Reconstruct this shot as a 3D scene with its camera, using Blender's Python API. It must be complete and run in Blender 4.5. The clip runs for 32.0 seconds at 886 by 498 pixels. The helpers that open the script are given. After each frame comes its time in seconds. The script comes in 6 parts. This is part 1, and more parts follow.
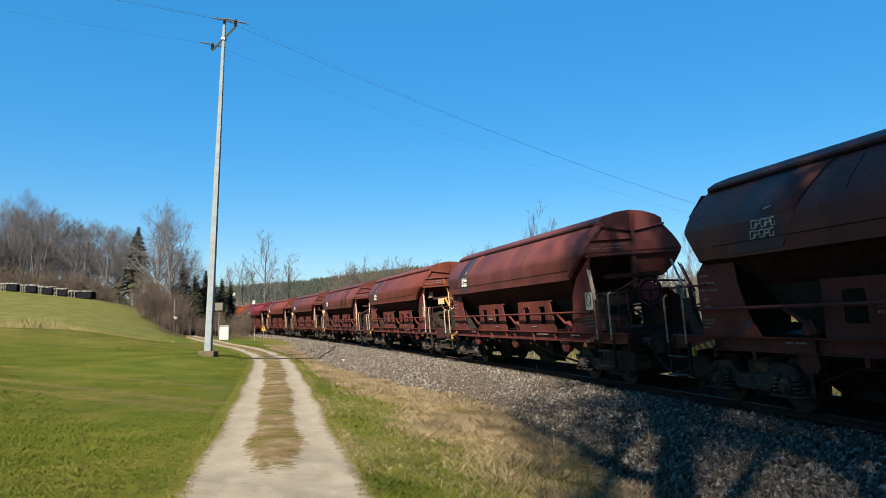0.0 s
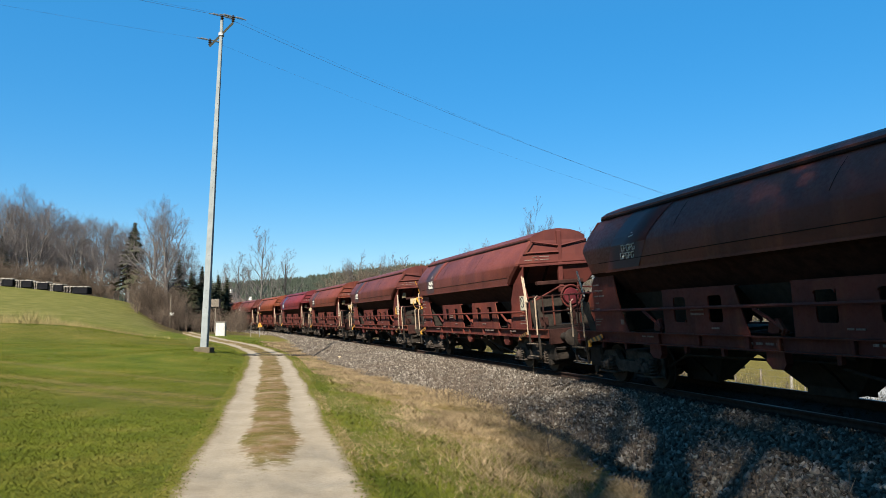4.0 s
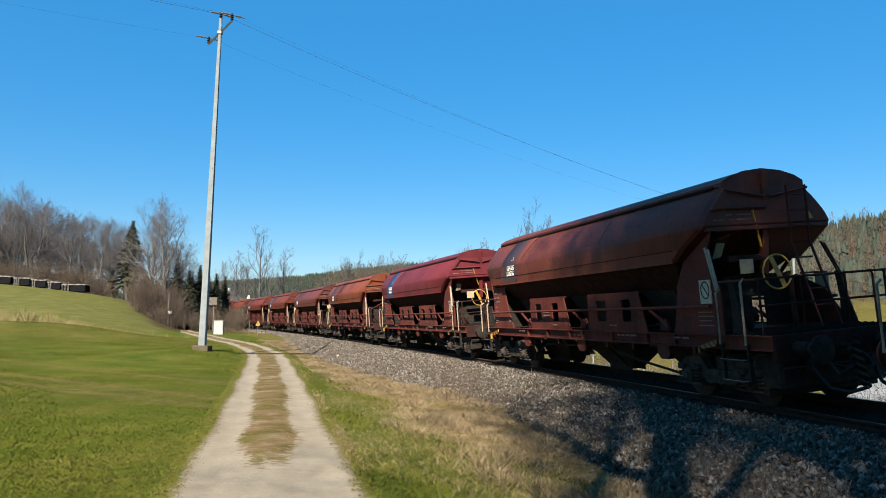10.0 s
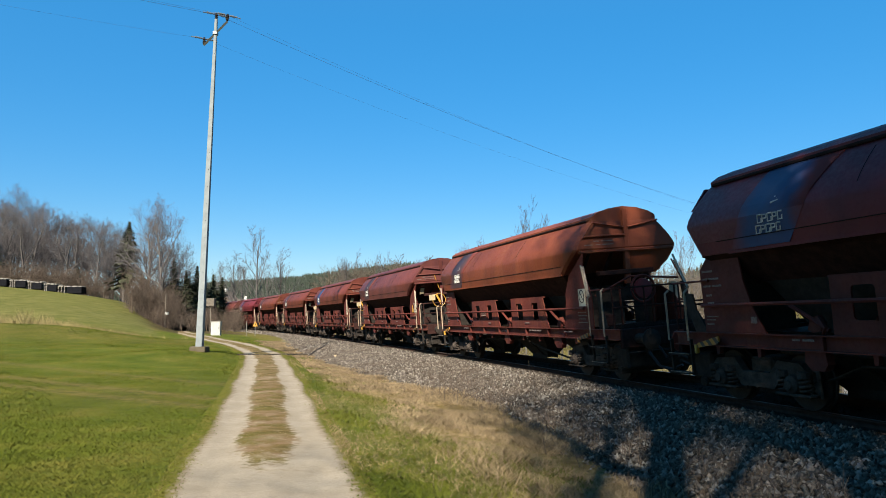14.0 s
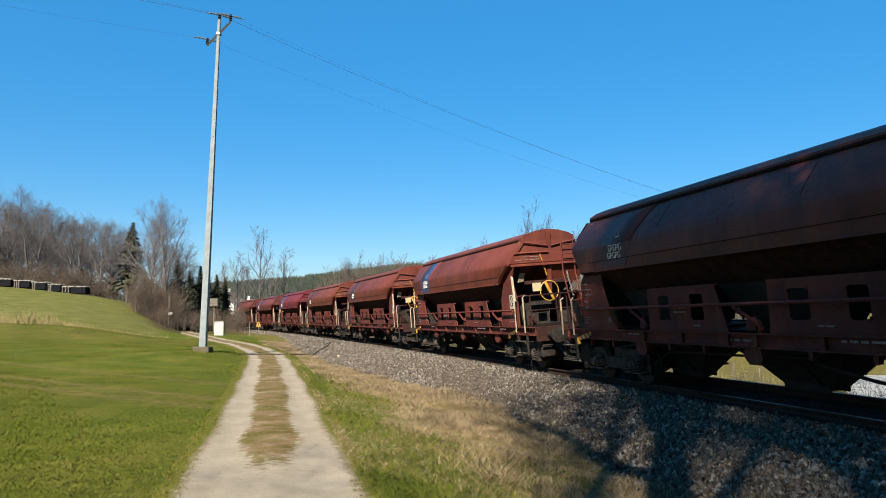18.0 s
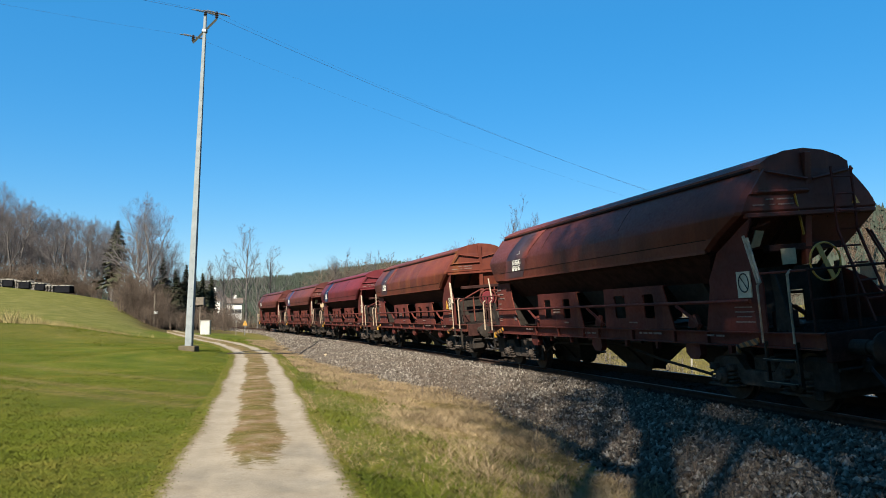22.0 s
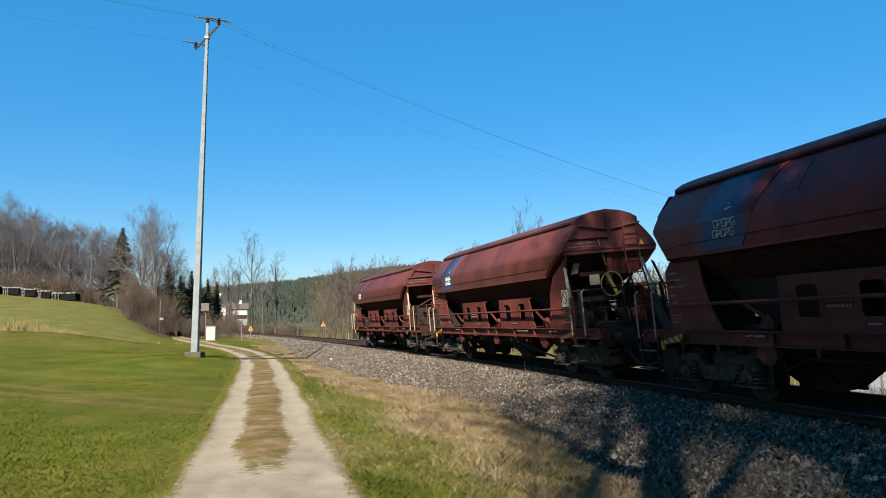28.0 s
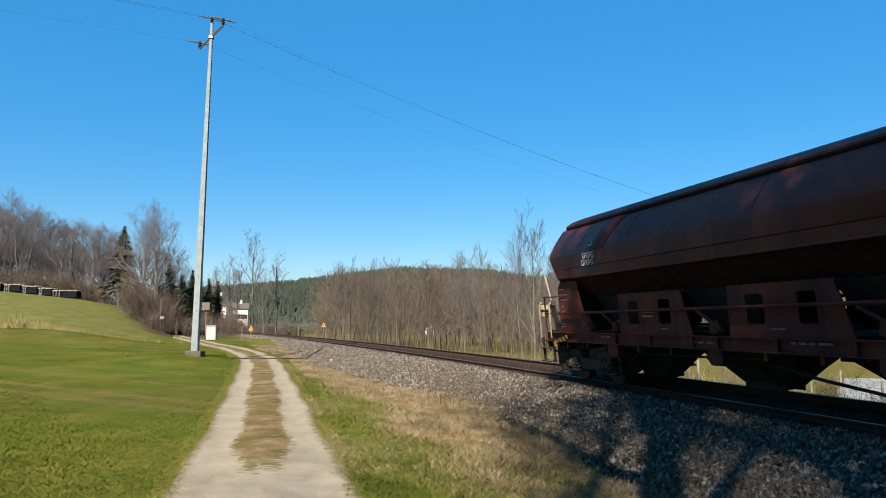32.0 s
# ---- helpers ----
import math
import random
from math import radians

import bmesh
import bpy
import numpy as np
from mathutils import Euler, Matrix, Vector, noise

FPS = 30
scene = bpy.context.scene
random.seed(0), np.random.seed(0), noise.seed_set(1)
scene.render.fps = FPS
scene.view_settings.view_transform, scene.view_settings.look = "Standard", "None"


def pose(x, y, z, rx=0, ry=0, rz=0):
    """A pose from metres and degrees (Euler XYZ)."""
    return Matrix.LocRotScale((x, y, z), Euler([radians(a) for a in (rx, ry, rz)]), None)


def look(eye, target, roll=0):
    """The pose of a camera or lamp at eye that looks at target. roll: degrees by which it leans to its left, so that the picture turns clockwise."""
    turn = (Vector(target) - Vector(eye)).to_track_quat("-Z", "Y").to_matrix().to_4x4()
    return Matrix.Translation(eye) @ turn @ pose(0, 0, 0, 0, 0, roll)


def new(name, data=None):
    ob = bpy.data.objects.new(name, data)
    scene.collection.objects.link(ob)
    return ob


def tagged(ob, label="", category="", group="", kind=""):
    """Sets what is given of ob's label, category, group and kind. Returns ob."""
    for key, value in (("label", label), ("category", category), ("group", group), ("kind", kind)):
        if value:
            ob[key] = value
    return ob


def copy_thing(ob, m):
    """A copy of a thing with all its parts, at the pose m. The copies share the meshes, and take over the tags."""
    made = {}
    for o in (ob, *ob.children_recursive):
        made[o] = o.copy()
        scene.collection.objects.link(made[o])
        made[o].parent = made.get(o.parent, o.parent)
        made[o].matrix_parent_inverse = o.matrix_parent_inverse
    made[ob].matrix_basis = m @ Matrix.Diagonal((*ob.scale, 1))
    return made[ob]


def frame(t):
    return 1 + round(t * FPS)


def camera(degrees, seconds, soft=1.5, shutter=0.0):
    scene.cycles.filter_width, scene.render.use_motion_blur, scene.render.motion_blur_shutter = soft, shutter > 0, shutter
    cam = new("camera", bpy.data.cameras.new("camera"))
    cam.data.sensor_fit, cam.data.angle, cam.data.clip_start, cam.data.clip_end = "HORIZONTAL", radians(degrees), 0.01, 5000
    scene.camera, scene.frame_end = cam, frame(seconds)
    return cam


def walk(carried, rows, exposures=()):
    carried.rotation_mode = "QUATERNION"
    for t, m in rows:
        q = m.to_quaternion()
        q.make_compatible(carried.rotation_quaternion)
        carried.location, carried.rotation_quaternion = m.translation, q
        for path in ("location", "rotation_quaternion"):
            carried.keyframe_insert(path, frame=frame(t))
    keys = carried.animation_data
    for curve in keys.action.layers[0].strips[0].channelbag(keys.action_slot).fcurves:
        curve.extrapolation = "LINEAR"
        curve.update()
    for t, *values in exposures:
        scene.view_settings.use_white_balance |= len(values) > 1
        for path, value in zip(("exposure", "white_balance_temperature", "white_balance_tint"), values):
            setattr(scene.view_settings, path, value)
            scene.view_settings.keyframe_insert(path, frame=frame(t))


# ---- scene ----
EYE = Vector((0.0, 0.0, 2.0))
CAM_ROWS = (  # seconds, turn to the left, tilt up, roll, in degrees
    (0, 0.945, 6.009, 0.047), (0.5, 0.850, 6.002, 0.118), (1, 0.723, 5.990, 0.177),
    (1.5, 0.647, 5.922, 0.211), (2, 0.579, 5.838, 0.178), (2.5, 0.534, 5.805, 0.197),
    (3, 0.538, 5.777, 0.337), (3.5, 0.669, 5.811, 0.381), (5.5, 0.697, 5.720, 0.251),
    (6, 0.912, 5.672, 0.272), (6.5, 0.773, 5.708, 0.315), (7, 0.675, 5.751, 0.343),
    (7.5, 0.515, 5.738, 0.406), (8, 0.446, 5.731, 0.413), (8.5, 0.361, 5.734, 0.465),
    (9, 0.341, 5.764, 0.432), (9.5, 0.682, 5.740, 0.573), (10, 0.566, 5.734, 0.506),
    (10.5, 0.701, 5.779, 0.484), (11, 0.547, 5.742, 0.447), (11.5, 0.697, 5.769, 0.362),
    (12, 0.482, 5.719, 0.270), (12.5, 0.284, 5.647, 0.239), (13, 0.253, 5.664, 0.217),
    (13.5, 0.303, 5.622, 0.151), (14, 0.324, 5.700, 0.154), (14.5, 0.316, 5.667, 0.079),
    (16.5, 0.982, 5.664, -0.061), (17, 0.859, 5.722, -0.001), (17.5, 0.690, 5.709, 0.042),
    (18, 0.567, 5.699, 0.127), (18.5, 0.406, 5.689, 0.150), (19, 0.248, 5.666, 0.208),
    (19.5, 0.088, 5.643, 0.215), (20, -0.080, 5.675, 0.165), (20.5, -0.236, 5.699, 0.164),
    (21, -0.331, 5.703, 0.087), (21.5, -0.311, 5.613, 0.060), (22, -0.453, 5.591, 0.046),
    (22.5, -0.599, 5.644, -0.035), (23, -0.781, 5.665, -0.045), (23.5, -0.675, 5.656, -0.039),
    (24, -0.614, 5.637, -0.150), (24.5, -0.746, 5.622, -0.244), (25, -0.532, 5.525, -0.345),
    (25.5, -0.596, 5.525, -0.373), (27.5, -0.230, 5.754, -0.598), (28, -0.102, 5.839, -0.622),
    (28.5, 0.163, 5.778, -0.413), (29, 0.019, 5.774, -0.369), (29.5, 0.077, 5.826, -0.247),
    (30, 0.081, 5.907, -0.122), (30.5, 0.082, 5.929, -0.095), (31, 0.068, 5.978, -0.041),
    (31.5, 0.028, 5.998, 0.072), (32, -0.000, 6.008, 0.072),)


def aim(yaw, tilt, roll):
    a, b = radians(yaw), radians(tilt)
    way = Vector((-math.sin(a) * math.cos(b), math.cos(a) * math.cos(b), math.sin(b)))
    return look(EYE, EYE + way * 10, roll)


cam = camera(63.785, 32.0, soft=0.92)
walk(cam, [(t, aim(a, b, c)) for t, a, b, c in CAM_ROWS])

# ---- light ----
SUN_AZ, SUN_EL = 16.5, 39.0          # shadows fall this many degrees to the right of +y
world = bpy.data.worlds.new("world")
scene.world = world
world.use_nodes = True
wn = world.node_tree
sky = wn.nodes.new("ShaderNodeTexSky")
sky.sky_type = "NISHITA"
sky.sun_disc = False
sky.sun_elevation = radians(SUN_EL)
sky.sun_rotation = radians(180 + SUN_AZ)
sky.altitude, sky.air_density, sky.dust_density, sky.ozone_density = 500, 1.3, 0.0, 4.0
tint = wn.nodes.new("ShaderNodeHueSaturation")
tint.inputs["Saturation"].default_value = 1.48
even = wn.nodes.new("ShaderNodeMix")       # a clear, even spring sky
even.data_type = "RGBA"
even.inputs[0].default_value = 0.50
even.inputs[7].default_value = (0.66, 2.84, 6.02, 1)
wn.links.new(sky.outputs[0], tint.inputs["Color"])
wn.links.new(tint.outputs[0], even.inputs[6])
wn.links.new(even.outputs[2], wn.nodes["Background"].inputs[0])
wn.nodes["Background"].inputs[1].default_value = 0.0502
sun_data = bpy.data.lights.new("sun", "SUN")
sun_data.energy, sun_data.angle, sun_data.color = 5.0, radians(0.53), (1.0, 0.945, 0.86)
sun = new("sun", sun_data)
az, el = radians(SUN_AZ), radians(SUN_EL)
TO_SUN = Vector((-math.sin(az) * math.cos(el), -math.cos(az) * math.cos(el), math.sin(el)))
sun.matrix_world = look((0, 0, 60), Vector((0, 0, 60)) - TO_SUN)
scene.view_settings.exposure = 1.53


# ---- materials ----
def nodes_of(name, rough=0.8, metal=0.0):
    m = bpy.data.materials.new(name)
    m.use_nodes = True
    nt = m.node_tree
    b = nt.nodes["Principled BSDF"]
    b.inputs["Roughness"].default_value = rough
    b.inputs["Metallic"].default_value = metal
    b.inputs["Specular IOR Level"].default_value = 0.5 if rough < 0.55 else 0.3 if rough < 0.7 else 0.15 if rough < 0.8 else 0.06
    return m, nt, b


def link(nt, a, b):
    nt.links.new(a, b)


def noise_node(nt, scale, detail=4.0, rough=0.6, coords="Object", stretch=None):
    tc = nt.nodes.new("ShaderNodeTexCoord")
    n = nt.nodes.new("ShaderNodeTexNoise")
    n.inputs["Scale"].default_value, n.inputs["Detail"].default_value, n.inputs["Roughness"].default_value = scale, detail, rough
    if stretch:
        mp = nt.nodes.new("ShaderNodeMapping")
        mp.inputs["Scale"].default_value = stretch
        link(nt, tc.outputs[coords], mp.inputs[0])
        link(nt, mp.outputs[0], n.inputs["Vector"])
    else:
        link(nt, tc.outputs[coords], n.inputs["Vector"])
    return n.outputs["Fac"]


def ramp(nt, fac, stops):
    r = nt.nodes.new("ShaderNodeValToRGB")
    while len(r.color_ramp.elements) < len(stops):
        r.color_ramp.elements.new(0.5)
    for e, (p, c) in zip(r.color_ramp.elements, stops):
        e.position = p
        e.color = (*c, 1) if len(c) == 3 else c
    link(nt, fac, r.inputs[0])
    return r.outputs[0]


def mix(nt, fac, a, b, blend="MIX"):
    m = nt.nodes.new("ShaderNodeMix")
    m.data_type, m.blend_type = "RGBA", blend
    for sock, v in ((m.inputs[0], fac), (m.inputs[6], a), (m.inputs[7], b)):
        if isinstance(v, (int, float)):
            sock.default_value = v
        elif isinstance(v, tuple):
            sock.default_value = (*v, 1)
        else:
            link(nt, v, sock)
    return m.outputs[2]


def bump(nt, b, height, strength=0.3, dist=0.02):
    n = nt.nodes.new("ShaderNodeBump")
    n.inputs["Strength"].default_value, n.inputs["Distance"].default_value = strength, dist
    link(nt, height, n.inputs["Height"])
    link(nt, n.outputs[0], b.inputs["Normal"])


def gray(v):
    return (v, v, v)


def simple(name, c, rough=0.7, metal=0.0, vary=0.25, scale=6.0, bumpy=0.15, island=False, rnd=0.0):
    """A plain surface with two scales of blotches and a fine relief."""
    m, nt, b = nodes_of(name, rough, metal)
    f1, f2 = noise_node(nt, scale), noise_node(nt, scale * 9)
    lo, hi = tuple(x * (1 - vary) for x in c), tuple(min(1, x * (1 + vary)) for x in c)
    col = ramp(nt, f1, [(0.3, lo), (0.7, hi)])
    col = mix(nt, 0.5 * vary, col, ramp(nt, f2, [(0.35, gray(0.0)), (0.65, gray(1.0))]), "OVERLAY")
    if island or rnd:
        if island:
            src = nt.nodes.new("ShaderNodeNewGeometry").outputs["Random Per Island"]
        else:
            src = nt.nodes.new("ShaderNodeObjectInfo").outputs["Random"]
        k = rnd or 0.35
        col = mix(nt, 1.0, col, ramp(nt, src, [(0.0, gray(1 - k)), (1.0, gray(1.0))]), "MULTIPLY")
    link(nt, col, b.inputs["Base Color"])
    if bumpy:
        bump(nt, b, f2, bumpy)
    return m


def rusty(name, base, dark, rust, amount=0.5, rough=0.54):
    """Weathered wagon paint: faded blotches, streaks running down, rust along scuffs."""
    m, nt, b = nodes_of(name, rough)
    broad = noise_node(nt, 0.7, 3)
    fine = noise_node(nt, 14, 6, 0.7)
    streak = noise_node(nt, 1.0, 5, 0.65, stretch=(2.5600, 2.4448, 0.2408))
    col = mix(nt, ramp(nt, broad, [(0.35, gray(0)), (0.68, gray(1))]), base, dark)
    col = mix(nt, ramp(nt, streak, [(0.5, gray(0)), (0.72, gray(amount))]), col, rust)
    col = mix(nt, ramp(nt, fine, [(0.55, gray(0)), (0.75, gray(0.5))]), col, dark)
    info = nt.nodes.new("ShaderNodeObjectInfo")
    col = mix(nt, 1.0, col, ramp(nt, info.outputs["Random"], [(0, gray(0.82)), (1, gray(1.0))]), "MULTIPLY")
    link(nt, col, b.inputs["Base Color"])
    link(nt, ramp(nt, fine, [(0.3, gray(rough - 0.12)), (0.7, gray(rough + 0.15))]), b.inputs["Roughness"])
    b.inputs["Specular IOR Level"].default_value = 0.18
    bump(nt, b, fine, 0.12, 0.01)
    return m


def zone_mat(name, lo, hi, scale=3.0, fine=40.0, rough=0.95, strength=0.6):
    m, nt, b = nodes_of(name, rough)
    f1, f2, f3 = noise_node(nt, 0.12, 3), noise_node(nt, scale, 5), noise_node(nt, fine, 6, 0.7)
    col = ramp(nt, f2, [(0.3, lo), (0.7, hi)])
    col = mix(nt, 0.35, col, ramp(nt, f3, [(0.3, gray(0.1)), (0.7, gray(0.9))]), "OVERLAY")
    col = mix(nt, 0.3, col, ramp(nt, f1, [(0.35, gray(0.25)), (0.65, gray(0.75))]), "OVERLAY")
    link(nt, col, b.inputs["Base Color"])
    bump(nt, b, f3, strength, 0.04)
    return m


def ground_mat():
    """Meadow turf; the attribute 'zone' carries straw (red), bare earth and leaf litter (green), far field (blue)."""
    m, nt, b = nodes_of("turf", 0.95)
    att = nt.nodes.new("ShaderNodeAttribute")
    att.attribute_name = "zone"
    sep = nt.nodes.new("ShaderNodeSeparateColor")
    link(nt, att.outputs["Color"], sep.inputs[0])
    f0, f1, f2, f3 = noise_node(nt, 0.09, 3), noise_node(nt, 0.55, 4), noise_node(nt, 5, 5, 0.7), noise_node(nt, 38, 6, 0.75)
    green = ramp(nt, f1, [(0.3, (0.0390, 0.0550, 0.0040)), (0.55, (0.0690, 0.0760, 0.0085)), (0.75, (0.1060, 0.0930, 0.0180))])
    green = mix(nt, 0.45, green, ramp(nt, f3, [(0.3, gray(0.05)), (0.7, gray(0.95))]), "OVERLAY")
    green = mix(nt, 0.4, green, ramp(nt, f0, [(0.35, gray(0.2)), (0.65, gray(0.7))]), "OVERLAY")
    straw = ramp(nt, f2, [(0.25, (0.0576, 0.0376, 0.0112)), (0.55, (0.1280, 0.0880, 0.0288)), (0.8, (0.1800, 0.1296, 0.0496))])
    litter = ramp(nt, f2, [(0.3, (0.0320, 0.0200, 0.0104)), (0.7, (0.0744, 0.0488, 0.0240))])
    col = mix(nt, sep.outputs[0], green, straw)
    col = mix(nt, sep.outputs[1], col, litter)
    col = mix(nt, sep.outputs[2], col, ramp(nt, f1, [(0.3, (0.0700, 0.0700, 0.0150)), (0.5, (0.0930, 0.0880, 0.0220)), (0.7, (0.1280, 0.1110, 0.0340))]))
    col = mix(nt, 0.35, col, ramp(nt, f2, [(0.3, gray(0.15)), (0.7, gray(0.85))]), "OVERLAY")
    link(nt, col, b.inputs["Base Color"])
    bump(nt, b, f3, 0.7, 0.05)
    return m


def stripe_mat(name, a, c, width):
    m, nt, b = nodes_of(name, 0.5)
    tc = nt.nodes.new("ShaderNodeTexCoord")
    w = nt.nodes.new("ShaderNodeTexWave")
    w.bands_direction = "DIAGONAL"
    w.inputs["Scale"].default_value = width
    link(nt, tc.outputs["Object"], w.inputs["Vector"])
    f = noise_node(nt, 25, 5)
    col = ramp(nt, w.outputs["Fac"], [(0.48, a), (0.52, c)])
    col = mix(nt, ramp(nt, f, [(0.55, gray(0)), (0.75, gray(0.6))]), col, (0.0800, 0.0384, 0.0208))
    link(nt, col, b.inputs["Base Color"])
    return m


M_TURF = ground_mat()


def blade_mat():
    """Grass blades: patches of deep and yellowish green, pale combed streaks, and a chance tone for each blade."""
    m, nt, b = nodes_of("grass_blade", 0.9)
    f1, f2 = noise_node(nt, 0.35, 4, 0.6), noise_node(nt, 0.9, 4, 0.6, stretch=(0.3960, 0.7559, 0.7568))
    col = ramp(nt, f1, [(0.32, (0.0500, 0.0690, 0.0062)), (0.5, (0.0770, 0.0860, 0.0100)), (0.68, (0.1190, 0.1030, 0.0200))])
    col = mix(nt, ramp(nt, f2, [(0.55, gray(0)), (0.70, gray(0.65))]), col, (0.1628, 0.1390, 0.0299))
    src = nt.nodes.new("ShaderNodeNewGeometry").outputs["Random Per Island"]
    col = mix(nt, 1.0, col, ramp(nt, src, [(0.0, gray(0.80)), (1.0, gray(1.0))]), "MULTIPLY")
    link(nt, col, b.inputs["Base Color"])
    return m


M_BLADE = blade_mat()
M_STRAW = simple("straw_blade", (0.2500, 0.1800, 0.1000), 0.9, vary=0.35, scale=1.2, bumpy=0, island=True, rnd=0.5)
M_REED = simple("reed", (0.2280, 0.1832, 0.0760), 0.9, vary=0.3, scale=1.0, bumpy=0, island=True, rnd=0.4)
M_MOSSY = simple("mossy_concrete", (0.0792, 0.0640, 0.0400), 0.95, 0, 0.3, 6, 0.4)
M_STENCIL = simple("worn_stencil", (0.1500, 0.1050, 0.0860), 0.7, 0, 0.5, 30, 0)
# dirty ballast under the train, with the train's shade mixed into both colours
M_DARKSTONE = simple("dirty_shaded_stone", (0.0352, 0.0256, 0.0176), 0.9, vary=0.3, scale=9, bumpy=0.2, island=True, rnd=0.6)
M_SHADEBED = zone_mat("oily_bed", (0.0160, 0.0120, 0.0080), (0.0352, 0.0248, 0.0176), 9, 30, 0.95, 1.0)
M_CREAM = simple("cream_plate", (0.3100, 0.2400, 0.1350), 0.6, 0, 0.15, 8, 0.05)


def stone_mat():
    """Ballast: every stone has a tone of its own, from dark brown to pale grey."""
    m, nt, b = nodes_of("ballast_stone", 0.9)
    src = nt.nodes.new("ShaderNodeNewGeometry").outputs["Random Per Island"]
    col = ramp(nt, src, [(0.0, (0.0300, 0.0225, 0.0155)), (0.35, (0.0680, 0.0545, 0.0405)), (0.75, (0.1120, 0.0930, 0.0715)), (1.0, (0.2350, 0.2050, 0.1650))])
    f1, f2 = noise_node(nt, 0.45, 4), noise_node(nt, 30, 4)
    col = mix(nt, ramp(nt, f1, [(0.42, gray(0)), (0.7, gray(0.55))]), col, (0.0800, 0.0580, 0.0400))
    col = mix(nt, 0.3, col, ramp(nt, f2, [(0.3, gray(0.1)), (0.7, gray(0.9))]), "OVERLAY")
    link(nt, col, b.inputs["Base Color"])
    bump(nt, b, f2, 0.3)
    return m


M_STONE = stone_mat()
M_BED = zone_mat("ballast_bed", (0.0300, 0.0250, 0.0200), (0.0780, 0.0680, 0.0560), 9, 30, 0.95, 1.0)
M_RAIL = simple("rail_steel", (0.0400, 0.0230, 0.0160), 0.9, 0.0, 0.3, 8)
M_RAILTOP = simple("rail_head", (0.090, 0.080, 0.070), 0.5, 0.7, 0.1, 12, 0.03)
M_SLEEPER = simple("sleeper_wood", (0.0352, 0.0248, 0.0176), 0.9, vary=0.35, scale=5, rnd=0.3)
M_OXIDE = rusty("oxide_paint", (0.105, 0.0285, 0.0205), (0.0560, 0.0158, 0.0135), (0.145, 0.0450, 0.0240), 0.45)
M_WARM = rusty("sun_bleached_oxide_paint", (0.130, 0.0310, 0.0170), (0.072, 0.0170, 0.0110), (0.170, 0.0520, 0.0220), 0.5)
M_ORANGE = rusty("orange_paint", (0.1720, 0.0416, 0.0160), (0.1000, 0.0240, 0.0112), (0.1920, 0.0640, 0.0208), 0.5)
M_RED = rusty("red_paint", (0.1320, 0.0190, 0.0200), (0.0740, 0.0120, 0.0150), (0.1200, 0.0240, 0.0208), 0.3)
M_BROWN = rusty("brown_paint", (0.1280, 0.0304, 0.0152), (0.0640, 0.0160, 0.0104), (0.1800, 0.0640, 0.0176), 0.70)
M_FRAME = rusty("frame_paint", (0.1160, 0.0248, 0.0152), (0.0496, 0.0120, 0.0096), (0.1400, 0.0448, 0.0192), 0.6, 0.72)
# grime of the running gear; also paints shade into parts inside the openings
M_DIRT_SHADE = simple("bogie_grime", (0.0230, 0.0180, 0.0135), 0.75, 0.1, 0.4, 7, 0.2)
M_BOGIE = simple("dusty_bogie_steel", (0.0480, 0.0370, 0.0285), 0.85, 0, 0.45, 6, 0.25)
M_WHEEL = simple("wheel_steel", (0.0300, 0.0230, 0.0180), 0.6, 0.4, 0.3, 9)
M_SEAL = simple("roof_seal", (0.0160, 0.0088, 0.0072), 0.8, 0, 0.3, 6)
M_YELLOW = simple("yellow_paint", (0.3700, 0.1850, 0.0180), 0.5, 0, 0.25, 9, 0.1)
M_BOARD = simple("notice_board_enamel", (0.3680, 0.3208, 0.2272), 0.5, 0, 0.2, 5, 0.05)
M_CABINET = simple("weathered_white_cabinet", (0.3300, 0.3150, 0.2700), 0.6, 0, 0.14, 4, 0.05)
M_WHITE = simple("white_paint", (0.4160, 0.4000, 0.3440), 0.55, 0, 0.14, 6, 0.05)
M_GRABW = simple("pale_rail_paint", (0.2700, 0.1980, 0.1300), 0.55, 0, 0.3, 9, 0.05)
M_HAZARD = stripe_mat("hazard_stripes", (0.3300, 0.1300, 0.0096), (0.0096, 0.0088, 0.0080), 2.6)
# front plates: worn stripes, dimmed further to hold the shade they stand in
M_HAZARD_WORN_DIM = stripe_mat("worn_shaded_hazard_stripes", (0.150, 0.060, 0.010), (0.012, 0.010, 0.009), 3.6)


def worn_panel(name, c, paint, worn=0.9):
    """A painted field whose edges are rubbed back to the wagon's red."""
    m, nt, b = nodes_of(name, 0.55)
    tc = nt.nodes.new("ShaderNodeTexCoord")
    sep = nt.nodes.new("ShaderNodeSeparateXYZ")
    link(nt, tc.outputs["Generated"], sep.inputs[0])
    f = noise_node(nt, 1.6, 4, 0.6)
    fine = noise_node(nt, 14, 6, 0.7)
    w = nt.nodes.new("ShaderNodeMath")
    w.operation = "MULTIPLY_ADD"
    link(nt, f, w.inputs[0])
    w.inputs[1].default_value = 0.36
    link(nt, sep.outputs[0], w.inputs[2])
    k = ramp(nt, w.outputs[0], [(0.20, gray(0)), (0.44, gray(worn)), (0.84, gray(worn)), (1.04, gray(0.0))])
    col = mix(nt, k, paint, mix(nt, ramp(nt, f, [(0.35, gray(0)), (0.7, gray(0.6))]), c, tuple(x * 0.6 for x in c)))
    col = mix(nt, ramp(nt, fine, [(0.55, gray(0)), (0.75, gray(0.5))]), col, tuple(x * 0.55 for x in paint))
    link(nt, col, b.inputs["Base Color"])
    b.inputs["Specular IOR Level"].default_value = 0.18
    return m


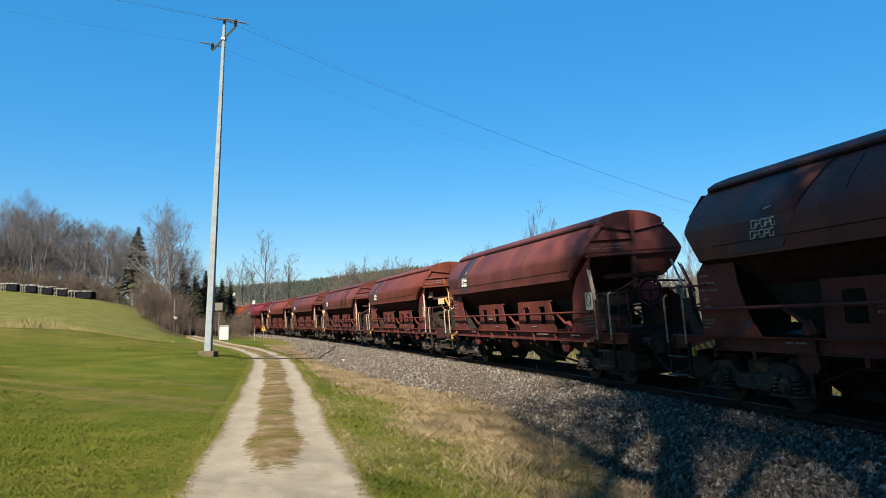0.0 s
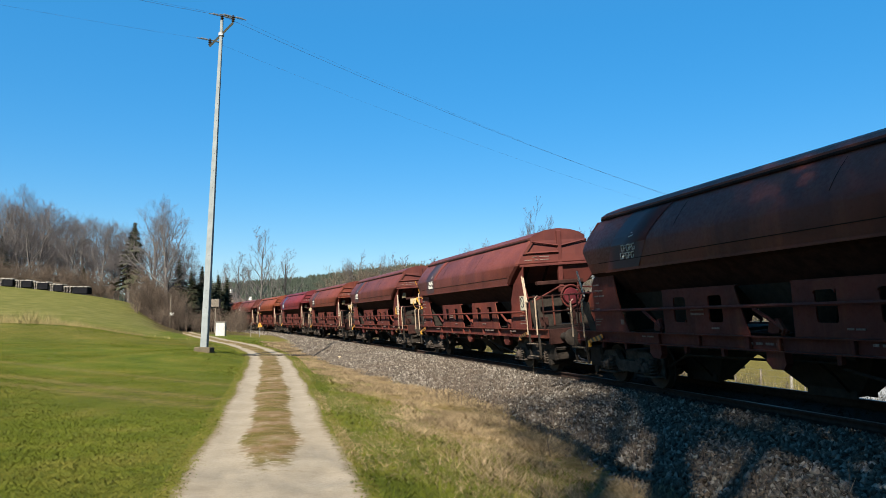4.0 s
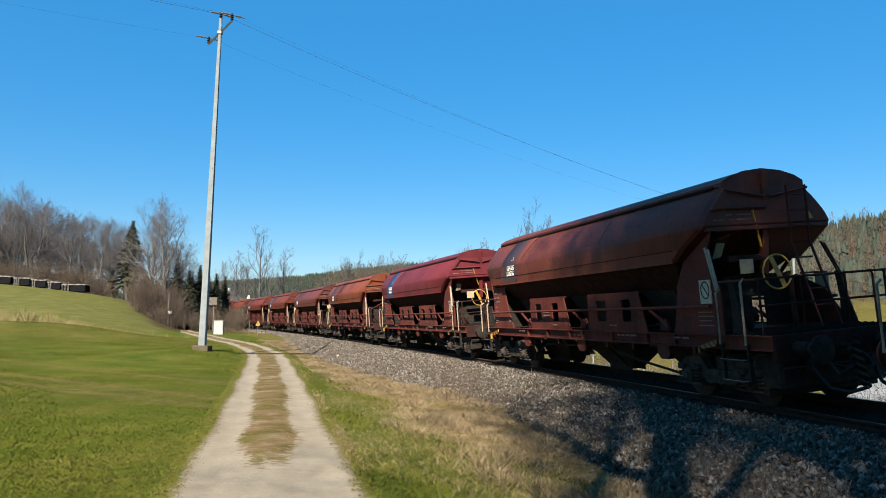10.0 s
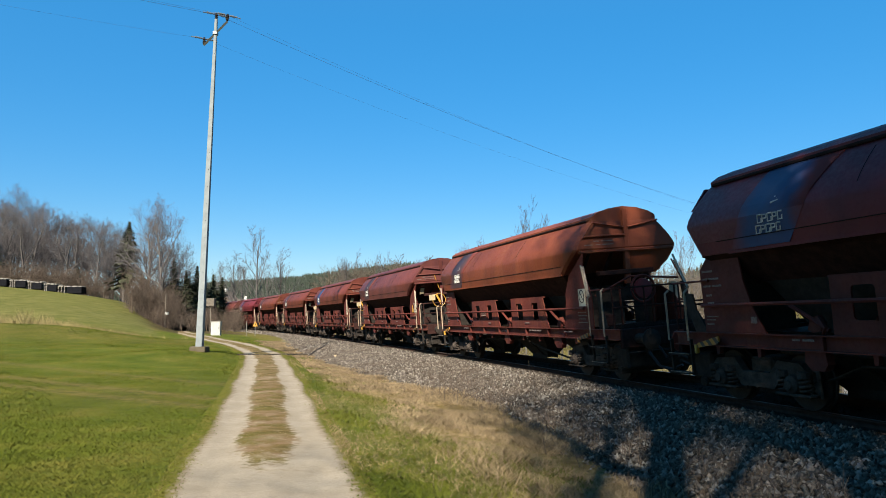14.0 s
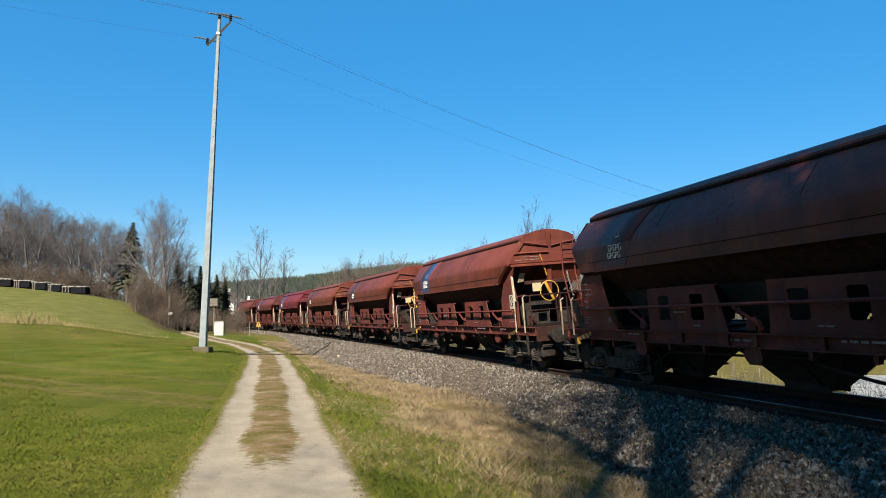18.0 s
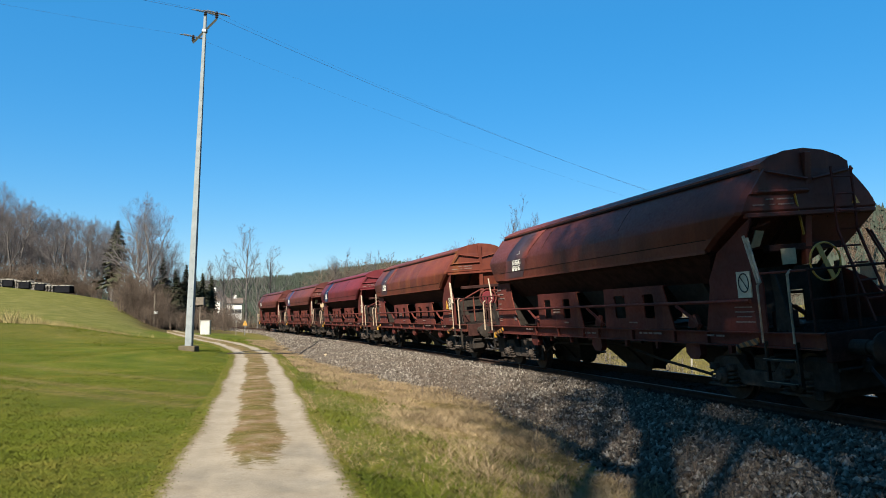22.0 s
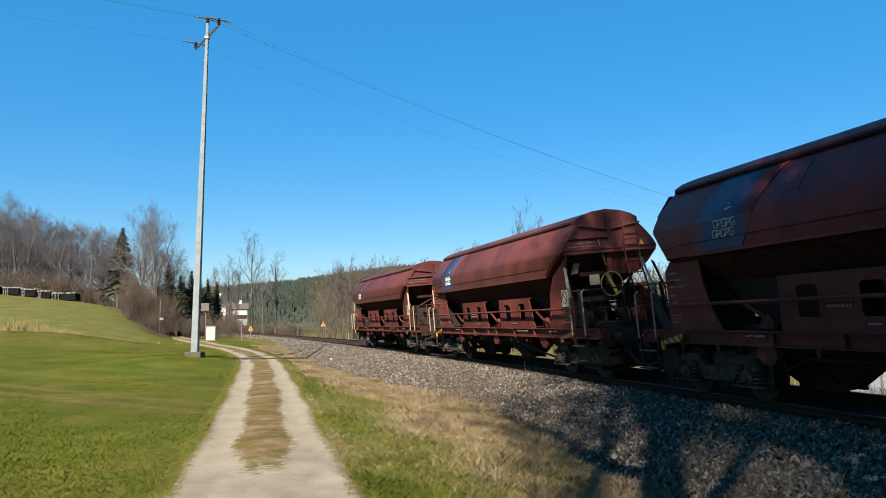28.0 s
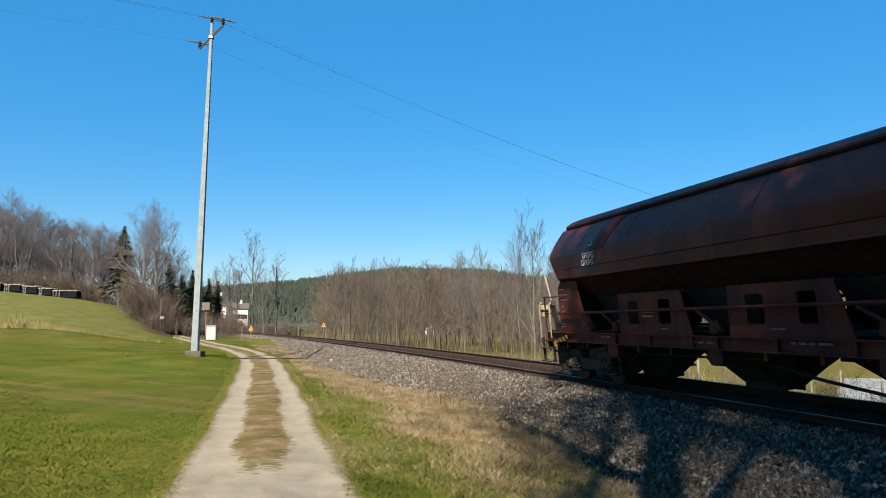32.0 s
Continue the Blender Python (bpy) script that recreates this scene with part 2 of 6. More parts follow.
M_BLUE = worn_panel("blue_panel", (0.0200, 0.0472, 0.1032), (0.105, 0.0200, 0.0180))
M_TEAL = worn_panel("faded_dark_panel", (0.0260, 0.0270, 0.0300), (0.092, 0.0220, 0.0170), 0.72)
# soot plus painted-in shade, for the lower slopes and the end recesses
M_GRIME_SHADE = simple("sooty_shaded_frame_paint", (0.0300, 0.0135, 0.0105), 0.88, 0, 0.4, 5, 0.2)
M_DECK = simple("grimy_deck", (0.0140, 0.0105, 0.0085), 0.97, 0, 0.4, 7, 0.3)
M_BLACK = simple("black_paint", (0.0120, 0.0112, 0.0112), 0.6, 0, 0.2, 5, 0.05)
M_CONC = simple("concrete", (0.1952, 0.1776, 0.1440), 0.9, 0, 0.18, 3, 0.3)
M_POLE = simple("pole_concrete", (0.1750, 0.1880, 0.1800), 0.85, 0, 0.14, 2.5, 0.15)
M_GALV = simple("galvanised_steel", (0.1600, 0.1608, 0.1512), 0.5, 0.6, 0.15, 6, 0.05)
M_CERAM = simple("dark_insulator", (0.0200, 0.0150, 0.0140), 0.25, 0, 0.2, 5, 0.02)
M_WIRE = simple("wire", (0.0560, 0.0584, 0.0600), 0.6, 0.4, 0.1, 5, 0)
M_BARK = simple("bark_grey", (0.1180, 0.1050, 0.0920), 0.95, 0, 0.35, 3, 0.4, rnd=0.25)
M_TWIG = simple("twig_grey", (0.1060, 0.0930, 0.0880), 0.95, 0, 0.3, 0.5, 0, rnd=0.3)
M_BUSH = simple("bush_twig", (0.1180, 0.0880, 0.0640), 0.95, 0, 0.3, 0.4, 0, island=True, rnd=0.4)
M_WOODS = simple("bare_woods", (0.1220, 0.0960, 0.0690), 0.95, 0, 0.35, 0.08, 0, island=True, rnd=0.45)
M_NEEDLE = simple("spruce_needles", (0.0520, 0.0540, 0.0290), 0.9, 0, 0.35, 0.7, 0, island=True, rnd=0.5)
M_FARNEEDLE = simple("far_spruce", (0.036, 0.043, 0.030), 0.95, 0, 0.3, 0.02, 0, island=True, rnd=0.3)
M_FOIL = simple("black_bale_film", (0.0060, 0.0060, 0.0070), 0.8, 0, 0.3, 3, 0.3)
M_OLDWOOD = simple("weathered_board", (0.1536, 0.1280, 0.0960), 0.9, 0, 0.3, 4, 0.2, rnd=0.3)
M_LOG = simple("cut_logs", (0.1250, 0.1100, 0.0920), 0.9, 0, 0.4, 5, 0.2)
M_PLASTER = simple("white_plaster", (0.4400, 0.4200, 0.3700), 0.9, 0, 0.12, 1.2, 0.1)
M_TILE = simple("roof_tiles", (0.0928, 0.0712, 0.0560), 0.85, 0, 0.3, 2, 0.2)
M_GLASS = simple("window_glass", (0.0240, 0.0264, 0.0272), 0.1, 0, 0.2, 2, 0)
M_ROADC = zone_mat("yard_surface", (0.1700, 0.1650, 0.1520), (0.2300, 0.2240, 0.2050), 1.0, 30, 0.9, 0.2)


def track_mat():
    """Gravel ruts with a worn grassy middle; the attribute 'across' holds the place across the track."""
    m, nt, b = nodes_of("farm_track", 0.93)
    att = nt.nodes.new("ShaderNodeAttribute")
    att.attribute_name = "across"
    sep = nt.nodes.new("ShaderNodeSeparateColor")
    link(nt, att.outputs["Color"], sep.inputs[0])
    n1, n2, n3, n4 = noise_node(nt, 1.1, 4), noise_node(nt, 6, 5, 0.7), noise_node(nt, 45, 6, 0.75), noise_node(nt, 1.6, 4, 0.6, stretch=(0.5600, 0.9168, 0.6880))

    def nudged(sock, amount):
        w = nt.nodes.new("ShaderNodeMath")
        w.operation = "MULTIPLY_ADD"
        link(nt, n2, w.inputs[0])
        w.inputs[1].default_value = amount
        v = nt.nodes.new("ShaderNodeMath")
        v.operation = "SUBTRACT"
        link(nt, sock, w.inputs[2])
        link(nt, w.outputs[0], v.inputs[0])
        v.inputs[1].default_value = amount / 2
        return v.outputs[0]

    gravel = ramp(nt, n1, [(0.3, (0.1900, 0.1530, 0.1040)), (0.7, (0.2450, 0.2030, 0.1440))])
    gravel = mix(nt, 0.30, gravel, ramp(nt, n3, [(0.3, gray(0.1)), (0.7, gray(0.9))]), "OVERLAY")
    middle = ramp(nt, n4, [(0.34, (0.0680, 0.0504, 0.0120)), (0.48, (0.1040, 0.0704, 0.0248)), (0.56, (0.1320, 0.0840, 0.0416)), (0.66, (0.1800, 0.1360, 0.0800))])
    middle = mix(nt, ramp(nt, n2, [(0.54, gray(0)), (0.68, gray(0.6))]), middle, (0.1700, 0.1340, 0.0820))
    middle = mix(nt, ramp(nt, n1, [(0.50, gray(0)), (0.66, gray(0.6))]), middle, (0.0760, 0.0672, 0.0128))
    middle = mix(nt, 0.4, middle, ramp(nt, n3, [(0.3, gray(0.05)), (0.7, gray(0.95))]), "OVERLAY")
    turf = ramp(nt, n2, [(0.3, (0.0464, 0.0536, 0.0040)), (0.7, (0.1080, 0.0856, 0.0176))])
    gravel = mix(nt, ramp(nt, n2, [(0.52, gray(0)), (0.70, gray(0.45))]), gravel, (0.150, 0.116, 0.076))
    col = mix(nt, ramp(nt, nudged(sep.outputs[0], 1.25), [(0.36, gray(0)), (0.58, gray(1.0))]), gravel, middle)
    col = mix(nt, ramp(nt, nudged(sep.outputs[1], 0.9), [(0.18, gray(0)), (0.42, gray(0.7))]), col, (0.135, 0.100, 0.060))
    col = mix(nt, ramp(nt, nudged(sep.outputs[1], 0.9), [(0.42, gray(0)), (0.62, gray(1))]), col, turf)
    link(nt, col, b.inputs["Base Color"])
    bump(nt, b, n3, 0.35, 0.03)
    return m


M_TRACK = track_mat()


# ---- mesh helpers ----
def mesh_np(name, verts, faces, mat, smooth=False):
    """A mesh from arrays: verts (n, 3), faces (m, 3) or (m, 4)."""
    verts, faces = np.asarray(verts, dtype=np.float32), np.asarray(faces, dtype=np.int32)
    me = bpy.data.meshes.new(name)
    me.vertices.add(len(verts))
    me.vertices.foreach_set("co", verts.ravel())
    k = faces.shape[1]
    me.loops.add(faces.size)
    me.loops.foreach_set("vertex_index", faces.ravel())
    me.polygons.add(len(faces))
    me.polygons.foreach_set("loop_start", np.arange(0, faces.size, k, dtype=np.int32))
    me.polygons.foreach_set("loop_total", np.full(len(faces), k, dtype=np.int32))
    if smooth:
        me.polygons.foreach_set("use_smooth", np.ones(len(faces), dtype=bool))
    me.update(calc_edges=True)
    me.materials.append(mat)
    return me


def part(name, bm, mat, parent=None, label="", smooth=False):
    """One bmesh as one mesh object, under a thing or a part."""
    me = bpy.data.meshes.new(name)
    bmesh.ops.recalc_face_normals(bm, faces=bm.faces[:])
    if smooth:
        for f in bm.faces:
            f.smooth = True
    bm.to_mesh(me)
    bm.free()
    me.materials.append(mat)
    ob = new(name, me)
    if parent is not None:
        ob.parent = parent
    if label:
        ob["label"] = label
    return ob


def box(bm, x0, x1, y0, y1, z0, z1, bevel=0.0):
    vs = [bm.verts.new((x, y, z)) for x in (x0, x1) for y in (y0, y1) for z in (z0, z1)]
    fs = [bm.faces.new([vs[i] for i in q]) for q in ((0, 1, 3, 2), (4, 6, 7, 5), (0, 4, 5, 1), (2, 3, 7, 6), (0, 2, 6, 4), (1, 5, 7, 3))]
    if bevel:
        es = {e for f in fs for e in f.edges}
        bmesh.ops.bevel(bm, geom=list(es), offset=bevel, segments=1, affect="EDGES")
    return vs


def boxed(*dims, bevel=0.0):
    bm = bmesh.new()
    box(bm, *dims, bevel=bevel)
    return bm


def tube(bm, pts, r, sides=6, r_end=None, closed=False):
    """A round bar through the points."""
    pts = [Vector(p) for p in pts]
    rings = []
    n = len(pts)
    for i, p in enumerate(pts):
        if closed:
            d = pts[(i + 1) % n] - pts[i - 1]
        else:
            d = pts[min(i + 1, n - 1)] - pts[max(i - 1, 0)]
        d.normalize()
        a = d.cross(Vector((0, 0, 1)))
        if a.length < 0.05:
            a = d.cross(Vector((1, 0, 0)))
        a.normalize()
        b = d.cross(a)
        rr = r if r_end is None else r + (r_end - r) * i / max(1, n - 1)
        rings.append([bm.verts.new(p + (a * math.cos(k * math.tau / sides) + b * math.sin(k * math.tau / sides)) * rr) for k in range(sides)])
    m = n if closed else n - 1
    for i in range(m):
        A, B = rings[i], rings[(i + 1) % n]
        for k in range(sides):
            bm.faces.new((A[k], A[(k + 1) % sides], B[(k + 1) % sides], B[k]))
    if not closed:
        bm.faces.new(rings[0][::-1])
        bm.faces.new(rings[-1])


def tubed(pts, r, sides=6, r_end=None, closed=False):
    bm = bmesh.new()
    tube(bm, pts, r, sides, r_end, closed)
    return bm


def lathe(bm, profile, centre, axis="y", sides=16):
    """Turned shape: profile of (radius, along) about an axis through the centre."""
    rings = []
    for r, a in profile:
        ring = []
        for k in range(sides):
            c, s = math.cos(k * math.tau / sides) * r, math.sin(k * math.tau / sides) * r
            v = {"x": (a, c, s), "y": (c, a, s), "z": (c, s, a)}[axis]
            ring.append(bm.verts.new(Vector(v) + Vector(centre)))
        rings.append(ring)
    for A, B in zip(rings, rings[1:]):
        for k in range(sides):
            bm.faces.new((A[k], A[(k + 1) % sides], B[(k + 1) % sides], B[k]))
    bm.faces.new(rings[0][::-1])
    bm.faces.new(rings[-1])


def turned(profile, centre, axis="y", sides=16):
    bm = bmesh.new()
    lathe(bm, profile, centre, axis, sides)
    return bm


def prism(pts, depth, mapping):
    """An outline pushed to a thickness; mapping turns (a, b, c) into a point, c from 0 to depth."""
    bm = bmesh.new()
    A = [bm.verts.new(mapping(a, b, 0.0)) for a, b in pts]
    B = [bm.verts.new(mapping(a, b, depth)) for a, b in pts]
    n = len(pts)
    bm.faces.new(A[::-1])
    bm.faces.new(B)
    for i in range(n):
        bm.faces.new((A[i], A[(i + 1) % n], B[(i + 1) % n], B[i]))
    return bm


def empty(name, m=None):
    ob = new(name)
    if m is not None:
        ob.matrix_world = m
    return ob


def smoothstep(a, b, x):
    t = np.clip((np.asarray(x, dtype=float) - a) / (b - a), 0, 1)
    return t * t * (3 - 2 * t)


# ---- the line of the railway ----
GAUGE, CANT, RAIL_Z = 1.5, 0.136, 0.547      # rail centres, superelevation, top of the lower rail
SLOPE = CANT / GAUGE
CO = 1 / math.sqrt(1 + SLOPE * SLOPE)
SI = SLOPE * CO
MID_Z = RAIL_Z + 0.75 * SI
LINE_S = np.arange(-330, 421, 0.5)


def bend(s):
    k = 0.0021063 - 1.50723e-5 * s + 1.01685e-7 * s * s
    return np.where(s < -20, 0.0012, np.where(s > 200, 0.0031, k))


I0 = int(np.argmin(abs(LINE_S)))
_k = bend(LINE_S)
_h = np.concatenate([[0], np.cumsum((_k[1:] + _k[:-1]) * 0.25)])
LINE_H = _h - _h[I0] + 0.29524
_x = np.concatenate([[0], np.cumsum(-(np.sin(LINE_H[1:]) + np.sin(LINE_H[:-1])) * 0.25)])
_y = np.concatenate([[0], np.cumsum((np.cos(LINE_H[1:]) + np.cos(LINE_H[:-1])) * 0.25)])
LINE_X, LINE_Y = _x - _x[I0] + 3.8457, _y - _y[I0] + 21.9


def line_at(s):
    return np.interp(s, LINE_S, LINE_X), np.interp(s, LINE_S, LINE_Y), np.interp(s, LINE_S, LINE_H)


def beside(s, d, z):
    """The point d metres to the right of the line (looking away) at height z."""
    x, y, h = line_at(s)
    return np.stack([x + d * np.cos(h), y + d * np.sin(h), z + 0 * x], -1)


def canted(s, lat, up):
    """A point of the tilted rail plane: lat along the sleepers, up square to them."""
    return beside(s, lat * CO - up * SI, MID_Z + lat * SI + up * CO)


def off_line(x, y):
    """Signed distance from the line, and the place along it."""
    x, y = np.asarray(x, dtype=float).ravel(), np.asarray(y, dtype=float).ravel()
    d, s = np.empty_like(x), np.empty_like(x)
    cx, cy, ch, cs = LINE_X[::4], LINE_Y[::4], LINE_H[::4], LINE_S[::4]
    for i in range(0, len(x), 4000):
        dx, dy = x[i:i + 4000, None] - cx, y[i:i + 4000, None] - cy
        j = np.argmin(dx * dx + dy * dy, axis=1)
        r = np.arange(len(j))
        d[i:i + 4000] = dx[r, j] * np.cos(ch[j]) + dy[r, j] * np.sin(ch[j])
        s[i:i + 4000] = cs[j] - dx[r, j] * np.sin(ch[j]) + dy[r, j] * np.cos(ch[j])
    return d, s


# ---- the lie of the land ----
PATH_Y = np.array([-60.0, 0, 20, 34, 40, 46, 52, 60, 71, 77, 84, 130])
PATH_X = np.array([14.0, 0, -4.95, -8.55, -10.3, -12.6, -15.3, -19.6, -24.9, -27.6, -31, -50])


def path_x(y):
    return np.interp(y, PATH_Y, PATH_X)


def path_z(y):
    return 0.40 * smoothstep(24, 78, y)


def land(x, y):
    """Height of the ground."""
    x, y = np.asarray(x, dtype=float), np.asarray(y, dtype=float)
    shape = x.shape
    d, s = off_line(x, y)
    d = d.reshape(shape)
    u = np.maximum(path_x(y) - 1.2 - x, 0)
    az = x / np.maximum(y, 1.0)
    z = path_z(y) + 0.0
    left = (x < path_x(y)) & (y > -40)
    lawn = 0.030 * np.minimum(u, 26) * smoothstep(5, 30, y) + 0.85 * smoothstep(46, 57, y) * smoothstep(2, 13, u)
    lawn = lawn + 0.34 * np.exp(-((x + 13.4) / 2.6) ** 2 - ((y - 36.0) / 4.5) ** 2) * smoothstep(0.0, 1.0, u)
    crest = np.interp(az, [-0.72, -0.60, -0.51, -0.485, -0.45, -0.43, -0.41, -0.385, -0.36], [7.2, 6.36, 5.5, 5.2, 5.1, 4.4, 2.9, 1.6, 0.9])
    hill = (crest - 1.3) * (np.clip((y - 64) / 50, 0, 1) - 0.25 * smoothstep(118, 150, y)) * smoothstep(-0.345, -0.365, az)
    z = z + np.where(left, lawn, 0) + np.where((az < -0.34) & (y > 60), hill, 0)
    # shallow ditch before the ballast, then the valley beyond the line
    z = z - 0.10 * np.exp(-((d + 5.2) / 1.0) ** 2)
    z = np.where(d > 0, z - 1.5 * smoothstep(2.0, 9, d) - 0.3 * smoothstep(12, 40, d), z)
    z = np.where(d > 0, z - path_z(y) * smoothstep(0, 3, d), z)
    # far hillside to the right, and the level ground to the horizon
    z = z + np.where(d > 30, 36 * smoothstep(30, 235, d) * smoothstep(0.05, 0.58, az) * (y > 0), 0)
    far = smoothstep(300, 900, np.hypot(x, y))
    return z * (1 - far) - 6.0 * far


def axis(lo, hi, core, near, grow):
    """Grid lines: close ones over the core, ever wider ones beyond."""
    a, b = core
    out = list(np.arange(a, b, near))
    st, v = near, b
    while v < hi:
        out.append(v)
        st *= grow
        v += st
    out.append(hi)
    st, v = near * grow, a - near
    while v > lo:
        out.insert(0, v)
        st *= grow
        v -= st
    out.insert(0, lo)
    return np.array(out)


gx = axis(-3000, 3000, (-26, 14), 0.4, 1.07)
gy = axis(-600, 4500, (3, 62), 0.45, 1.06)
GX, GY = np.meshgrid(gx, gy)
GZ = land(GX, GY)
nx, ny = len(gx), len(gy)
idx = np.arange(nx * ny).reshape(ny, nx)
quads = np.stack([idx[:-1, :-1], idx[:-1, 1:], idx[1:, 1:], idx[1:, :-1]], -1).reshape(-1, 4)
me = mesh_np("ground", np.stack([GX, GY, GZ], -1).reshape(-1, 3), quads, M_TURF, True)
gd, gs = off_line(GX, GY)
gxx, gyy, gzz = GX.ravel(), GY.ravel(), GZ.ravel()
wob = 0.7 * np.sin(gs * 0.9) * np.sin(gs * 0.37 + 1) + 0.3 * np.sin(gs * 2.3)
straw = smoothstep(-7.1, -6.1, gd + wob * 0.5) * (gd < 0) * smoothstep(40, 18, gs)
straw = np.maximum(straw, 0.55 * smoothstep(-6.0, -4.4, gd) * (gd < 0))
gu = path_x(gyy) - gxx
straw = np.maximum(straw, 0.75 * smoothstep(58, 60, gyy) * smoothstep(68, 63, gyy) * (gu > 6))
straw = np.maximum(straw, 0.32 * smoothstep(44, 52, gyy) * smoothstep(60, 58, gyy) * (gu > 2))
straw = np.maximum(straw, 0.6 * smoothstep(-0.475, -0.42, gxx / np.maximum(gyy, 1)) * (gyy > 75) * (gu > 3))
straw = np.maximum(straw, 0.60 * smoothstep(3.0, 5, gd) * smoothstep(90, 70, gd))
straw = np.maximum(straw, 0.5 * smoothstep(30, 40, gd) * (gyy > 0) * (np.hypot(gxx, gyy) < 260))
for ax_, ay_, k_ in ((-12.7, 22.0, 0.75), (-12.2, 20.3, 0.65), (-14.5, 26.5, 0.55)):    # faint wheel marks across the lawn
    dx_, dy_ = 6.1 / 6.98, -3.4 / 6.98
    off_ = (gxx - ax_) * dy_ - (gyy - ay_) * dx_
    straw = np.maximum(straw, k_ * np.exp(-(off_ / 0.35) ** 2) * (gu > 1.2) * (gyy < 40))
litter = np.maximum(smoothstep(84, 96, gd) * (gyy > 0), smoothstep(118, 126, gyy) * (gu > 0) * 0.9)
litter = np.maximum(litter, smoothstep(76, 84, gyy) * (gu < 8) * (gd < -4) * 0.8)
farf = smoothstep(250, 500, np.hypot(gxx, gyy)) + 0.9 * smoothstep(60, 72, gyy) * (gu > 4) * (gyy < 122)
col = np.stack([straw, litter, np.clip(farf, 0, 1), np.ones_like(straw)], -1).astype(np.float32)
att = me.color_attributes.new("zone", "FLOAT_COLOR", "POINT")
att.data.foreach_set("color", col.ravel())
ground = tagged(new("ground", me), "short green meadow turf with straw-coloured dry patches", "ground", kind="structure")


# ---- the farm track ----
ys = np.concatenate([np.arange(-30, 3, 1.0), np.arange(3, 50, 0.2), np.arange(50, 96, 0.6)])
off = np.linspace(-1.35, 1.35, 37)
px, slope = path_x(ys), np.gradient(path_x(ys), ys)
nrm = np.sqrt(1 + slope ** 2)[:, None]
RX, RY = px[:, None] + off[None] / nrm, ys[:, None] - slope[:, None] * off[None] / nrm
rng = np.random.default_rng(3)
rut = -0.022 * np.exp(-((abs(off) - 0.66) / 0.22) ** 2) + 0.012 * np.exp(-(off / 0.25) ** 2)
RZ = path_z(RY) + 0.035 + rut[None] - 0.05 * smoothstep(1.15, 1.35, abs(off))[None] + 0.004 * rng.standard_normal(RX.shape)
n, m = RX.shape
ii = np.arange(n * m).reshape(n, m)
q = np.stack([ii[:-1, :-1], ii[:-1, 1:], ii[1:, 1:], ii[1:, :-1]], -1).reshape(-1, 4)
me = mesh_np("road", np.stack([RX, RY, RZ], -1).reshape(-1, 3), q, M_TRACK, True)
near_worn = smoothstep(7.6, 12.5, ys)[:, None]            # the middle is worn through at the near end
mid = np.clip(0.5 + (0.40 + 0.05 * np.sin(ys * 0.7)[:, None] + 0.04 * np.sin(ys * 2.1 + 1)[:, None] - abs(off)[None]) * 2.0, 0, 1) * near_worn
edge = np.clip(0.5 + (abs(off)[None] - 1.0 - 0.04 * np.sin(ys * 1.1 + 2)[:, None] - 0.10 * smoothstep(12, 8, ys)[:, None] + 0.06 * smoothstep(20, 40, ys)[:, None]) * 2.4, 0, 1)
col = np.stack([mid, edge, np.zeros_like(mid), np.ones_like(mid)], -1).astype(np.float32)
at = me.color_attributes.new("across", "FLOAT_COLOR", "POINT")
at.data.foreach_set("color", col.ravel())
tagged(new("road", me), "pale gravel farm track with two wheel ruts and a grassy middle", "track", kind="structure")


# ---- ballast, sleepers and rails ----
def toe(s):
    """How far the ballast reaches towards the track's lower side."""
    return np.interp(s, [-30, -12, -3, 6, 12, 22, 60, 90], [4.6, 4.6, 3.8, 4.5, 5.0, 5.3, 4.2, 4.0])


def ballast_z(d, s=0.0):
    """Height of the ballast across the line."""
    k = toe(s) / 3.8
    d = np.where(np.asarray(d) < -1.4, -1.4 + (d + 1.4) * 2.4 / (2.4 + (k - 1) * 3.8), d)
    return np.interp(d, [-4.6, -3.8, -2.6, -1.9, -1.4, -0.9, 0.9, 1.4, 1.9, 3.6, 6.0], [-0.25, 0.0, 0.24, 0.37, 0.40, 0.37, 0.50, 0.55, 0.52, -0.1, -1.6])


bs = np.concatenate([np.arange(-60, 60, 0.5), np.arange(60, 300, 3.0)])
bd = np.array([-6.2, -5.6, -5.0, -4.3, -3.7, -3.1, -2.6, -2.2, -1.9, -1.4, -0.9, -0.3, 0.3, 0.9, 1.4, 1.9, 3.6, 6.0])
bv = np.stack([beside(bs, d, ballast_z(d, bs) + 0.02 * np.sin(bs * 3 + d * 5) + np.where(d < -1.5, path_z(bs + 21) * 0.3, 0)) for d in bd], 1)
n, m = bv.shape[:2]
ii = np.arange(n * m).reshape(n, m)
q = np.stack([ii[:-1, :-1], ii[:-1, 1:], ii[1:, 1:], ii[1:, :-1]], -1).reshape(-1, 4)
ballast = tagged(new("ballast_bed", mesh_np("ballast_bed", bv.reshape(-1, 3), q, M_BED, True)),
                 "grey-brown crushed stone ballast bank under the railway", "ballast", kind="structure")

rng = np.random.default_rng(4)
OCT = np.array([(1, 0, 0), (-1, 0, 0), (0, 1, 0), (0, -1, 0), (0, 0, 1), (0, 0, -1)], dtype=float)
OCT_F = np.array([(0, 2, 4), (2, 1, 4), (1, 3, 4), (3, 0, 4), (2, 0, 5), (1, 2, 5), (3, 1, 5), (0, 3, 5)])


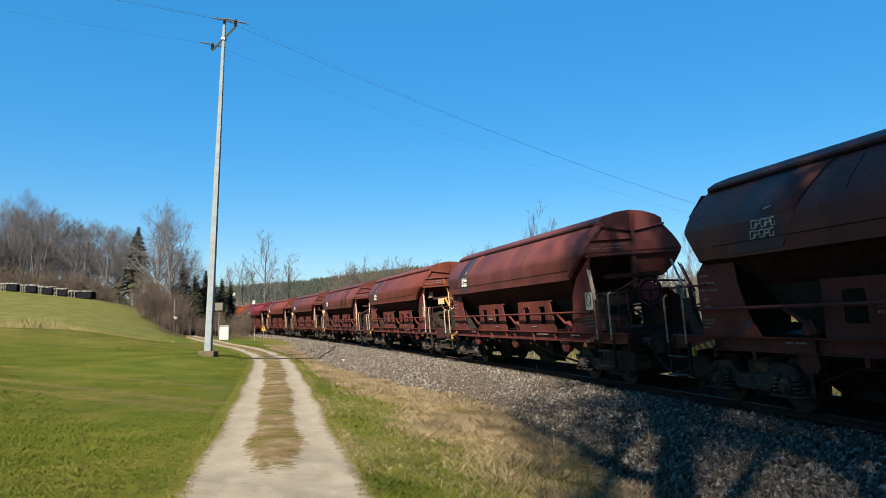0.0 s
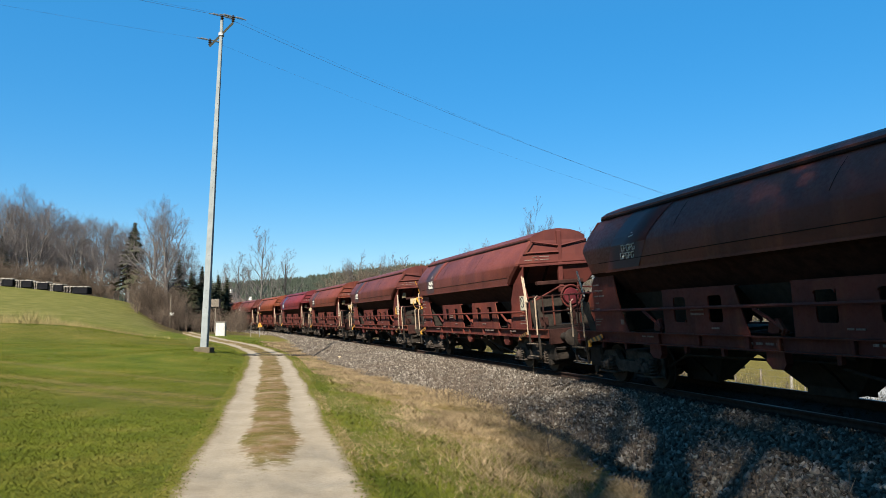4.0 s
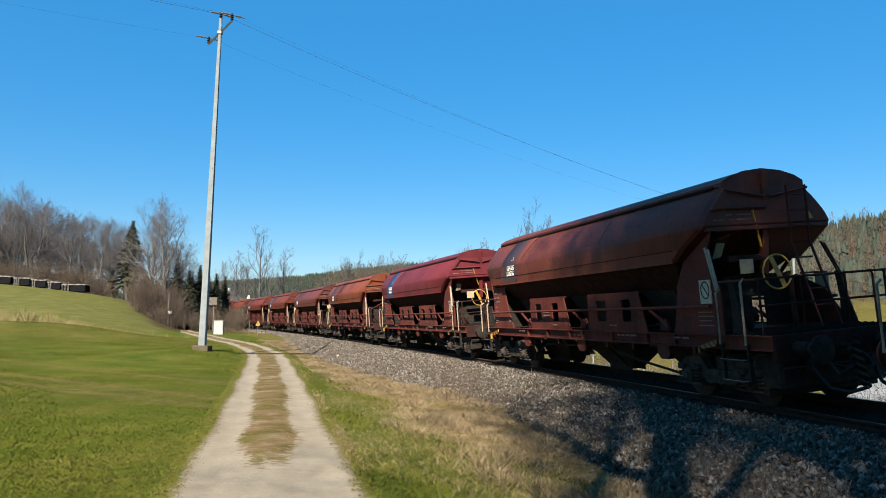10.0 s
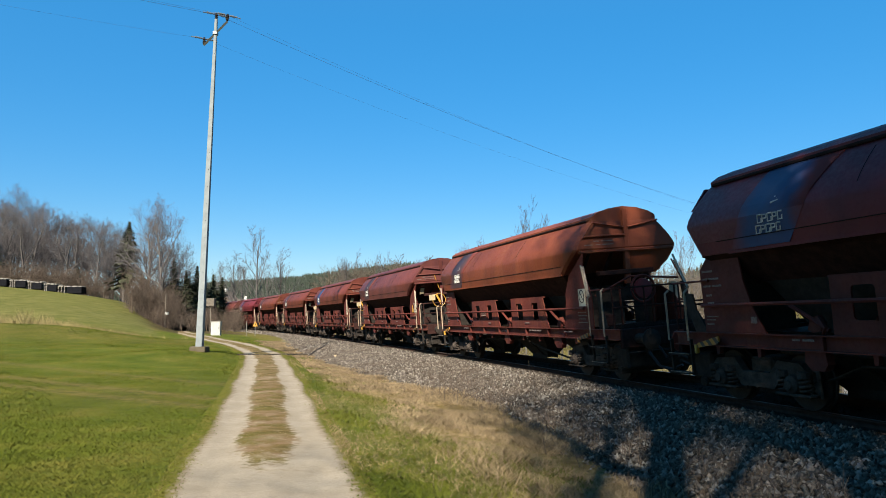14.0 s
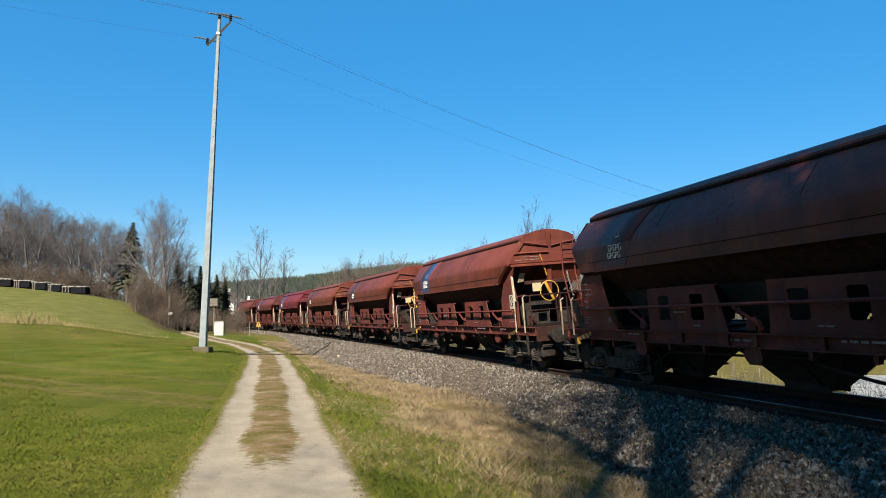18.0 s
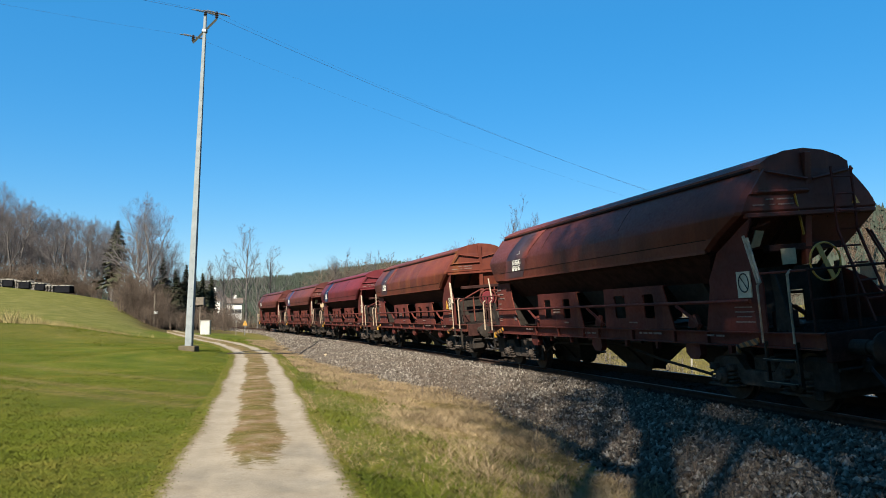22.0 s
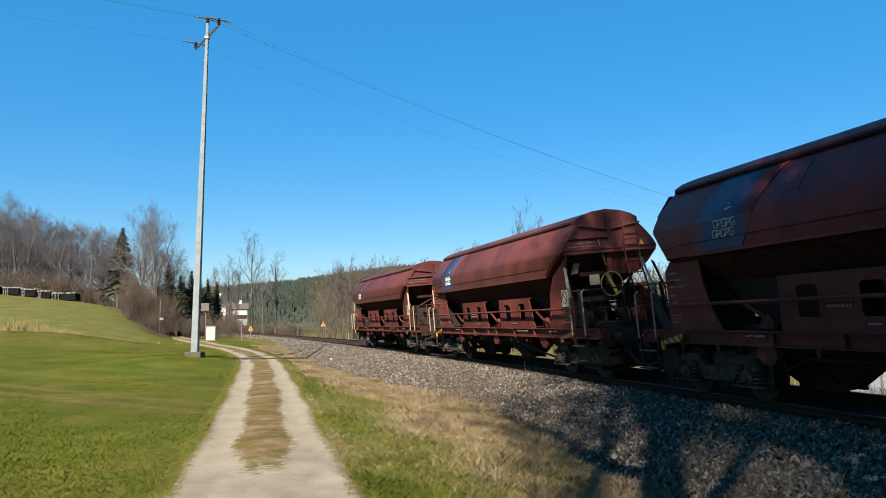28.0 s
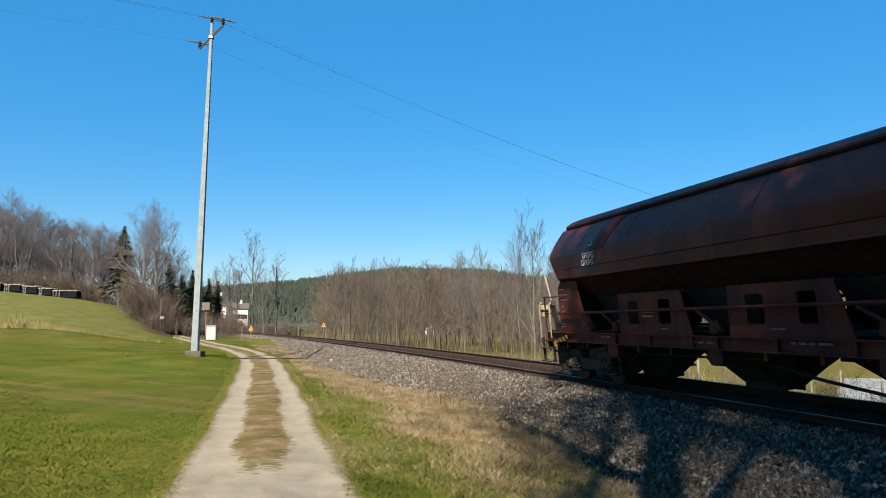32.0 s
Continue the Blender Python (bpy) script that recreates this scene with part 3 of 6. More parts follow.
def stones(s0, s1, d0, d1, per_m2, size):
    n = int((s1 - s0) * (d1 - d0) * per_m2)
    s, d = rng.uniform(s0, s1, n), rng.uniform(d0, d1, n)
    r = size * rng.uniform(0.55, 1.35, n)
    keep = d > -toe(s) - rng.exponential(0.25, n)
    s, d, r = s[keep], d[keep], r[keep]
    n = len(s)
    p = beside(s, d, ballast_z(d, s) + np.where(d < -1.5, path_z(s + 21) * 0.3, 0) + r * rng.uniform(-0.05, 0.55, n))
    v = OCT[None] * r[:, None, None] * rng.uniform(0.5, 1.1, (n, 1, 3)) + rng.normal(0, 0.28, (n, 6, 3)) * r[:, None, None]
    a = rng.uniform(0, math.tau, n)
    c, k = np.cos(a)[:, None], np.sin(a)[:, None]
    v = np.stack([v[..., 0] * c - v[..., 1] * k, v[..., 0] * k + v[..., 1] * c, v[..., 2]], -1) + p[:, None]
    f = OCT_F[None] + (np.arange(n) * 6)[:, None, None]
    return v.reshape(-1, 3), f.reshape(-1, 3)


def gather(chunks):
    vs, fs, o = [], [], 0
    for v, f in chunks:
        vs.append(v)
        fs.append(f + o)
        o += len(v)
    return np.concatenate(vs), np.concatenate(fs)


v, f = gather([stones(-16, 2, -5.2, -0.95, 480, 0.043), stones(2, 22, -5.8, -0.95, 340, 0.048), stones(22, 60, -5.6, -0.95, 150, 0.06),
               stones(60, 160, -4.3, -1.0, 30, 0.11)])
tagged(new("ballast_stones", mesh_np("ballast_stones", v, f, M_STONE)), "loose angular grey and brown ballast stones", "stones", kind="stuff")

# darker stones and a dark sheet: dirt and painted shade between the rails
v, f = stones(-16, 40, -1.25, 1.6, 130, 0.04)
tagged(new("oily_stones", mesh_np("oily_stones", v, f, M_DARKSTONE)), "dark dirty stones between the rails, darkened for the train's shade", "stones", kind="stuff")
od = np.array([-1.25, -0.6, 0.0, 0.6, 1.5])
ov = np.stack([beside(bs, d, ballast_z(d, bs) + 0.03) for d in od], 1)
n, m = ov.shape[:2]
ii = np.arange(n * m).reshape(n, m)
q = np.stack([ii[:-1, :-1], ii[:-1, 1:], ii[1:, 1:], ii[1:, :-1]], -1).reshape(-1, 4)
tagged(new("oily_bed", mesh_np("oily_bed", ov.reshape(-1, 3), q, M_SHADEBED, True)), "dark dirty ballast between the rails, darkened for the train's shade", "ballast", kind="structure")

track = tagged(empty("railway_track"), "rusty rails on dark sleepers in stone ballast", "railway track", kind="structure")
PROFILE = [(-0.07, -0.16), (0.07, -0.16), (0.07, -0.148), (0.012, -0.13), (0.012, -0.045), (0.036, -0.035), (0.036, -0.002), (0.03, 0.0),
           (-0.03, 0.0), (-0.036, -0.002), (-0.036, -0.035), (-0.012, -0.045), (-0.012, -0.13), (-0.07, -0.148)]
rs = np.arange(-120, 320, 2.0)
for lat in (-0.75, 0.75):
    rv = np.stack([canted(rs, lat + a, b) for a, b in PROFILE], 1)
    n, m = rv.shape[:2]
    ii = np.arange(n * m).reshape(n, m)
    jj = np.roll(ii, -1, axis=1)
    q = np.stack([ii[:-1], jj[:-1], jj[1:], ii[1:]], -1).reshape(-1, 4)
    rail = new("rail", mesh_np("rail", rv.reshape(-1, 3), q, M_RAIL))
    rail.parent = track
    tv = np.stack([canted(rs, lat + a, 0.003) for a in (-0.028, 0.028)], 1)
    q = np.stack([np.arange(0, 2 * n - 2, 2), np.arange(1, 2 * n - 2, 2), np.arange(3, 2 * n, 2), np.arange(2, 2 * n, 2)], -1)
    head = new("rail_head", mesh_np("rail_head", tv.reshape(-1, 3), q, M_RAILTOP))
    head.parent, head["label"] = rail, "polished running surface"
bm = boxed(-0.13, 0.13, -1.3, 1.3, -0.30, -0.155, bevel=0.012)
sleeper0 = part("sleeper", bm, M_SLEEPER, track)
first = True
for s in np.arange(-24, 120, 0.63):
    p = canted(np.array([s]), 0.0, 0.0)[0]
    h = float(line_at(s)[2])
    m = Matrix.Translation(p) @ Matrix.Rotation(h + math.pi / 2, 4, "Z") @ Matrix.Rotation(-math.atan(SLOPE), 4, "X")
    ob = sleeper0 if first else sleeper0.copy()
    if not first:
        scene.collection.objects.link(ob)
    ob.matrix_world = m
    first = False


# ---- hopper wagons ----
# A wagon's space: x forward along the train, y to its left, z up from the rail heads; U shifts lengths counted from the roof's rear end.
U = 6.37
PITCH, SPEED, SLOWING, START = 16.2591, 7.02673, -0.0060675, -8.06116
TRAIN = []


def ring_loft(bm, rings, cap=True):
    made = [[bm.verts.new(p) for p in r] for r in rings]
    n = len(made[0])
    for A, B in zip(made, made[1:]):
        for k in range(n):
            bm.faces.new((A[k], A[(k + 1) % n], B[(k + 1) % n], B[k]))
    if cap:
        bm.faces.new(made[0][::-1])
        bm.faces.new(made[-1])


def lower_hopper():
    """The slopes below the waist of the hopper; soot and shade share their dark colour."""
    bm = bmesh.new()
    ring_loft(bm, [[(r - U, -v, z), (f - U, -v, z), (f - U, v, z), (r - U, v, z)] for z, r, f, v in ((2.14, 1.05, 10.45, 0.86), (2.62, 0.42, 11.1, 1.34), (2.697, 0.36, 11.20, 1.46))])
    return bm


def hopper_shell():
    """The closed hopper above its waist: levels of (height, rear end, front end, half width)."""
    levels = [(2.70, 0.34, 11.22, 1.48), (2.93, 0.21, 11.50, 1.505), (3.24, 0.0, 11.91, 1.50), (3.30, -0.02, 11.95, 1.49),
              (3.42, -0.02, 11.95, 1.435), (3.54, -0.02, 11.95, 1.355), (3.66, -0.02, 11.945, 1.262), (3.79, 0.0, 11.94, 1.15), (3.92, 0.02, 11.93, 1.025), (4.05, 0.04, 11.91, 0.88), (4.22, 0.12, 11.86, 0.55), (4.31, 0.22, 11.82, 0.22)]
    bm = bmesh.new()
    rings = []
    for z, r, f, w in levels:
        us = [r, r + 0.12, 4.0, 8.0, f - 0.12, f]
        ring = [(u - U, -w + (0.06 if u in (r, f) else 0), z) for u in us] + [(u - U, w - (0.06 if u in (r, f) else 0), z) for u in us[::-1]]
        rings.append(ring)
    ring_loft(bm, rings)
    bm.normal_update()
    for f in bm.faces:      # the curved flanks are smooth, the ends stay flat
        c = f.calc_center_median()
        f.smooth = 2.95 < c.z < 4.2 and -6.2 < c.x < 5.4 and abs(f.normal.x) < 0.2
    return bm


def side_panel(t0, t1, b0, b1, windows, side):
    """One sheet of the side frame between two openings, wider at its foot, with cut windows."""
    zs = [1.28, 1.52, 2.02, 2.16]
    cols = [None] + [c for w in windows for c in w] + [None]
    bm = bmesh.new()
    y = 1.31 * side
    grid = []
    for z in zs:
        k = (z - zs[0]) / (zs[-1] - zs[0])
        row = []
        for i, c in enumerate(cols):
            u = c if c is not None else (b0 + (t0 - b0) * k if i == 0 else b1 + (t1 - b1) * k)
            row.append(bm.verts.new((u - U, y, z)))
        grid.append(row)
    for a in range(len(zs) - 1):
        for i in range(len(cols) - 1):
            if a == 1 and windows and i % 2 == 1:
                continue
            bm.faces.new((grid[a][i], grid[a][i + 1], grid[a + 1][i + 1], grid[a + 1][i]))
    for u0, u1 in windows:      # rounded corners
        for u, su in ((u0, 1), (u1, -1)):
            for z, sz in ((zs[1], 1), (zs[2], -1)):
                bm.faces.new([bm.verts.new((u - U + a * su, y, z + b * sz)) for a, b in ((0, 0), (0.055, 0), (0.018, 0.018), (0, 0.055))])
    bmesh.ops.recalc_face_normals(bm, faces=bm.faces[:])
    bm.normal_update()
    bmesh.ops.solidify(bm, geom=bm.faces[:], thickness=0.03)
    return bm


def coil(bm, x, y, z0, z1, r):
    n = 28
    tube(bm, [(x + r * math.cos(i * 0.9), y + r * math.sin(i * 0.9), z0 + (z1 - z0) * i / n) for i in range(n + 1)], 0.022, 5)


def bogie(parent, at):
    """A two-axle bogie of pressed side frames, springs and brake gear; its wheelsets are parts of their own."""
    b = new("bogie")
    b.parent = parent
    b.location = (at, 0, 0)
    for sy in (-1, 1):
        pts = [(-1.25, 0.62), (-1.05, 0.80), (-0.55, 0.83), (-0.35, 0.60), (0.35, 0.60), (0.55, 0.83), (1.05, 0.80), (1.25, 0.62), (1.2, 0.50), (1.05, 0.56),
               (0.62, 0.58), (0.42, 0.34), (-0.42, 0.34), (-0.62, 0.58), (-1.05, 0.56), (-1.2, 0.50)]
        bm = prism(pts, 0.14, lambda a, c, e, sy=sy: (a, sy * (0.93 + e), c))
        part("side_frame", bm, M_BOGIE, b)
        for ax in (-0.9, 0.9):
            bm = turned([(0.06, -0.10), (0.15, -0.09), (0.17, 0.0), (0.15, 0.09), (0.09, 0.13), (0.08, 0.16)], (ax, sy * 1.06, 0.46), "y", 12)
            if sy < 0:
                bmesh.ops.scale(bm, vec=(1, -1, 1), verts=bm.verts[:], space=Matrix.Translation((0, 1.06, 0)))
            part("axle_box", bm, M_BOGIE, b)
            for dx in (-0.24, 0.24):
                bm = bmesh.new()
                coil(bm, ax + dx, sy * 1.06, 0.32, 0.60, 0.095)
                part("spring", bm, M_BOGIE, b)
                part("spring_cap", turned([(0.05, 0.0), (0.115, 0.0), (0.125, -0.10), (0.06, -0.10)], (ax + dx, sy * 1.06, 0.68), "z", 10), M_BOGIE, b)
            part("spring_seat", boxed(ax - 0.40, ax + 0.40, sy * 1.05 - 0.10, sy * 1.05 + 0.10, 0.27, 0.32, bevel=0.015), M_BOGIE, b)
            part("horn_guide", boxed(ax - 0.42, ax + 0.42, sy * 0.915 - 0.03, sy * 0.915 + 0.03, 0.24, 0.74, bevel=0.02), M_BOGIE, b)
    part("bolster", boxed(-0.28, 0.28, -0.95, 0.95, 0.52, 0.84, bevel=0.04), M_BOGIE, b)
    for sx in (-1, 1):
        part("head_stock", boxed(sx * 1.2 - 0.05, sx * 1.2 + 0.05, -1.0, 1.0, 0.5, 0.66, bevel=0.01), M_BOGIE, b)
        part("brake_beam", tubed([(sx * 0.36, -0.85, 0.36), (sx * 0.36, 0.85, 0.36)], 0.04, 6), M_BOGIE, b)
        for sy in (-1, 1):
            bm = prism([(0.0, 0.22), (0.05, 0.30), (0.06, 0.50), (0.0, 0.60), (-0.05, 0.50), (-0.03, 0.30)], 0.08,
                       lambda a, c, e, sx=sx, sy=sy: (sx * (0.38 + a), sy * (0.71 + e), c))
            part("brake_shoe", bm, M_BOGIE, b)
    for ax in (-0.9, 0.9):
        ws = turned([(0.05, -1.0), (0.075, -0.83), (0.075, -0.82), (0.46, -0.815), (0.47, -0.76), (0.465, -0.70), (0.495, -0.685), (0.495, -0.66),
                     (0.40, -0.655), (0.36, -0.69), (0.15, -0.70), (0.085, -0.64), (0.08, 0.0)], (0, 0, 0), "y", 22)
        lathe(ws, [(0.08, 0.0), (0.085, 0.64), (0.15, 0.70), (0.36, 0.69), (0.40, 0.655), (0.495, 0.66), (0.495, 0.685), (0.465, 0.70), (0.47, 0.76),
                   (0.46, 0.815), (0.075, 0.82), (0.075, 0.83), (0.05, 1.0)], (0, 0, 0), "y", 22)
        for k in range(6):      # bolts on the wheel faces
            for sy in (-1, 1):
                a = k * math.tau / 6
                lathe(ws, [(0.016, 0), (0.016, 0.03)], (0.12 * math.cos(a), sy * 0.83 - 0.015, 0.12 * math.sin(a)), "y", 5)
        w = part("wheelset", ws, M_WHEEL, b)
        w.location = (ax, 0, 0.465)
    return b


def bars(name, parent, rows, mat, side=-1, label=""):
    """Worn stencilled lines that cannot be read: thin bars of (u, z, length, height, y)."""
    for u, z, ln, h, y in rows:
        part(name, boxed(u - U, u - U + ln, side * y - 0.004, side * y + 0.004, z, z + h * 0.8), mat, parent, label)


def hopper_wagon(ladder_end, paint, panel_mat, label):
    w = empty("hopper_wagon")
    tagged(w, label, "freight wagon", "wagons of the goods train")
    body = part("hopper_body", hopper_shell(), paint, w)
    part("lower_hopper", lower_hopper(), M_GRIME_SHADE, w, "lower slopes of the hopper, soot and shade in one dark colour")
    # roof hatch with its dark edges
    bm = bmesh.new()
    prof = [(-0.93, 4.03), (-0.93, 4.10), (-0.75, 4.20), (-0.42, 4.30), (0, 4.345), (0.42, 4.30), (0.75, 4.20), (0.93, 4.10), (0.93, 4.03)]
    ring_loft(bm, [[(u - U, y, z) for y, z in prof] for u in (0.16, 3.0, 6.0, 9.0, 11.88)])
    roof = part("roof_hatch", bm, paint, w)
    for sy in (-1, 1):
        part("roof_edge", boxed(0.20 - U, 11.70 - U, sy * 0.95 - 0.02, sy * 0.95 + 0.02, 4.0, 4.055, bevel=0.012), M_SEAL, roof, "dark rubber edge of the roof hatch")
        for u in (4.0, 8.0):
            bm = bmesh.new()
            tube(bm, [(u - U, sy * 1.435, 3.42), (u - U, sy * 1.355, 3.54), (u - U, sy * 1.262, 3.66), (u - U, sy * 1.15, 3.79), (u - U, sy * 1.025, 3.92)], 0.006, 4)
            part("weld_seam", bm, M_SEAL, body)
        part("flank_seam", boxed(0.9 - U, 11.2 - U, sy * 1.505 - 0.006, sy * 1.505 + 0.006, 2.915, 2.930), M_SEAL, body)
        part("waist_rail", boxed(1.2 - U, 11.22 - U, sy * 1.49 - 0.018, sy * 1.49 + 0.018, 2.68, 2.73), paint, body)
    # end stiffeners
    for u, sx in ((11.95, 1), (-0.02, -1)):
        part("end_rib", boxed(u - U - 0.05, u - U + 0.07, -0.07, 0.07, 2.35, 4.27, bevel=0.01), paint, body)
        plate = [(-0.94, 3.97), (0.0, 3.82), (0.94, 3.97), (0.94, 4.10), (0.75, 4.21), (0.42, 4.31), (0.0, 4.355), (-0.42, 4.31), (-0.75, 4.21), (-0.94, 4.10)]
        if sx > 0:
            part("hatch_end", prism(plate, 0.05, lambda a, b, c: (11.87 - U + c, a, b)), paint, roof)
        for sy in (-1, 1):
            bm = bmesh.new()
            tube(bm, [(u - U + 0.04 * sx, sy * 0.06, 3.80), (u - U + 0.04 * sx, sy * 0.95, 3.95)], 0.028, 4)
            if sy < 0:
                tube(bm, [(u - U + 0.03 * sx, sy * 0.06, 3.60), (u - U + 0.02 * sx, sy * 1.22, 3.60)], 0.042, 4)
            part("end_brace", bm, paint, body)
            if sy < 0:
                bar = prism([(0.0, 0.0), (0.10, 0.0), (0.10, 1.0), (0.0, 1.0)], 0.05, lambda a, b, c, u=u, sy=sy, sx=sx: (u - U + (0.0 + c) * sx, sy * (1.27 - 0.34 * b - a), 3.58 + 0.42 * b))
                part("corner_brace", bar, paint, body)
        if sx > 0:
            part("end_beam", boxed(u - U - 0.08, u - U + 0.04, -1.38, 1.38, 3.18, 3.26, bevel=0.015), paint, body)
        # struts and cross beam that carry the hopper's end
        # their dark colour carries the shade of the end recess
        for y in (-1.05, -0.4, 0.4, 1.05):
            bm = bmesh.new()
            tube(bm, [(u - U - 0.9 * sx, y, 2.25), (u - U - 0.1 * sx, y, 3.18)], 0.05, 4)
            part("end_strut", bm, M_GRIME_SHADE, w)
        part("cross_beam", boxed(u - U - 0.05, u - U + 0.12, -0.85, 0.75, 2.60, 2.72, bevel=0.015), M_GRIME_SHADE, w)
        pts = [(11.0, 1.28), (12.45, 1.28), (12.45, 2.1), (12.08, 2.8), (12.0, 3.2), (11.3, 2.68), (11.0, 2.2)] if sx > 0 else [(0.08, 1.28), (1.72, 1.28), (1.42, 1.75), (1.26, 2.2), (1.20, 2.64), (0.30, 2.66), (0.08, 2.45)]
        if sx > 0:
            apron = prism([(0.07, 2.60), (0.95, 2.60), (1.30, 2.90), (1.43, 3.19), (0.07, 3.19)], 0.03, lambda a, b, c: (11.87 - U + c - 0.10 * (3.2 - b), a, b))
            part("end_apron", apron, paint, body)
        for y in (-1.33, 1.30):
            if sx > 0 and y > 0:
                pts = [(11.0, 1.28), (12.45, 1.28), (12.45, 1.55), (12.0, 2.0), (11.3, 2.3), (11.0, 2.2)]
            bm = prism(pts, 0.03, lambda a, b, c, y=y: (a - U, y + c, b))
            part("corner_plate", bm, M_FRAME, w)
    # side frames
    for sy in (-1, 1):
        for t0, t1, b0, b1, win in ((3.18, 5.65, 3.15, 5.95, [(3.56, 4.00), (4.82, 5.26)]),
                                    (7.06, 9.45, 7.02, 9.75, [(7.52, 7.95), (8.70, 9.08)]), (11.0, 11.2, 10.75, 11.2, [])):
            part("side_panel", side_panel(t0, t1, b0, b1, win, sy), M_FRAME, w)
        for u0, u1 in ((3.15, 5.68), (7.03, 9.48), (10.98, 11.2)):
            part("panel_flange", boxed(u0 - U, u1 - U, sy * 1.25 - 0.05, sy * 1.25 + 0.05, 2.155, 2.185), M_FRAME, w)
        prof = [(1.29, 1.05), (1.40, 1.05), (1.40, 1.07), (1.312, 1.07), (1.312, 1.28), (1.40, 1.28), (1.40, 1.30), (1.29, 1.30)]
        part("sole_bar", prism(prof, 14.52, lambda a, b, c, sy=sy: (c - 0.9 - U, sy * a, b)), M_FRAME, w)
        bm = bmesh.new()
        tube(bm, [(0.2 - U, sy * 1.45, 1.80), (6.0 - U, sy * 1.45, 1.81), (12.2 - U, sy * 1.45, 1.82)], 0.035, 6)
        for u in (0.5, 3.1, 6.3, 9.6, 12.0):
            tube(bm, [(u - U, sy * 1.45, 1.81), (u - U, sy * 1.30, 1.78)], 0.022, 4)
        part("control_rod", bm, M_FRAME, w)
        # lever housings of the discharge flaps
        for u in (2.6, 6.35, 10.1):
            bm = prism([(-0.15, 1.36), (-0.05, 1.31), (0.12, 1.34), (0.16, 1.46), (0.07, 1.58), (-0.08, 1.54)], 0.10, lambda a, b, c, u=u, sy=sy: (u - U + a, sy * (1.05 + c), b))
            part("flap_lever", bm, M_FRAME, w, "rust-red lever housing")
        for u in (2.75, 6.55, 10.3):
            bm = prism([(-0.20, 1.04), (0.22, 1.04), (0.24, 0.86), (0.16, 0.76), (-0.10, 0.76), (-0.22, 0.88)], 0.14, lambda a, b, c, u=u, sy=sy: (u - U + a, sy * (1.20 + c), b))
            part("gear_case", bm, M_FRAME, w)
        for u in (0.4, 1.5, 3.9, 5.2, 7.9, 9.1, 11.4, 12.4):
            bm = prism([(-0.05, 1.05), (0.05, 1.05), (0.04, 0.92), (-0.04, 0.90)], 0.08, lambda a, b, c, u=u, sy=sy: (u - U + a, sy * (1.27 + c), b))
            part("bracket", bm, M_FRAME, w)
        for u in (2.95, 4.45, 5.95, 6.7, 8.2, 9.75, 10.8):
            part("side_post", boxed(u - U - 0.035, u - U + 0.035, sy * 1.345 - 0.035, sy * 1.345 + 0.035, 1.06, 1.30, bevel=0.008), M_FRAME, w)
        # hazard-striped lever plates at both ends
        for u in (0.26, 12.05):
            small = 0.74 if u < 5 else 0.62
            bm = prism([(-0.50, 1.00), (0.36, 1.12), (0.43, 1.19), (0.40, 1.31), (-0.42, 1.13), (-0.50, 1.08)], 0.03, lambda a, b, c, u=u, sy=sy, k=small: (u - U + a * k, sy * (1.42 + c), 1.1 + (b - 1.12) * k))
            part("striped_plate", bm, M_HAZARD if u < 5 else M_HAZARD_WORN_DIM, w, "yellow and black striped lever plate")
            part("lever_grip", boxed(u - U - 0.55 * small, u - U - 0.46 * small, sy * 1.44 - 0.04, sy * 1.44 + 0.04, 1.1 - 0.26 * small, 1.1 - 0.03 * small, bevel=0.015), M_YELLOW if u < 5 else M_HAZARD_WORN_DIM, w, "yellow grip")
    # plates added to close off the end recesses and keep them dark
    part("bulkhead", boxed(0.98 - U, 1.02 - U, -1.27, -0.12, 1.28, 2.35), M_DIRT_SHADE, w)
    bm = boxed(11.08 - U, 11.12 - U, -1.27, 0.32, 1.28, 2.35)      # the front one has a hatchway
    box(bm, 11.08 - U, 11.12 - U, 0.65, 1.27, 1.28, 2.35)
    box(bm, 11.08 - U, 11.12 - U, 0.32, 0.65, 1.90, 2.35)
    part("bulkhead", bm, M_DIRT_SHADE, w)
    part("centre_sill", boxed(-0.9 - U, 13.62 - U, -0.25, 0.25, 0.95, 1.24), M_DIRT_SHADE, w)
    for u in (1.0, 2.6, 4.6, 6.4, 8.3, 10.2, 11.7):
        part("cross_member", boxed(u - U - 0.06, u - U + 0.06, -1.28, 1.28, 1.02, 1.26), M_DIRT_SHADE, w)
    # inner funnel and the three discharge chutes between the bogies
    # near black, so that the openings' shade lies in the funnels' colour
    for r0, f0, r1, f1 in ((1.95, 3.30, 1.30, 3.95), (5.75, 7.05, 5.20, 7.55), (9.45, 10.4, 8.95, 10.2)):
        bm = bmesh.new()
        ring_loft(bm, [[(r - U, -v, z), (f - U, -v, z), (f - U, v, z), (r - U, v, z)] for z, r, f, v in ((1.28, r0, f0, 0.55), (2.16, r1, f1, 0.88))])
        part("inner_funnel", bm, M_DIRT_SHADE, w)
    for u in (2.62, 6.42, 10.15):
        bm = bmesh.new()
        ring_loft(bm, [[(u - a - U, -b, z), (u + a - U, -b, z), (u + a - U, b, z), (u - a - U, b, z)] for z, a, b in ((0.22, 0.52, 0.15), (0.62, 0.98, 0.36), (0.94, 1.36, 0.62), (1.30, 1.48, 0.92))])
        part("discharge_chute", bm, M_DIRT_SHADE, w)
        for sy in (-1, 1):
            part("chute_flap", boxed(u - 0.55 - U, u + 0.55 - U, sy * 0.19 - 0.02, sy * 0.19 + 0.02, 0.18, 0.36, bevel=0.01), M_DIRT_SHADE, w)
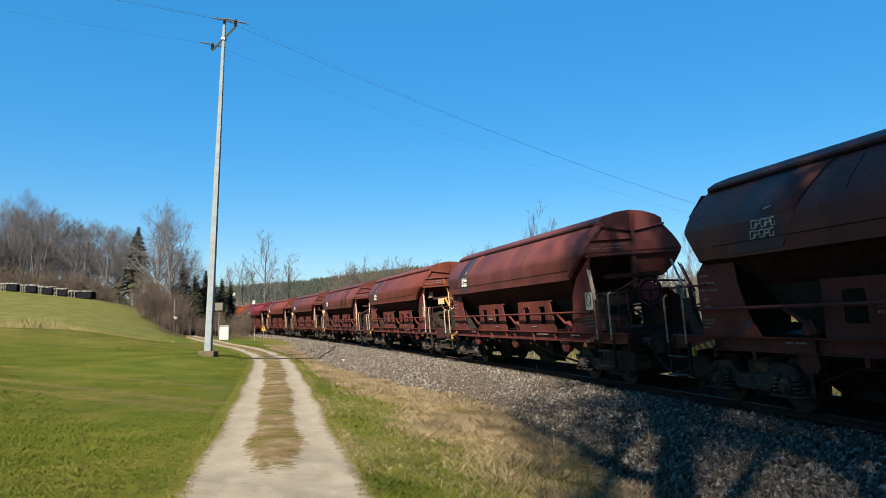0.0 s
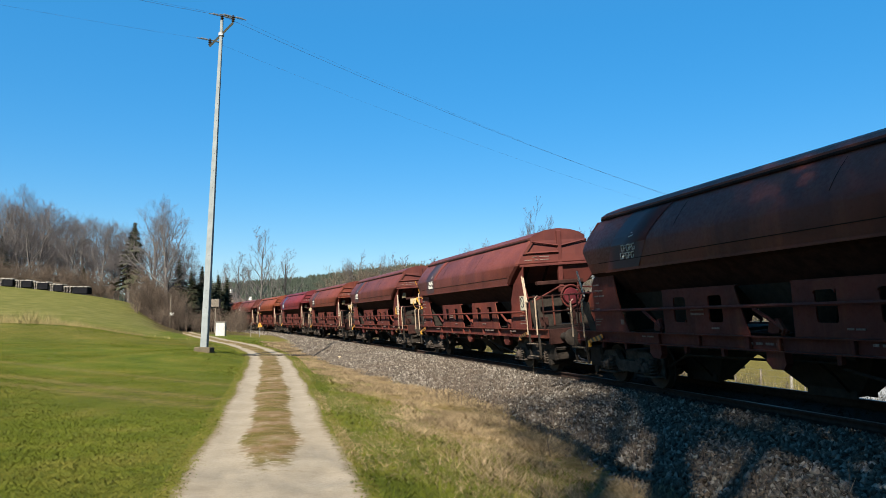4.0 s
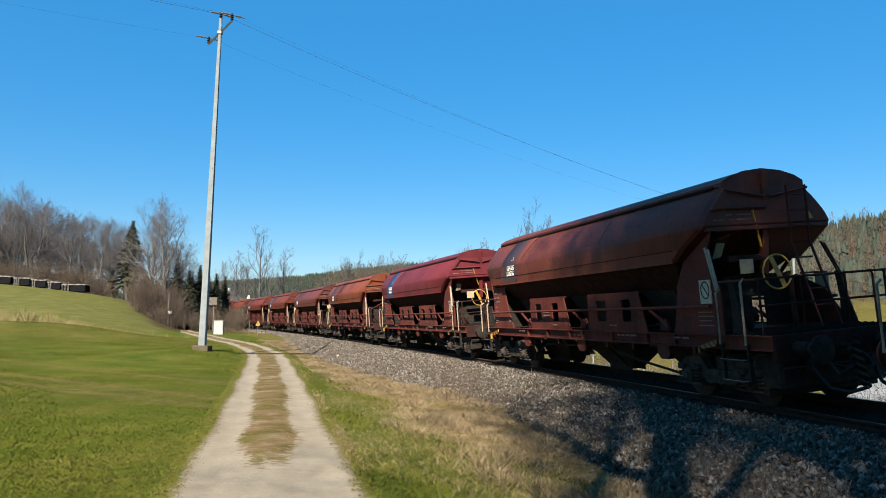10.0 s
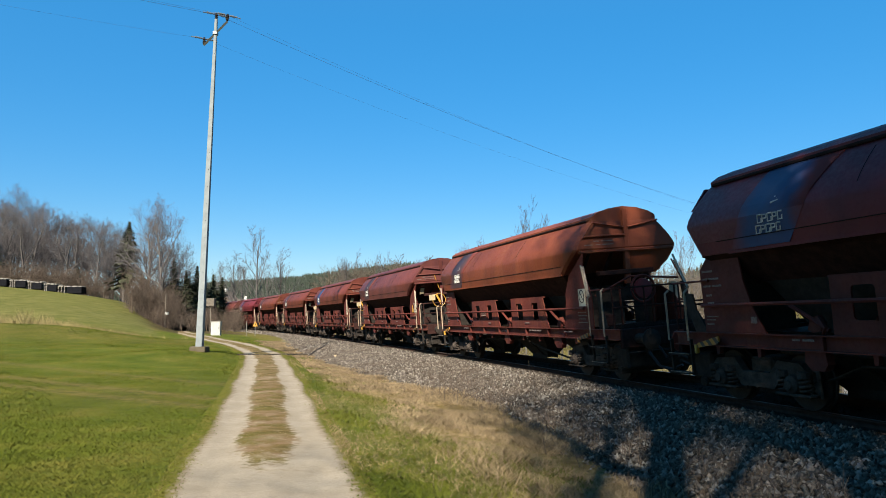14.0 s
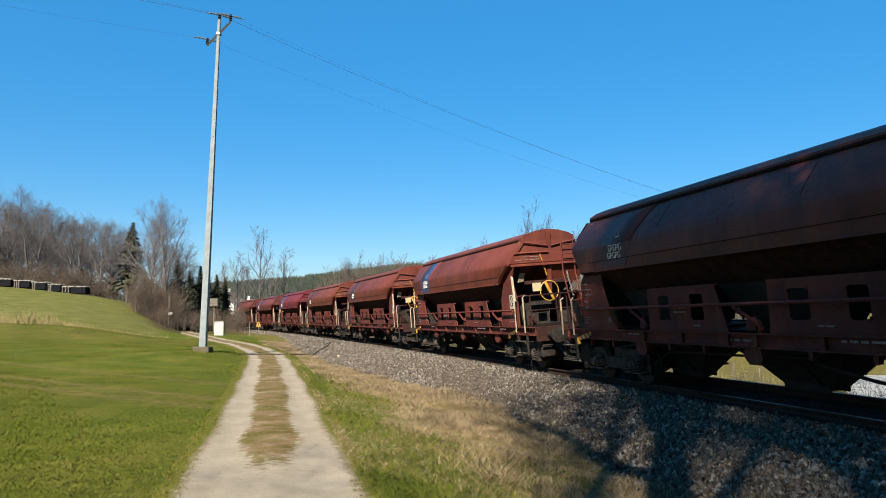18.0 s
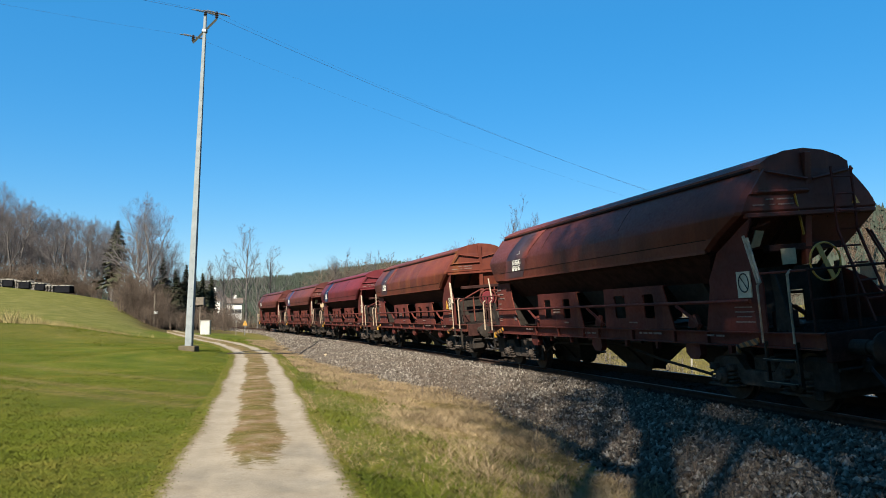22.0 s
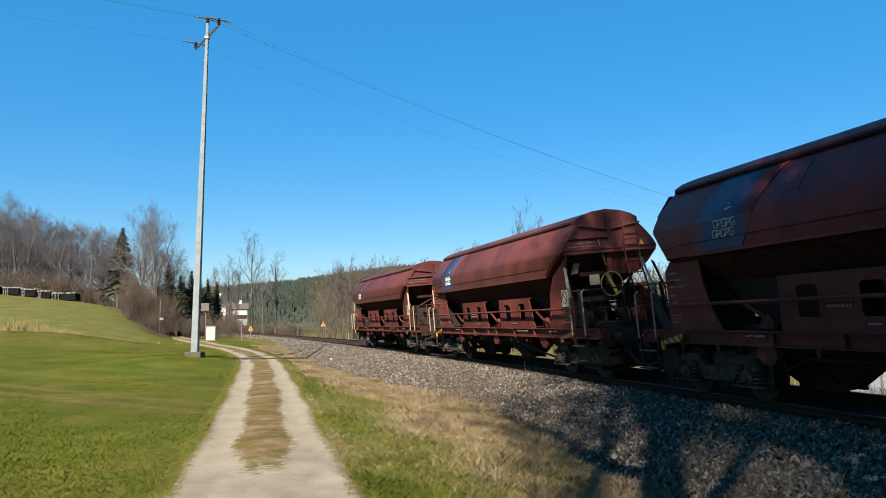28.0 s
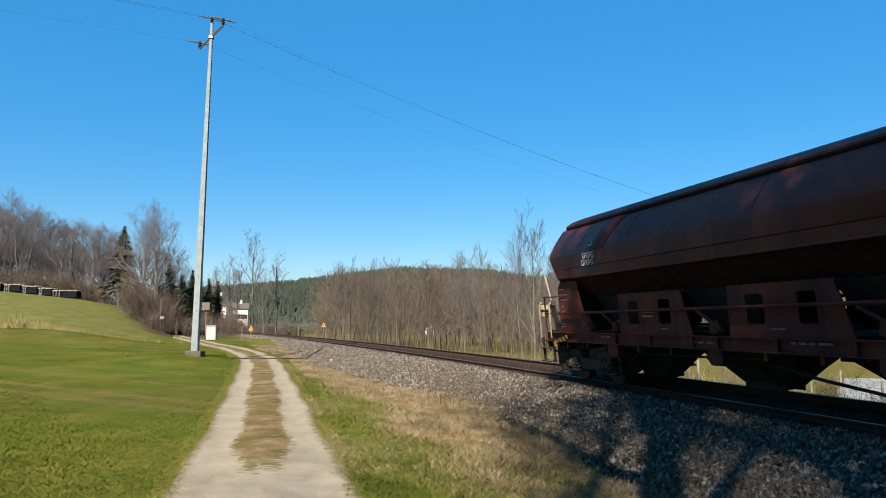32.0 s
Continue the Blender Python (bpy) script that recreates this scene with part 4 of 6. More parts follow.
            part("flap_shaft", tubed([(u - 1.25 - U, sy * 0.80, 0.93), (u + 1.25 - U, sy * 0.80, 0.93)], 0.035, 6), M_DIRT_SHADE, w)
            part("flap_link", tubed([(u + 0.3 - U, sy * 0.80, 0.93), (u + 0.42 - U, sy * 0.5, 0.60), (u + 0.4 - U, sy * 0.22, 0.30)], 0.025, 5), M_DIRT_SHADE, w)
            bm = bmesh.new()
            tube(bm, [(u - U + 0.1, sy * 1.18, 1.55), (u - U + 0.30, sy * 1.24, 1.40), (u - U + 0.20, sy * 1.26, 1.12), (u - U - 0.05, sy * 1.20, 0.92)], 0.045, 5)
            tube(bm, [(u - U - 0.45, sy * 1.20, 1.75), (u - U - 0.1, sy * 1.22, 1.60), (u - U + 0.35, sy * 1.22, 1.36)], 0.035, 5)
            part("flap_crank", bm, M_FRAME, w)
    # brake gear under the frame
    bm = bmesh.new()
    tube(bm, [(7.5 - U, -0.9, 0.78), (8.6 - U, -0.95, 0.62), (10.2 - U, -0.9, 0.42)], 0.03, 5)
    tube(bm, [(2.2 - U, -0.8, 0.45), (3.2 - U, -0.9, 0.8), (7.4 - U, -0.9, 0.86)], 0.025, 5)
    part("brake_rod", bm, M_DIRT_SHADE, w)
    part("air_tank", turned([(0.05, -0.4), (0.12, -0.36), (0.14, -0.25), (0.14, 0.25), (0.12, 0.36), (0.05, 0.4)], (8.1 - U, 0.2, 0.95), "x", 14), M_DIRT_SHADE, w)
    part("brake_cylinder", turned([(0.08, -0.25), (0.13, -0.22), (0.13, 0.15), (0.05, 0.25)], (4.7 - U, 0.2, 0.95), "x", 12), M_DIRT_SHADE, w)
    # ends: headstock, buffers, hook, hoses, platform
    for sx, e in ((1, 13.62), (-1, -0.88)):
        x = e - U
        part("headstock", boxed(x - 0.06, x + 0.06, -1.30, 1.30, 0.86, 1.30, bevel=0.015), M_GRIME_SHADE, w)
        for y in (-0.875, 0.875):
            bm = turned([(0.16, 0.0), (0.16, 0.04), (0.115, 0.06), (0.115, 0.34), (0.09, 0.35), (0.09, 0.55), (0.235, 0.565), (0.235, 0.60), (0.12, 0.625)], (0, 0, 0), "x", 16)
            b = part("buffer", bm, M_DIRT_SHADE if sx > 0 else M_FRAME, w)
            b.location = (x, y, 1.06)
            if sx < 0:
                b.rotation_euler = (0, 0, math.pi)
        part("draw_gear", boxed(min(x - sx * 0.72, x - sx * 0.08), max(x - sx * 0.72, x - sx * 0.08), -1.12, 1.12, 0.36, 0.90, bevel=0.05), M_DIRT_SHADE, w)
        bm = bmesh.new()
        for y in (-1.08, 1.08):
            tube(bm, [(x - sx * 0.1, y, 0.92), (x - sx * 0.5, y, 0.50), (x - sx * 1.2, y, 0.42)], 0.03, 5)
        tube(bm, [(x + sx * 0.02, -1.15, 0.74), (x + sx * 0.02, 1.15, 0.74)], 0.03, 5)
        tube(bm, [(x + sx * 0.10, -0.6, 0.86), (x + sx * 0.14, 0.0, 0.66), (x + sx * 0.10, 0.6, 0.86)], 0.025, 5)
        part("brake_pipe", bm, M_DIRT_SHADE, w)
        bm = bmesh.new()
        for k in range(5):
            tube(bm, [(x + sx * (0.34 + 0.03 * k), -0.10, 1.0 - 0.13 * k), (x + sx * (0.34 + 0.03 * k), 0.10, 0.90 - 0.13 * k)], 0.055, 5)
        part("screw_coupling", bm, M_DIRT_SHADE, w)
        bm = bmesh.new()
        tube(bm, [(x, 0, 1.04), (x + sx * 0.30, 0, 1.03), (x + sx * 0.42, 0, 1.10), (x + sx * 0.40, 0, 1.18)], 0.05, 6)
        part("draw_hook", bm, M_DIRT_SHADE, w)
        for y in (-0.42, 0.42):
            bm = bmesh.new()
            tube(bm, [(x, y, 0.92), (x + sx * 0.22, y, 0.80), (x + sx * 0.36, y * 0.9, 0.60), (x + sx * 0.5, y * 0.6, 0.72)], 0.028, 6)
            part("brake_hose", bm, M_BLACK, w)
            side = 1 if y > 0 else -1
            part("brake_hose", tubed([(x, y + side * 0.22, 0.95), (x + sx * 0.10, y + side * 0.22, 0.70), (x + sx * 0.30, y + side * 0.12, 0.40), (x + sx * 0.58, y, 0.34), (x + sx * 0.84, y - side * 0.1, 0.44)], 0.034, 6), M_BLACK, w)
            part("end_cock", boxed(x + sx * 0.05 - 0.06, x + sx * 0.05 + 0.06, y + side * 0.22 - 0.07, y + side * 0.22 + 0.07, 0.66, 0.84, bevel=0.015), M_DIRT_SHADE, w)
        part("brake_beam", boxed(x - sx * 0.44 - 0.09, x - sx * 0.44 + 0.09, -1.16, 1.16, 0.24, 0.40, bevel=0.02), M_DIRT_SHADE, w)
        # steps with grab rails: pale at the near corners, far ones coloured darker for shade
        for sy in (-1, 1):
            s0 = x - sx * 1.17 if sx > 0 else x - 0.12
            s1 = x - sx * 0.47 if sx > 0 else x + 0.54
            for a in (s0, s1):
                bm = bmesh.new()
                tube(bm, [(a, sy * 1.36, 2.12 + (0.15 if a == s1 and sx > 0 else 0.0)), (a, sy * 1.44, 2.06 + (0.15 if a == s1 and sx > 0 else 0.0)), (a, sy * 1.45, 1.14)], 0.022, 6)
                part("grab_rail", bm, M_GRABW if sy < 0 else M_FRAME, w, "worn grab rail")
                part("step_hanger", boxed(a - 0.02, a + 0.02, sy * 1.40 - 0.03, sy * 1.40 + 0.03, 0.48, 1.16), M_DIRT_SHADE, w)
            lo, hi = min(s0, s1), max(s0, s1)
            for z in (0.50, 0.86):
                t = part("step_tread", boxed(lo, hi, sy * 1.40 - 0.12, sy * 1.40 + 0.07, z, z + 0.025), M_DIRT_SHADE, w)
                part("tread_edge", boxed(lo, hi, sy * 1.48 - 0.008, sy * 1.48 + 0.008, z + 0.002, z + 0.03), M_GRABW, t, "worn bright step edge")
    # sloping stanchions, the far ones likewise given a darker colour as shade
    for sy in (-1, 1):
        for du in (0.0, 0.14):
            part("stanchion", tubed([(11.98 + du - U, sy * 1.33, 2.90 - du * 0.3), (12.46 + du * 0.5 - U, sy * 1.43, 2.10)], 0.026 if sy < 0 else 0.018, 6), M_GRABW if sy < 0 else M_FRAME, w, "sloping stanchion")
        part("stanchion", tubed([(-0.95 - U, sy * 1.20, 2.84), (-0.25 - U, sy * 1.40, 2.16)], 0.024 if sy < 0 else 0.018, 6), M_GRABW if sy < 0 else M_FRAME, w, "sloping stanchion")
    # front platform, rails and ladder or wheel
    for u0, u1 in ((12.1, 13.6), (-0.86, 0.3)):
        deck = part("platform", boxed(u0 - U, u1 - U, -1.22, 1.22, 1.27, 1.30, bevel=0.006), M_DECK, w, "grimy end platform")
        for i in range(int((u1 - u0) / 0.15)):
            a = u0 + 0.08 + 0.15 * i - U
            part("grating_bar", boxed(a, a + 0.03, -1.24, 1.24, 1.30, 1.335), M_DECK, deck)
    # dark brackets that carry the rear stanchions
    for sy in (-1, 1):
        bm = prism([(-0.30, 1.30), (0.08, 1.30), (-0.22, 1.72), (-0.30, 2.02), (-0.62, 2.04), (-0.66, 1.98), (-0.52, 1.90), (-0.56, 1.74), (-0.46, 1.66)], 0.03, lambda a, b, c, sy=sy: (a - U, sy * (1.26 + c), b))
        part("stanchion_bracket", bm, M_DIRT_SHADE, w)
        bm = prism([(12.55, 1.30), (12.95, 1.30), (12.78, 1.80), (12.64, 2.30), (12.52, 2.30), (12.60, 1.80)], 0.03, lambda a, b, c, sy=sy: (a - U, sy * (1.20 + c), b))
        part("stanchion_bracket", bm, M_DIRT_SHADE, w)
    for e, ends in ((13.5, 1), (-0.78, -1)):
        bm = bmesh.new()
        tube(bm, [(e - U, -1.40, 2.25), (e - U, 1.36, 2.25)], 0.024, 6)
        tube(bm, [(e - U, -1.40, 1.80), (e - U, 1.36, 1.80)], 0.022, 6)
        for y in (-1.36, -0.5, 0.45, 1.33):
            tube(bm, [(e - U, y, 1.32), (e - U, y, 2.25)], 0.022, 6)
        part("end_railing", bm, M_GRIME_SHADE, w)
        for y in (-1.38, 1.36):
            part("side_railing", tubed([(e - U, y, 2.25), (e - U - ends * 1.15, y, 2.25)], 0.022, 6), M_FRAME, w)
    part("equipment_box", boxed(12.3 - U, 12.62 - U, -1.12, -0.80, 1.335, 1.62, bevel=0.02), M_GRIME_SHADE, w)
    part("brake_column", tubed([(12.75 - U, 0.0, 1.33), (12.72 - U, 0.0, 2.36)], 0.05, 8), M_GRIME_SHADE, w)
    if ladder_end:
        bm = bmesh.new()
        for y in (0.35, 0.78):
            tube(bm, [(13.0 - U, y, 1.33), (12.35 - U, y, 2.9), (12.12 - U, y, 3.35), (12.12 - U, y, 3.98)], 0.024, 5)
        for i in range(8):
            z = 1.7 + i * 0.30
            x = np.interp(z, [1.33, 2.9, 3.35, 4.3], [13.0, 12.35, 12.12, 12.12]) - U
            tube(bm, [(x, 0.35, z), (x, 0.78, z)], 0.018, 5)
        part("ladder", bm, M_FRAME, w)
        n = 28
        wheel = part("hand_wheel", tubed([(12.86 - U, -0.38 + 0.31 * math.cos(i * math.tau / n), 2.36 + 0.31 * math.sin(i * math.tau / n)) for i in range(n)], 0.016, 6, closed=True), M_YELLOW, w, "yellow brake hand wheel")
        c, s = math.cos(2.0), math.sin(2.0)
        part("spoke", prism([(-0.045, -0.30), (0.045, -0.30), (0.045, 0.30), (-0.045, 0.30)], 0.015, lambda p, q, e, c=c, s=s: (12.86 - U + e, -0.38 + q * c - p * s, 2.36 + q * s + p * c)), M_YELLOW, wheel)
        part("warning_triangle", prism([(0.88, 3.34), (1.04, 3.34), (0.96, 3.48)], 0.012, lambda a, b, c: (11.962 - U + c, a, b)), M_YELLOW, w, "small yellow warning triangle")
        flap = prism([(-0.10, -0.15), (0.10, -0.12), (0.13, 0.13), (-0.06, 0.15)], 0.02, lambda a, b, c: (11.80 - U + c, -0.93 + a, 2.84 + b))
        part("inspection_flap", flap, M_CREAM, w, "pale inspection flap hanging in the end recess")
        part("flap_bracket", tubed([(11.82 - U, -1.08, 3.02), (11.86 - U, -0.94, 3.06), (11.84 - U, -0.80, 3.10)], 0.03, 5), M_FRAME, w)
        part("lock_lever", tubed([(11.99 - U, -0.36, 3.55), (12.06 - U, -0.10, 2.86)], 0.020, 6), M_YELLOW, w, "yellowish locking lever on the end wall")
        part("notice", boxed(12.13 - U, 12.15 - U, -0.66, -0.36, 2.37, 2.64), M_CREAM, w, "pale blank notice plate")
    else:
        n = 24
        part("hand_wheel", tubed([(12.86 - U, -0.1 + 0.33 * math.cos(i * math.tau / n), 2.20 + 0.33 * math.sin(i * math.tau / n)) for i in range(n)], 0.03, 6, closed=True), M_FRAME, w, "rust-red brake wheel")
        part("wheel_disc", turned([(0.04, 0.06), (0.24, 0.05), (0.26, 0.0), (0.24, -0.02), (0.04, -0.03)], (12.84 - U, -0.1, 2.20), "x", 16), M_RED, w, "red brake gear cover")
        bm = bmesh.new()
        for a, b in (((12.4, -1.2, 2.1), (12.8, -0.4, 2.52)), ((12.8, -0.4, 2.52), (12.9, 0.9, 2.4)), ((12.6, 0.3, 1.33), (12.6, 0.3, 2.6)), ((12.6, -0.6, 1.33), (12.6, -0.6, 2.3))):
            tube(bm, [(a[0] - U, a[1], a[2]), (b[0] - U, b[1], b[2])], 0.028, 5)
        part("brake_linkage", bm, M_FRAME, w)
    # boards, panel and stencils
    for sy in (-1, 1):
        board = part("notice_board", boxed(11.78 - U, 12.14 - U, sy * 1.345 - 0.012, sy * 1.345 + 0.012, 1.87, 2.31), M_BOARD, w, "yellowed notice board with a black ring sign")
        n = 24
        part("ring_sign", tubed([(11.96 - U + 0.13 * math.cos(i * math.tau / n), sy * 1.362, 2.12 + 0.155 * math.sin(i * math.tau / n)) for i in range(n)], 0.012, 4, closed=True), M_BLACK, board)
        part("ring_bar", tubed([(11.87 - U, sy * 1.362, 2.23), (12.05 - U, sy * 1.362, 2.01)], 0.011, 4), M_BLACK, board)
        bm = prism([(-0.17, 1.88), (0.10, 1.88), (-0.04, 2.22)], 0.01, lambda a, b, c, sy=sy: (11.60 - U + a, sy * (1.35 + c), b))
        part("hazard_triangle", bm, M_YELLOW, w, "yellow warning triangle")
        # logo panel near the rear, on the sloping upper side
        bm = bmesh.new()
        qs = [bm.verts.new(p) for p in ((1.40 - U, sy * 1.506, 2.95), (2.85 - U, sy * 1.506, 2.95), (3.05 - U, sy * 1.506, 3.26), (1.55 - U, sy * 1.506, 3.26))]
        bm.faces.new(qs)
        edge = [qs[3], qs[2]]
        for z, y, u0, u1 in ((3.42, 1.435, 1.59, 3.10), (3.54, 1.355, 1.63, 3.16), (3.66, 1.262, 1.67, 3.22), (3.79, 1.15, 1.72, 3.28), (3.92, 1.025, 1.77, 3.35), (4.01, 0.925, 1.81, 3.42)):
            row = [bm.verts.new((u0 - U, sy * (y + 0.012), z + 0.006)), bm.verts.new((u1 - U, sy * (y + 0.012), z + 0.006))]
            bm.faces.new((edge[0], edge[1], row[1], row[0])).smooth = True
            edge = row
        lower = [bm.verts.new((1.30 - U, sy * 1.506, 2.74)), bm.verts.new((2.7 - U, sy * 1.506, 2.74))]
        bm.faces.new((qs[0], lower[0], lower[1], qs[1]))
        bmesh.ops.recalc_face_normals(bm, faces=bm.faces[:])
        bm.normal_update()
        bmesh.ops.solidify(bm, geom=bm.faces[:], thickness=0.008)
        part("logo_panel", bm, panel_mat, w, "painted panel with a pale emblem")
        for rowk in (2.94, 3.11):
            for i in range(5):
                x0 = 1.98 + i * 0.118 + (rowk - 2.94) * 0.3 - U
                hgt = 0.125
                pts = [(0.092, hgt), (0.006, hgt), (0.0, 0.0), (0.088, 0.004), (0.092, hgt * 0.55)] if i % 2 == 0 else [(0.0, 0.0), (0.006, hgt), (0.09, hgt * 0.9), (0.085, hgt * 0.5), (0.03, hgt * 0.45)]
                bm = tubed([(x0 + a, sy * 1.512, rowk + b) for a, b in pts], 0.014, 4)
                part("emblem_stroke", bm, M_WHITE, w)
        part("emblem_mark", tubed([(2.32 - U, sy * 1.46, 3.40), (2.47 - U, sy * 1.44, 3.42), (2.36 - U, sy * 1.395, 3.49)], 0.016, 4), M_WHITE, w, "pale emblem mark")
        bars("stencil", w, [(11.62, 1.70, 0.45, 0.025, 1.33), (11.62, 1.62, 0.50, 0.03, 1.33), (11.66, 1.54, 0.38, 0.025, 1.33), (11.62, 1.45, 0.50, 0.03, 1.33)], M_STENCIL, sy, "worn stencilled lines")
        bars("stencil", w, [*((4.20 + 0.07 * i, z, 0.05, 0.055, 1.33) for i in range(7) for z in (1.66, 1.75)), (8.1, 1.42, 0.12, 0.035, 1.33), (8.26, 1.42, 0.16, 0.035, 1.33), (5.9, 1.15, 0.12, 0.05, 1.325), (6.1, 1.15, 0.16, 0.05, 1.325), (6.34, 1.15, 0.2, 0.05, 1.325), (6.6, 1.15, 0.14, 0.05, 1.325), (4.9, 1.40, 0.25, 0.04, 1.33), (2.4, 1.21, 0.16, 0.04, 1.42), (2.62, 1.21, 0.24, 0.04, 1.42), (8.6, 1.21, 0.10, 0.045, 1.42), (8.76, 1.21, 0.14, 0.045, 1.42), (8.96, 1.21, 0.12, 0.045, 1.42), (9.14, 1.21, 0.28, 0.045, 1.42), (10.9, 1.21, 0.2, 0.04, 1.42), (11.16, 1.21, 0.22, 0.04, 1.42)], M_STENCIL, sy, "worn stencilled lines")
        bars("stencil", w, [(0.16, 2.40, 0.30, 0.045, 1.34), (0.16, 2.26, 0.13, 0.045, 1.34), (0.32, 2.26, 0.30, 0.045, 1.34), (0.16, 2.13, 0.22, 0.045, 1.34), (0.42, 2.13, 0.26, 0.045, 1.34), (0.22, 1.96, 0.16, 0.045, 1.34), (0.24, 1.82, 0.18, 0.045, 1.34), (0.16, 1.58, 0.34, 0.025, 1.34), (0.16, 1.52, 0.25, 0.025, 1.34), (0.16, 1.44, 0.2, 0.03, 1.34)], M_STENCIL, sy, "worn stencilled lines")
        part("label_card", boxed(1.38 - U, 1.52 - U, sy * 1.34 - 0.005, sy * 1.34 + 0.005, 1.47, 1.58), M_STENCIL if ladder_end else M_BLUE, w, "small label card")
    for z, y, ln in ((3.47, -0.95, 0.16), (3.47, -0.72, 0.34), (3.38, -1.22, 0.24), (3.38, -0.88, 0.12), (3.38, -0.70, 0.32)):
        part("stencil", boxed(11.955 - U, 11.965 - U, y, y + ln, z, z + 0.022), M_STENCIL, w, "worn stencilled lines")
    bogie(w, -5.37)
    bogie(w, 5.37)
    return w


def repaint(w, paint, panel):
    """Gives a copied wagon its own paint and panel colour."""
    for o in w.children:
        kind = o.name.split(".")[0]
        for c in (o, *o.children):
            ck = c.name.split(".")[0]
            m = paint if ck in ("hopper_body", "roof_hatch", "hatch_end", "waist_rail", "end_rib", "end_brace", "corner_brace", "end_beam", "end_apron") else panel if ck == "logo_panel" else None
            if m and c.type == "MESH":
                c.material_slots[0].link = "OBJECT"
                c.material_slots[0].material = m


LADDER = hopper_wagon(True, M_OXIDE, M_BLUE, "weathered red-oxide hopper wagon with a yellow hand wheel")


def shorten(w, share=1.0):
    """The two builds of wagon are slightly shorter towards their front, the one with a ladder more so."""
    at, by = [1.5, 3.8, 5.1, 8.9, 11.2, 12.0, 12.6, 13.8], [share * d for d in (0, 0.06, 0.22, 0.28, 0.36, 0.38, 0.5, 0.5)]
    for o in (*w.children, *(c for o in w.children for c in o.children)):
        if o.name.startswith("bogie"):
            o.location.x -= float(np.interp(o.location.x + U, at, by))
            continue
        if o.type != "MESH" or o.parent.name.startswith("bogie"):
            continue
        if o.location.length > 0.1:
            o.location.x -= float(np.interp(o.location.x + U, at, by))
            continue
        for v in o.data.vertices:      # the hopper's upper end is shortened less
            v.co.x -= float(np.interp(v.co.x + U, at, by)) * min(1.0, max(0.32, (3.28 - v.co.z) / 0.45))


shorten(LADDER)
PLAIN = hopper_wagon(False, M_OXIDE, M_TEAL, "weathered red-oxide hopper wagon with a red brake wheel")
shorten(PLAIN, 0.55)
LOOKS = {0: ("p", M_OXIDE, M_TEAL), 1: ("p", M_OXIDE, M_TEAL), 2: ("l", M_WARM, M_TEAL), 3: ("p", M_OXIDE, M_TEAL), 4: ("l", M_OXIDE, M_TEAL), 5: ("l", M_WARM, M_TEAL),
         6: ("l", M_RED, M_BLUE), 7: ("p", M_ORANGE, M_TEAL), 8: ("l", M_OXIDE, M_TEAL), 9: ("l", M_WARM, M_BLUE), 10: ("l", M_WARM, M_TEAL), 11: ("p", M_BROWN, M_TEAL),
         12: ("p", M_RED, M_BLUE), 13: ("l", M_OXIDE, M_BLUE), 14: ("p", M_OXIDE, M_TEAL)}
SHIFT = {0: 0.05, 1: 0.04, 2: -0.22, 3: -0.27, 4: -0.37, 5: -0.18, 6: -0.09, 7: 0.20, 8: 0.18, 9: 0.20, 10: 0.23, 11: 0.45, 12: -0.1, 13: -0.26, 14: -0.2}
NAMES = {M_OXIDE: "weathered red-oxide", M_WARM: "sun-bleached orange-brown", M_RED: "brighter red", M_ORANGE: "faded orange-red", M_BROWN: "rust-streaked brown"}
used = set()
for k, (kind, paint, panel) in LOOKS.items():
    src = LADDER if kind == "l" else PLAIN
    if src in used:
        wagon = copy_thing(src, Matrix())
    else:
        wagon = src
        used.add(src)
    TRAIN.append((k, wagon, paint, panel))
for k, wagon, paint, panel in TRAIN:
    repaint(wagon, paint, panel)
    for o in [o for o in wagon.children if o.name.startswith("hazard_triangle") and k not in (4, 8, 11)]:
        bpy.data.objects.remove(o)
    kind = "yellow hand wheel" if LOOKS[k][0] == "l" else "red brake wheel"
    tagged(wagon, "%s four-axle hopper wagon with a %s" % (NAMES[paint], kind))


def wagon_s(k, t):
    """Place of a wagon's middle along the line at a time."""
    return START + k * PITCH - SPEED * t - SLOWING * t * t / 2 - U + SHIFT.get(k, 0.0)


def wagon_pose(k, t):
    s = wagon_s(k, t)
    a, b = canted(np.array([s - 5.37]), 0, 0)[0], canted(np.array([s + 5.37]), 0, 0)[0]
    fwd = Vector(a - b).normalized()
    h = math.atan2(fwd.x, -fwd.y)
    left = Vector((math.cos(h) * CO, math.sin(h) * CO, SI))
    up = fwd.cross(left)
    m = Matrix((fwd, left, up)).transposed().to_4x4()
    m.translation = Vector((a + b) / 2)
    return m


WHEEL_TURN = 1 / 0.465


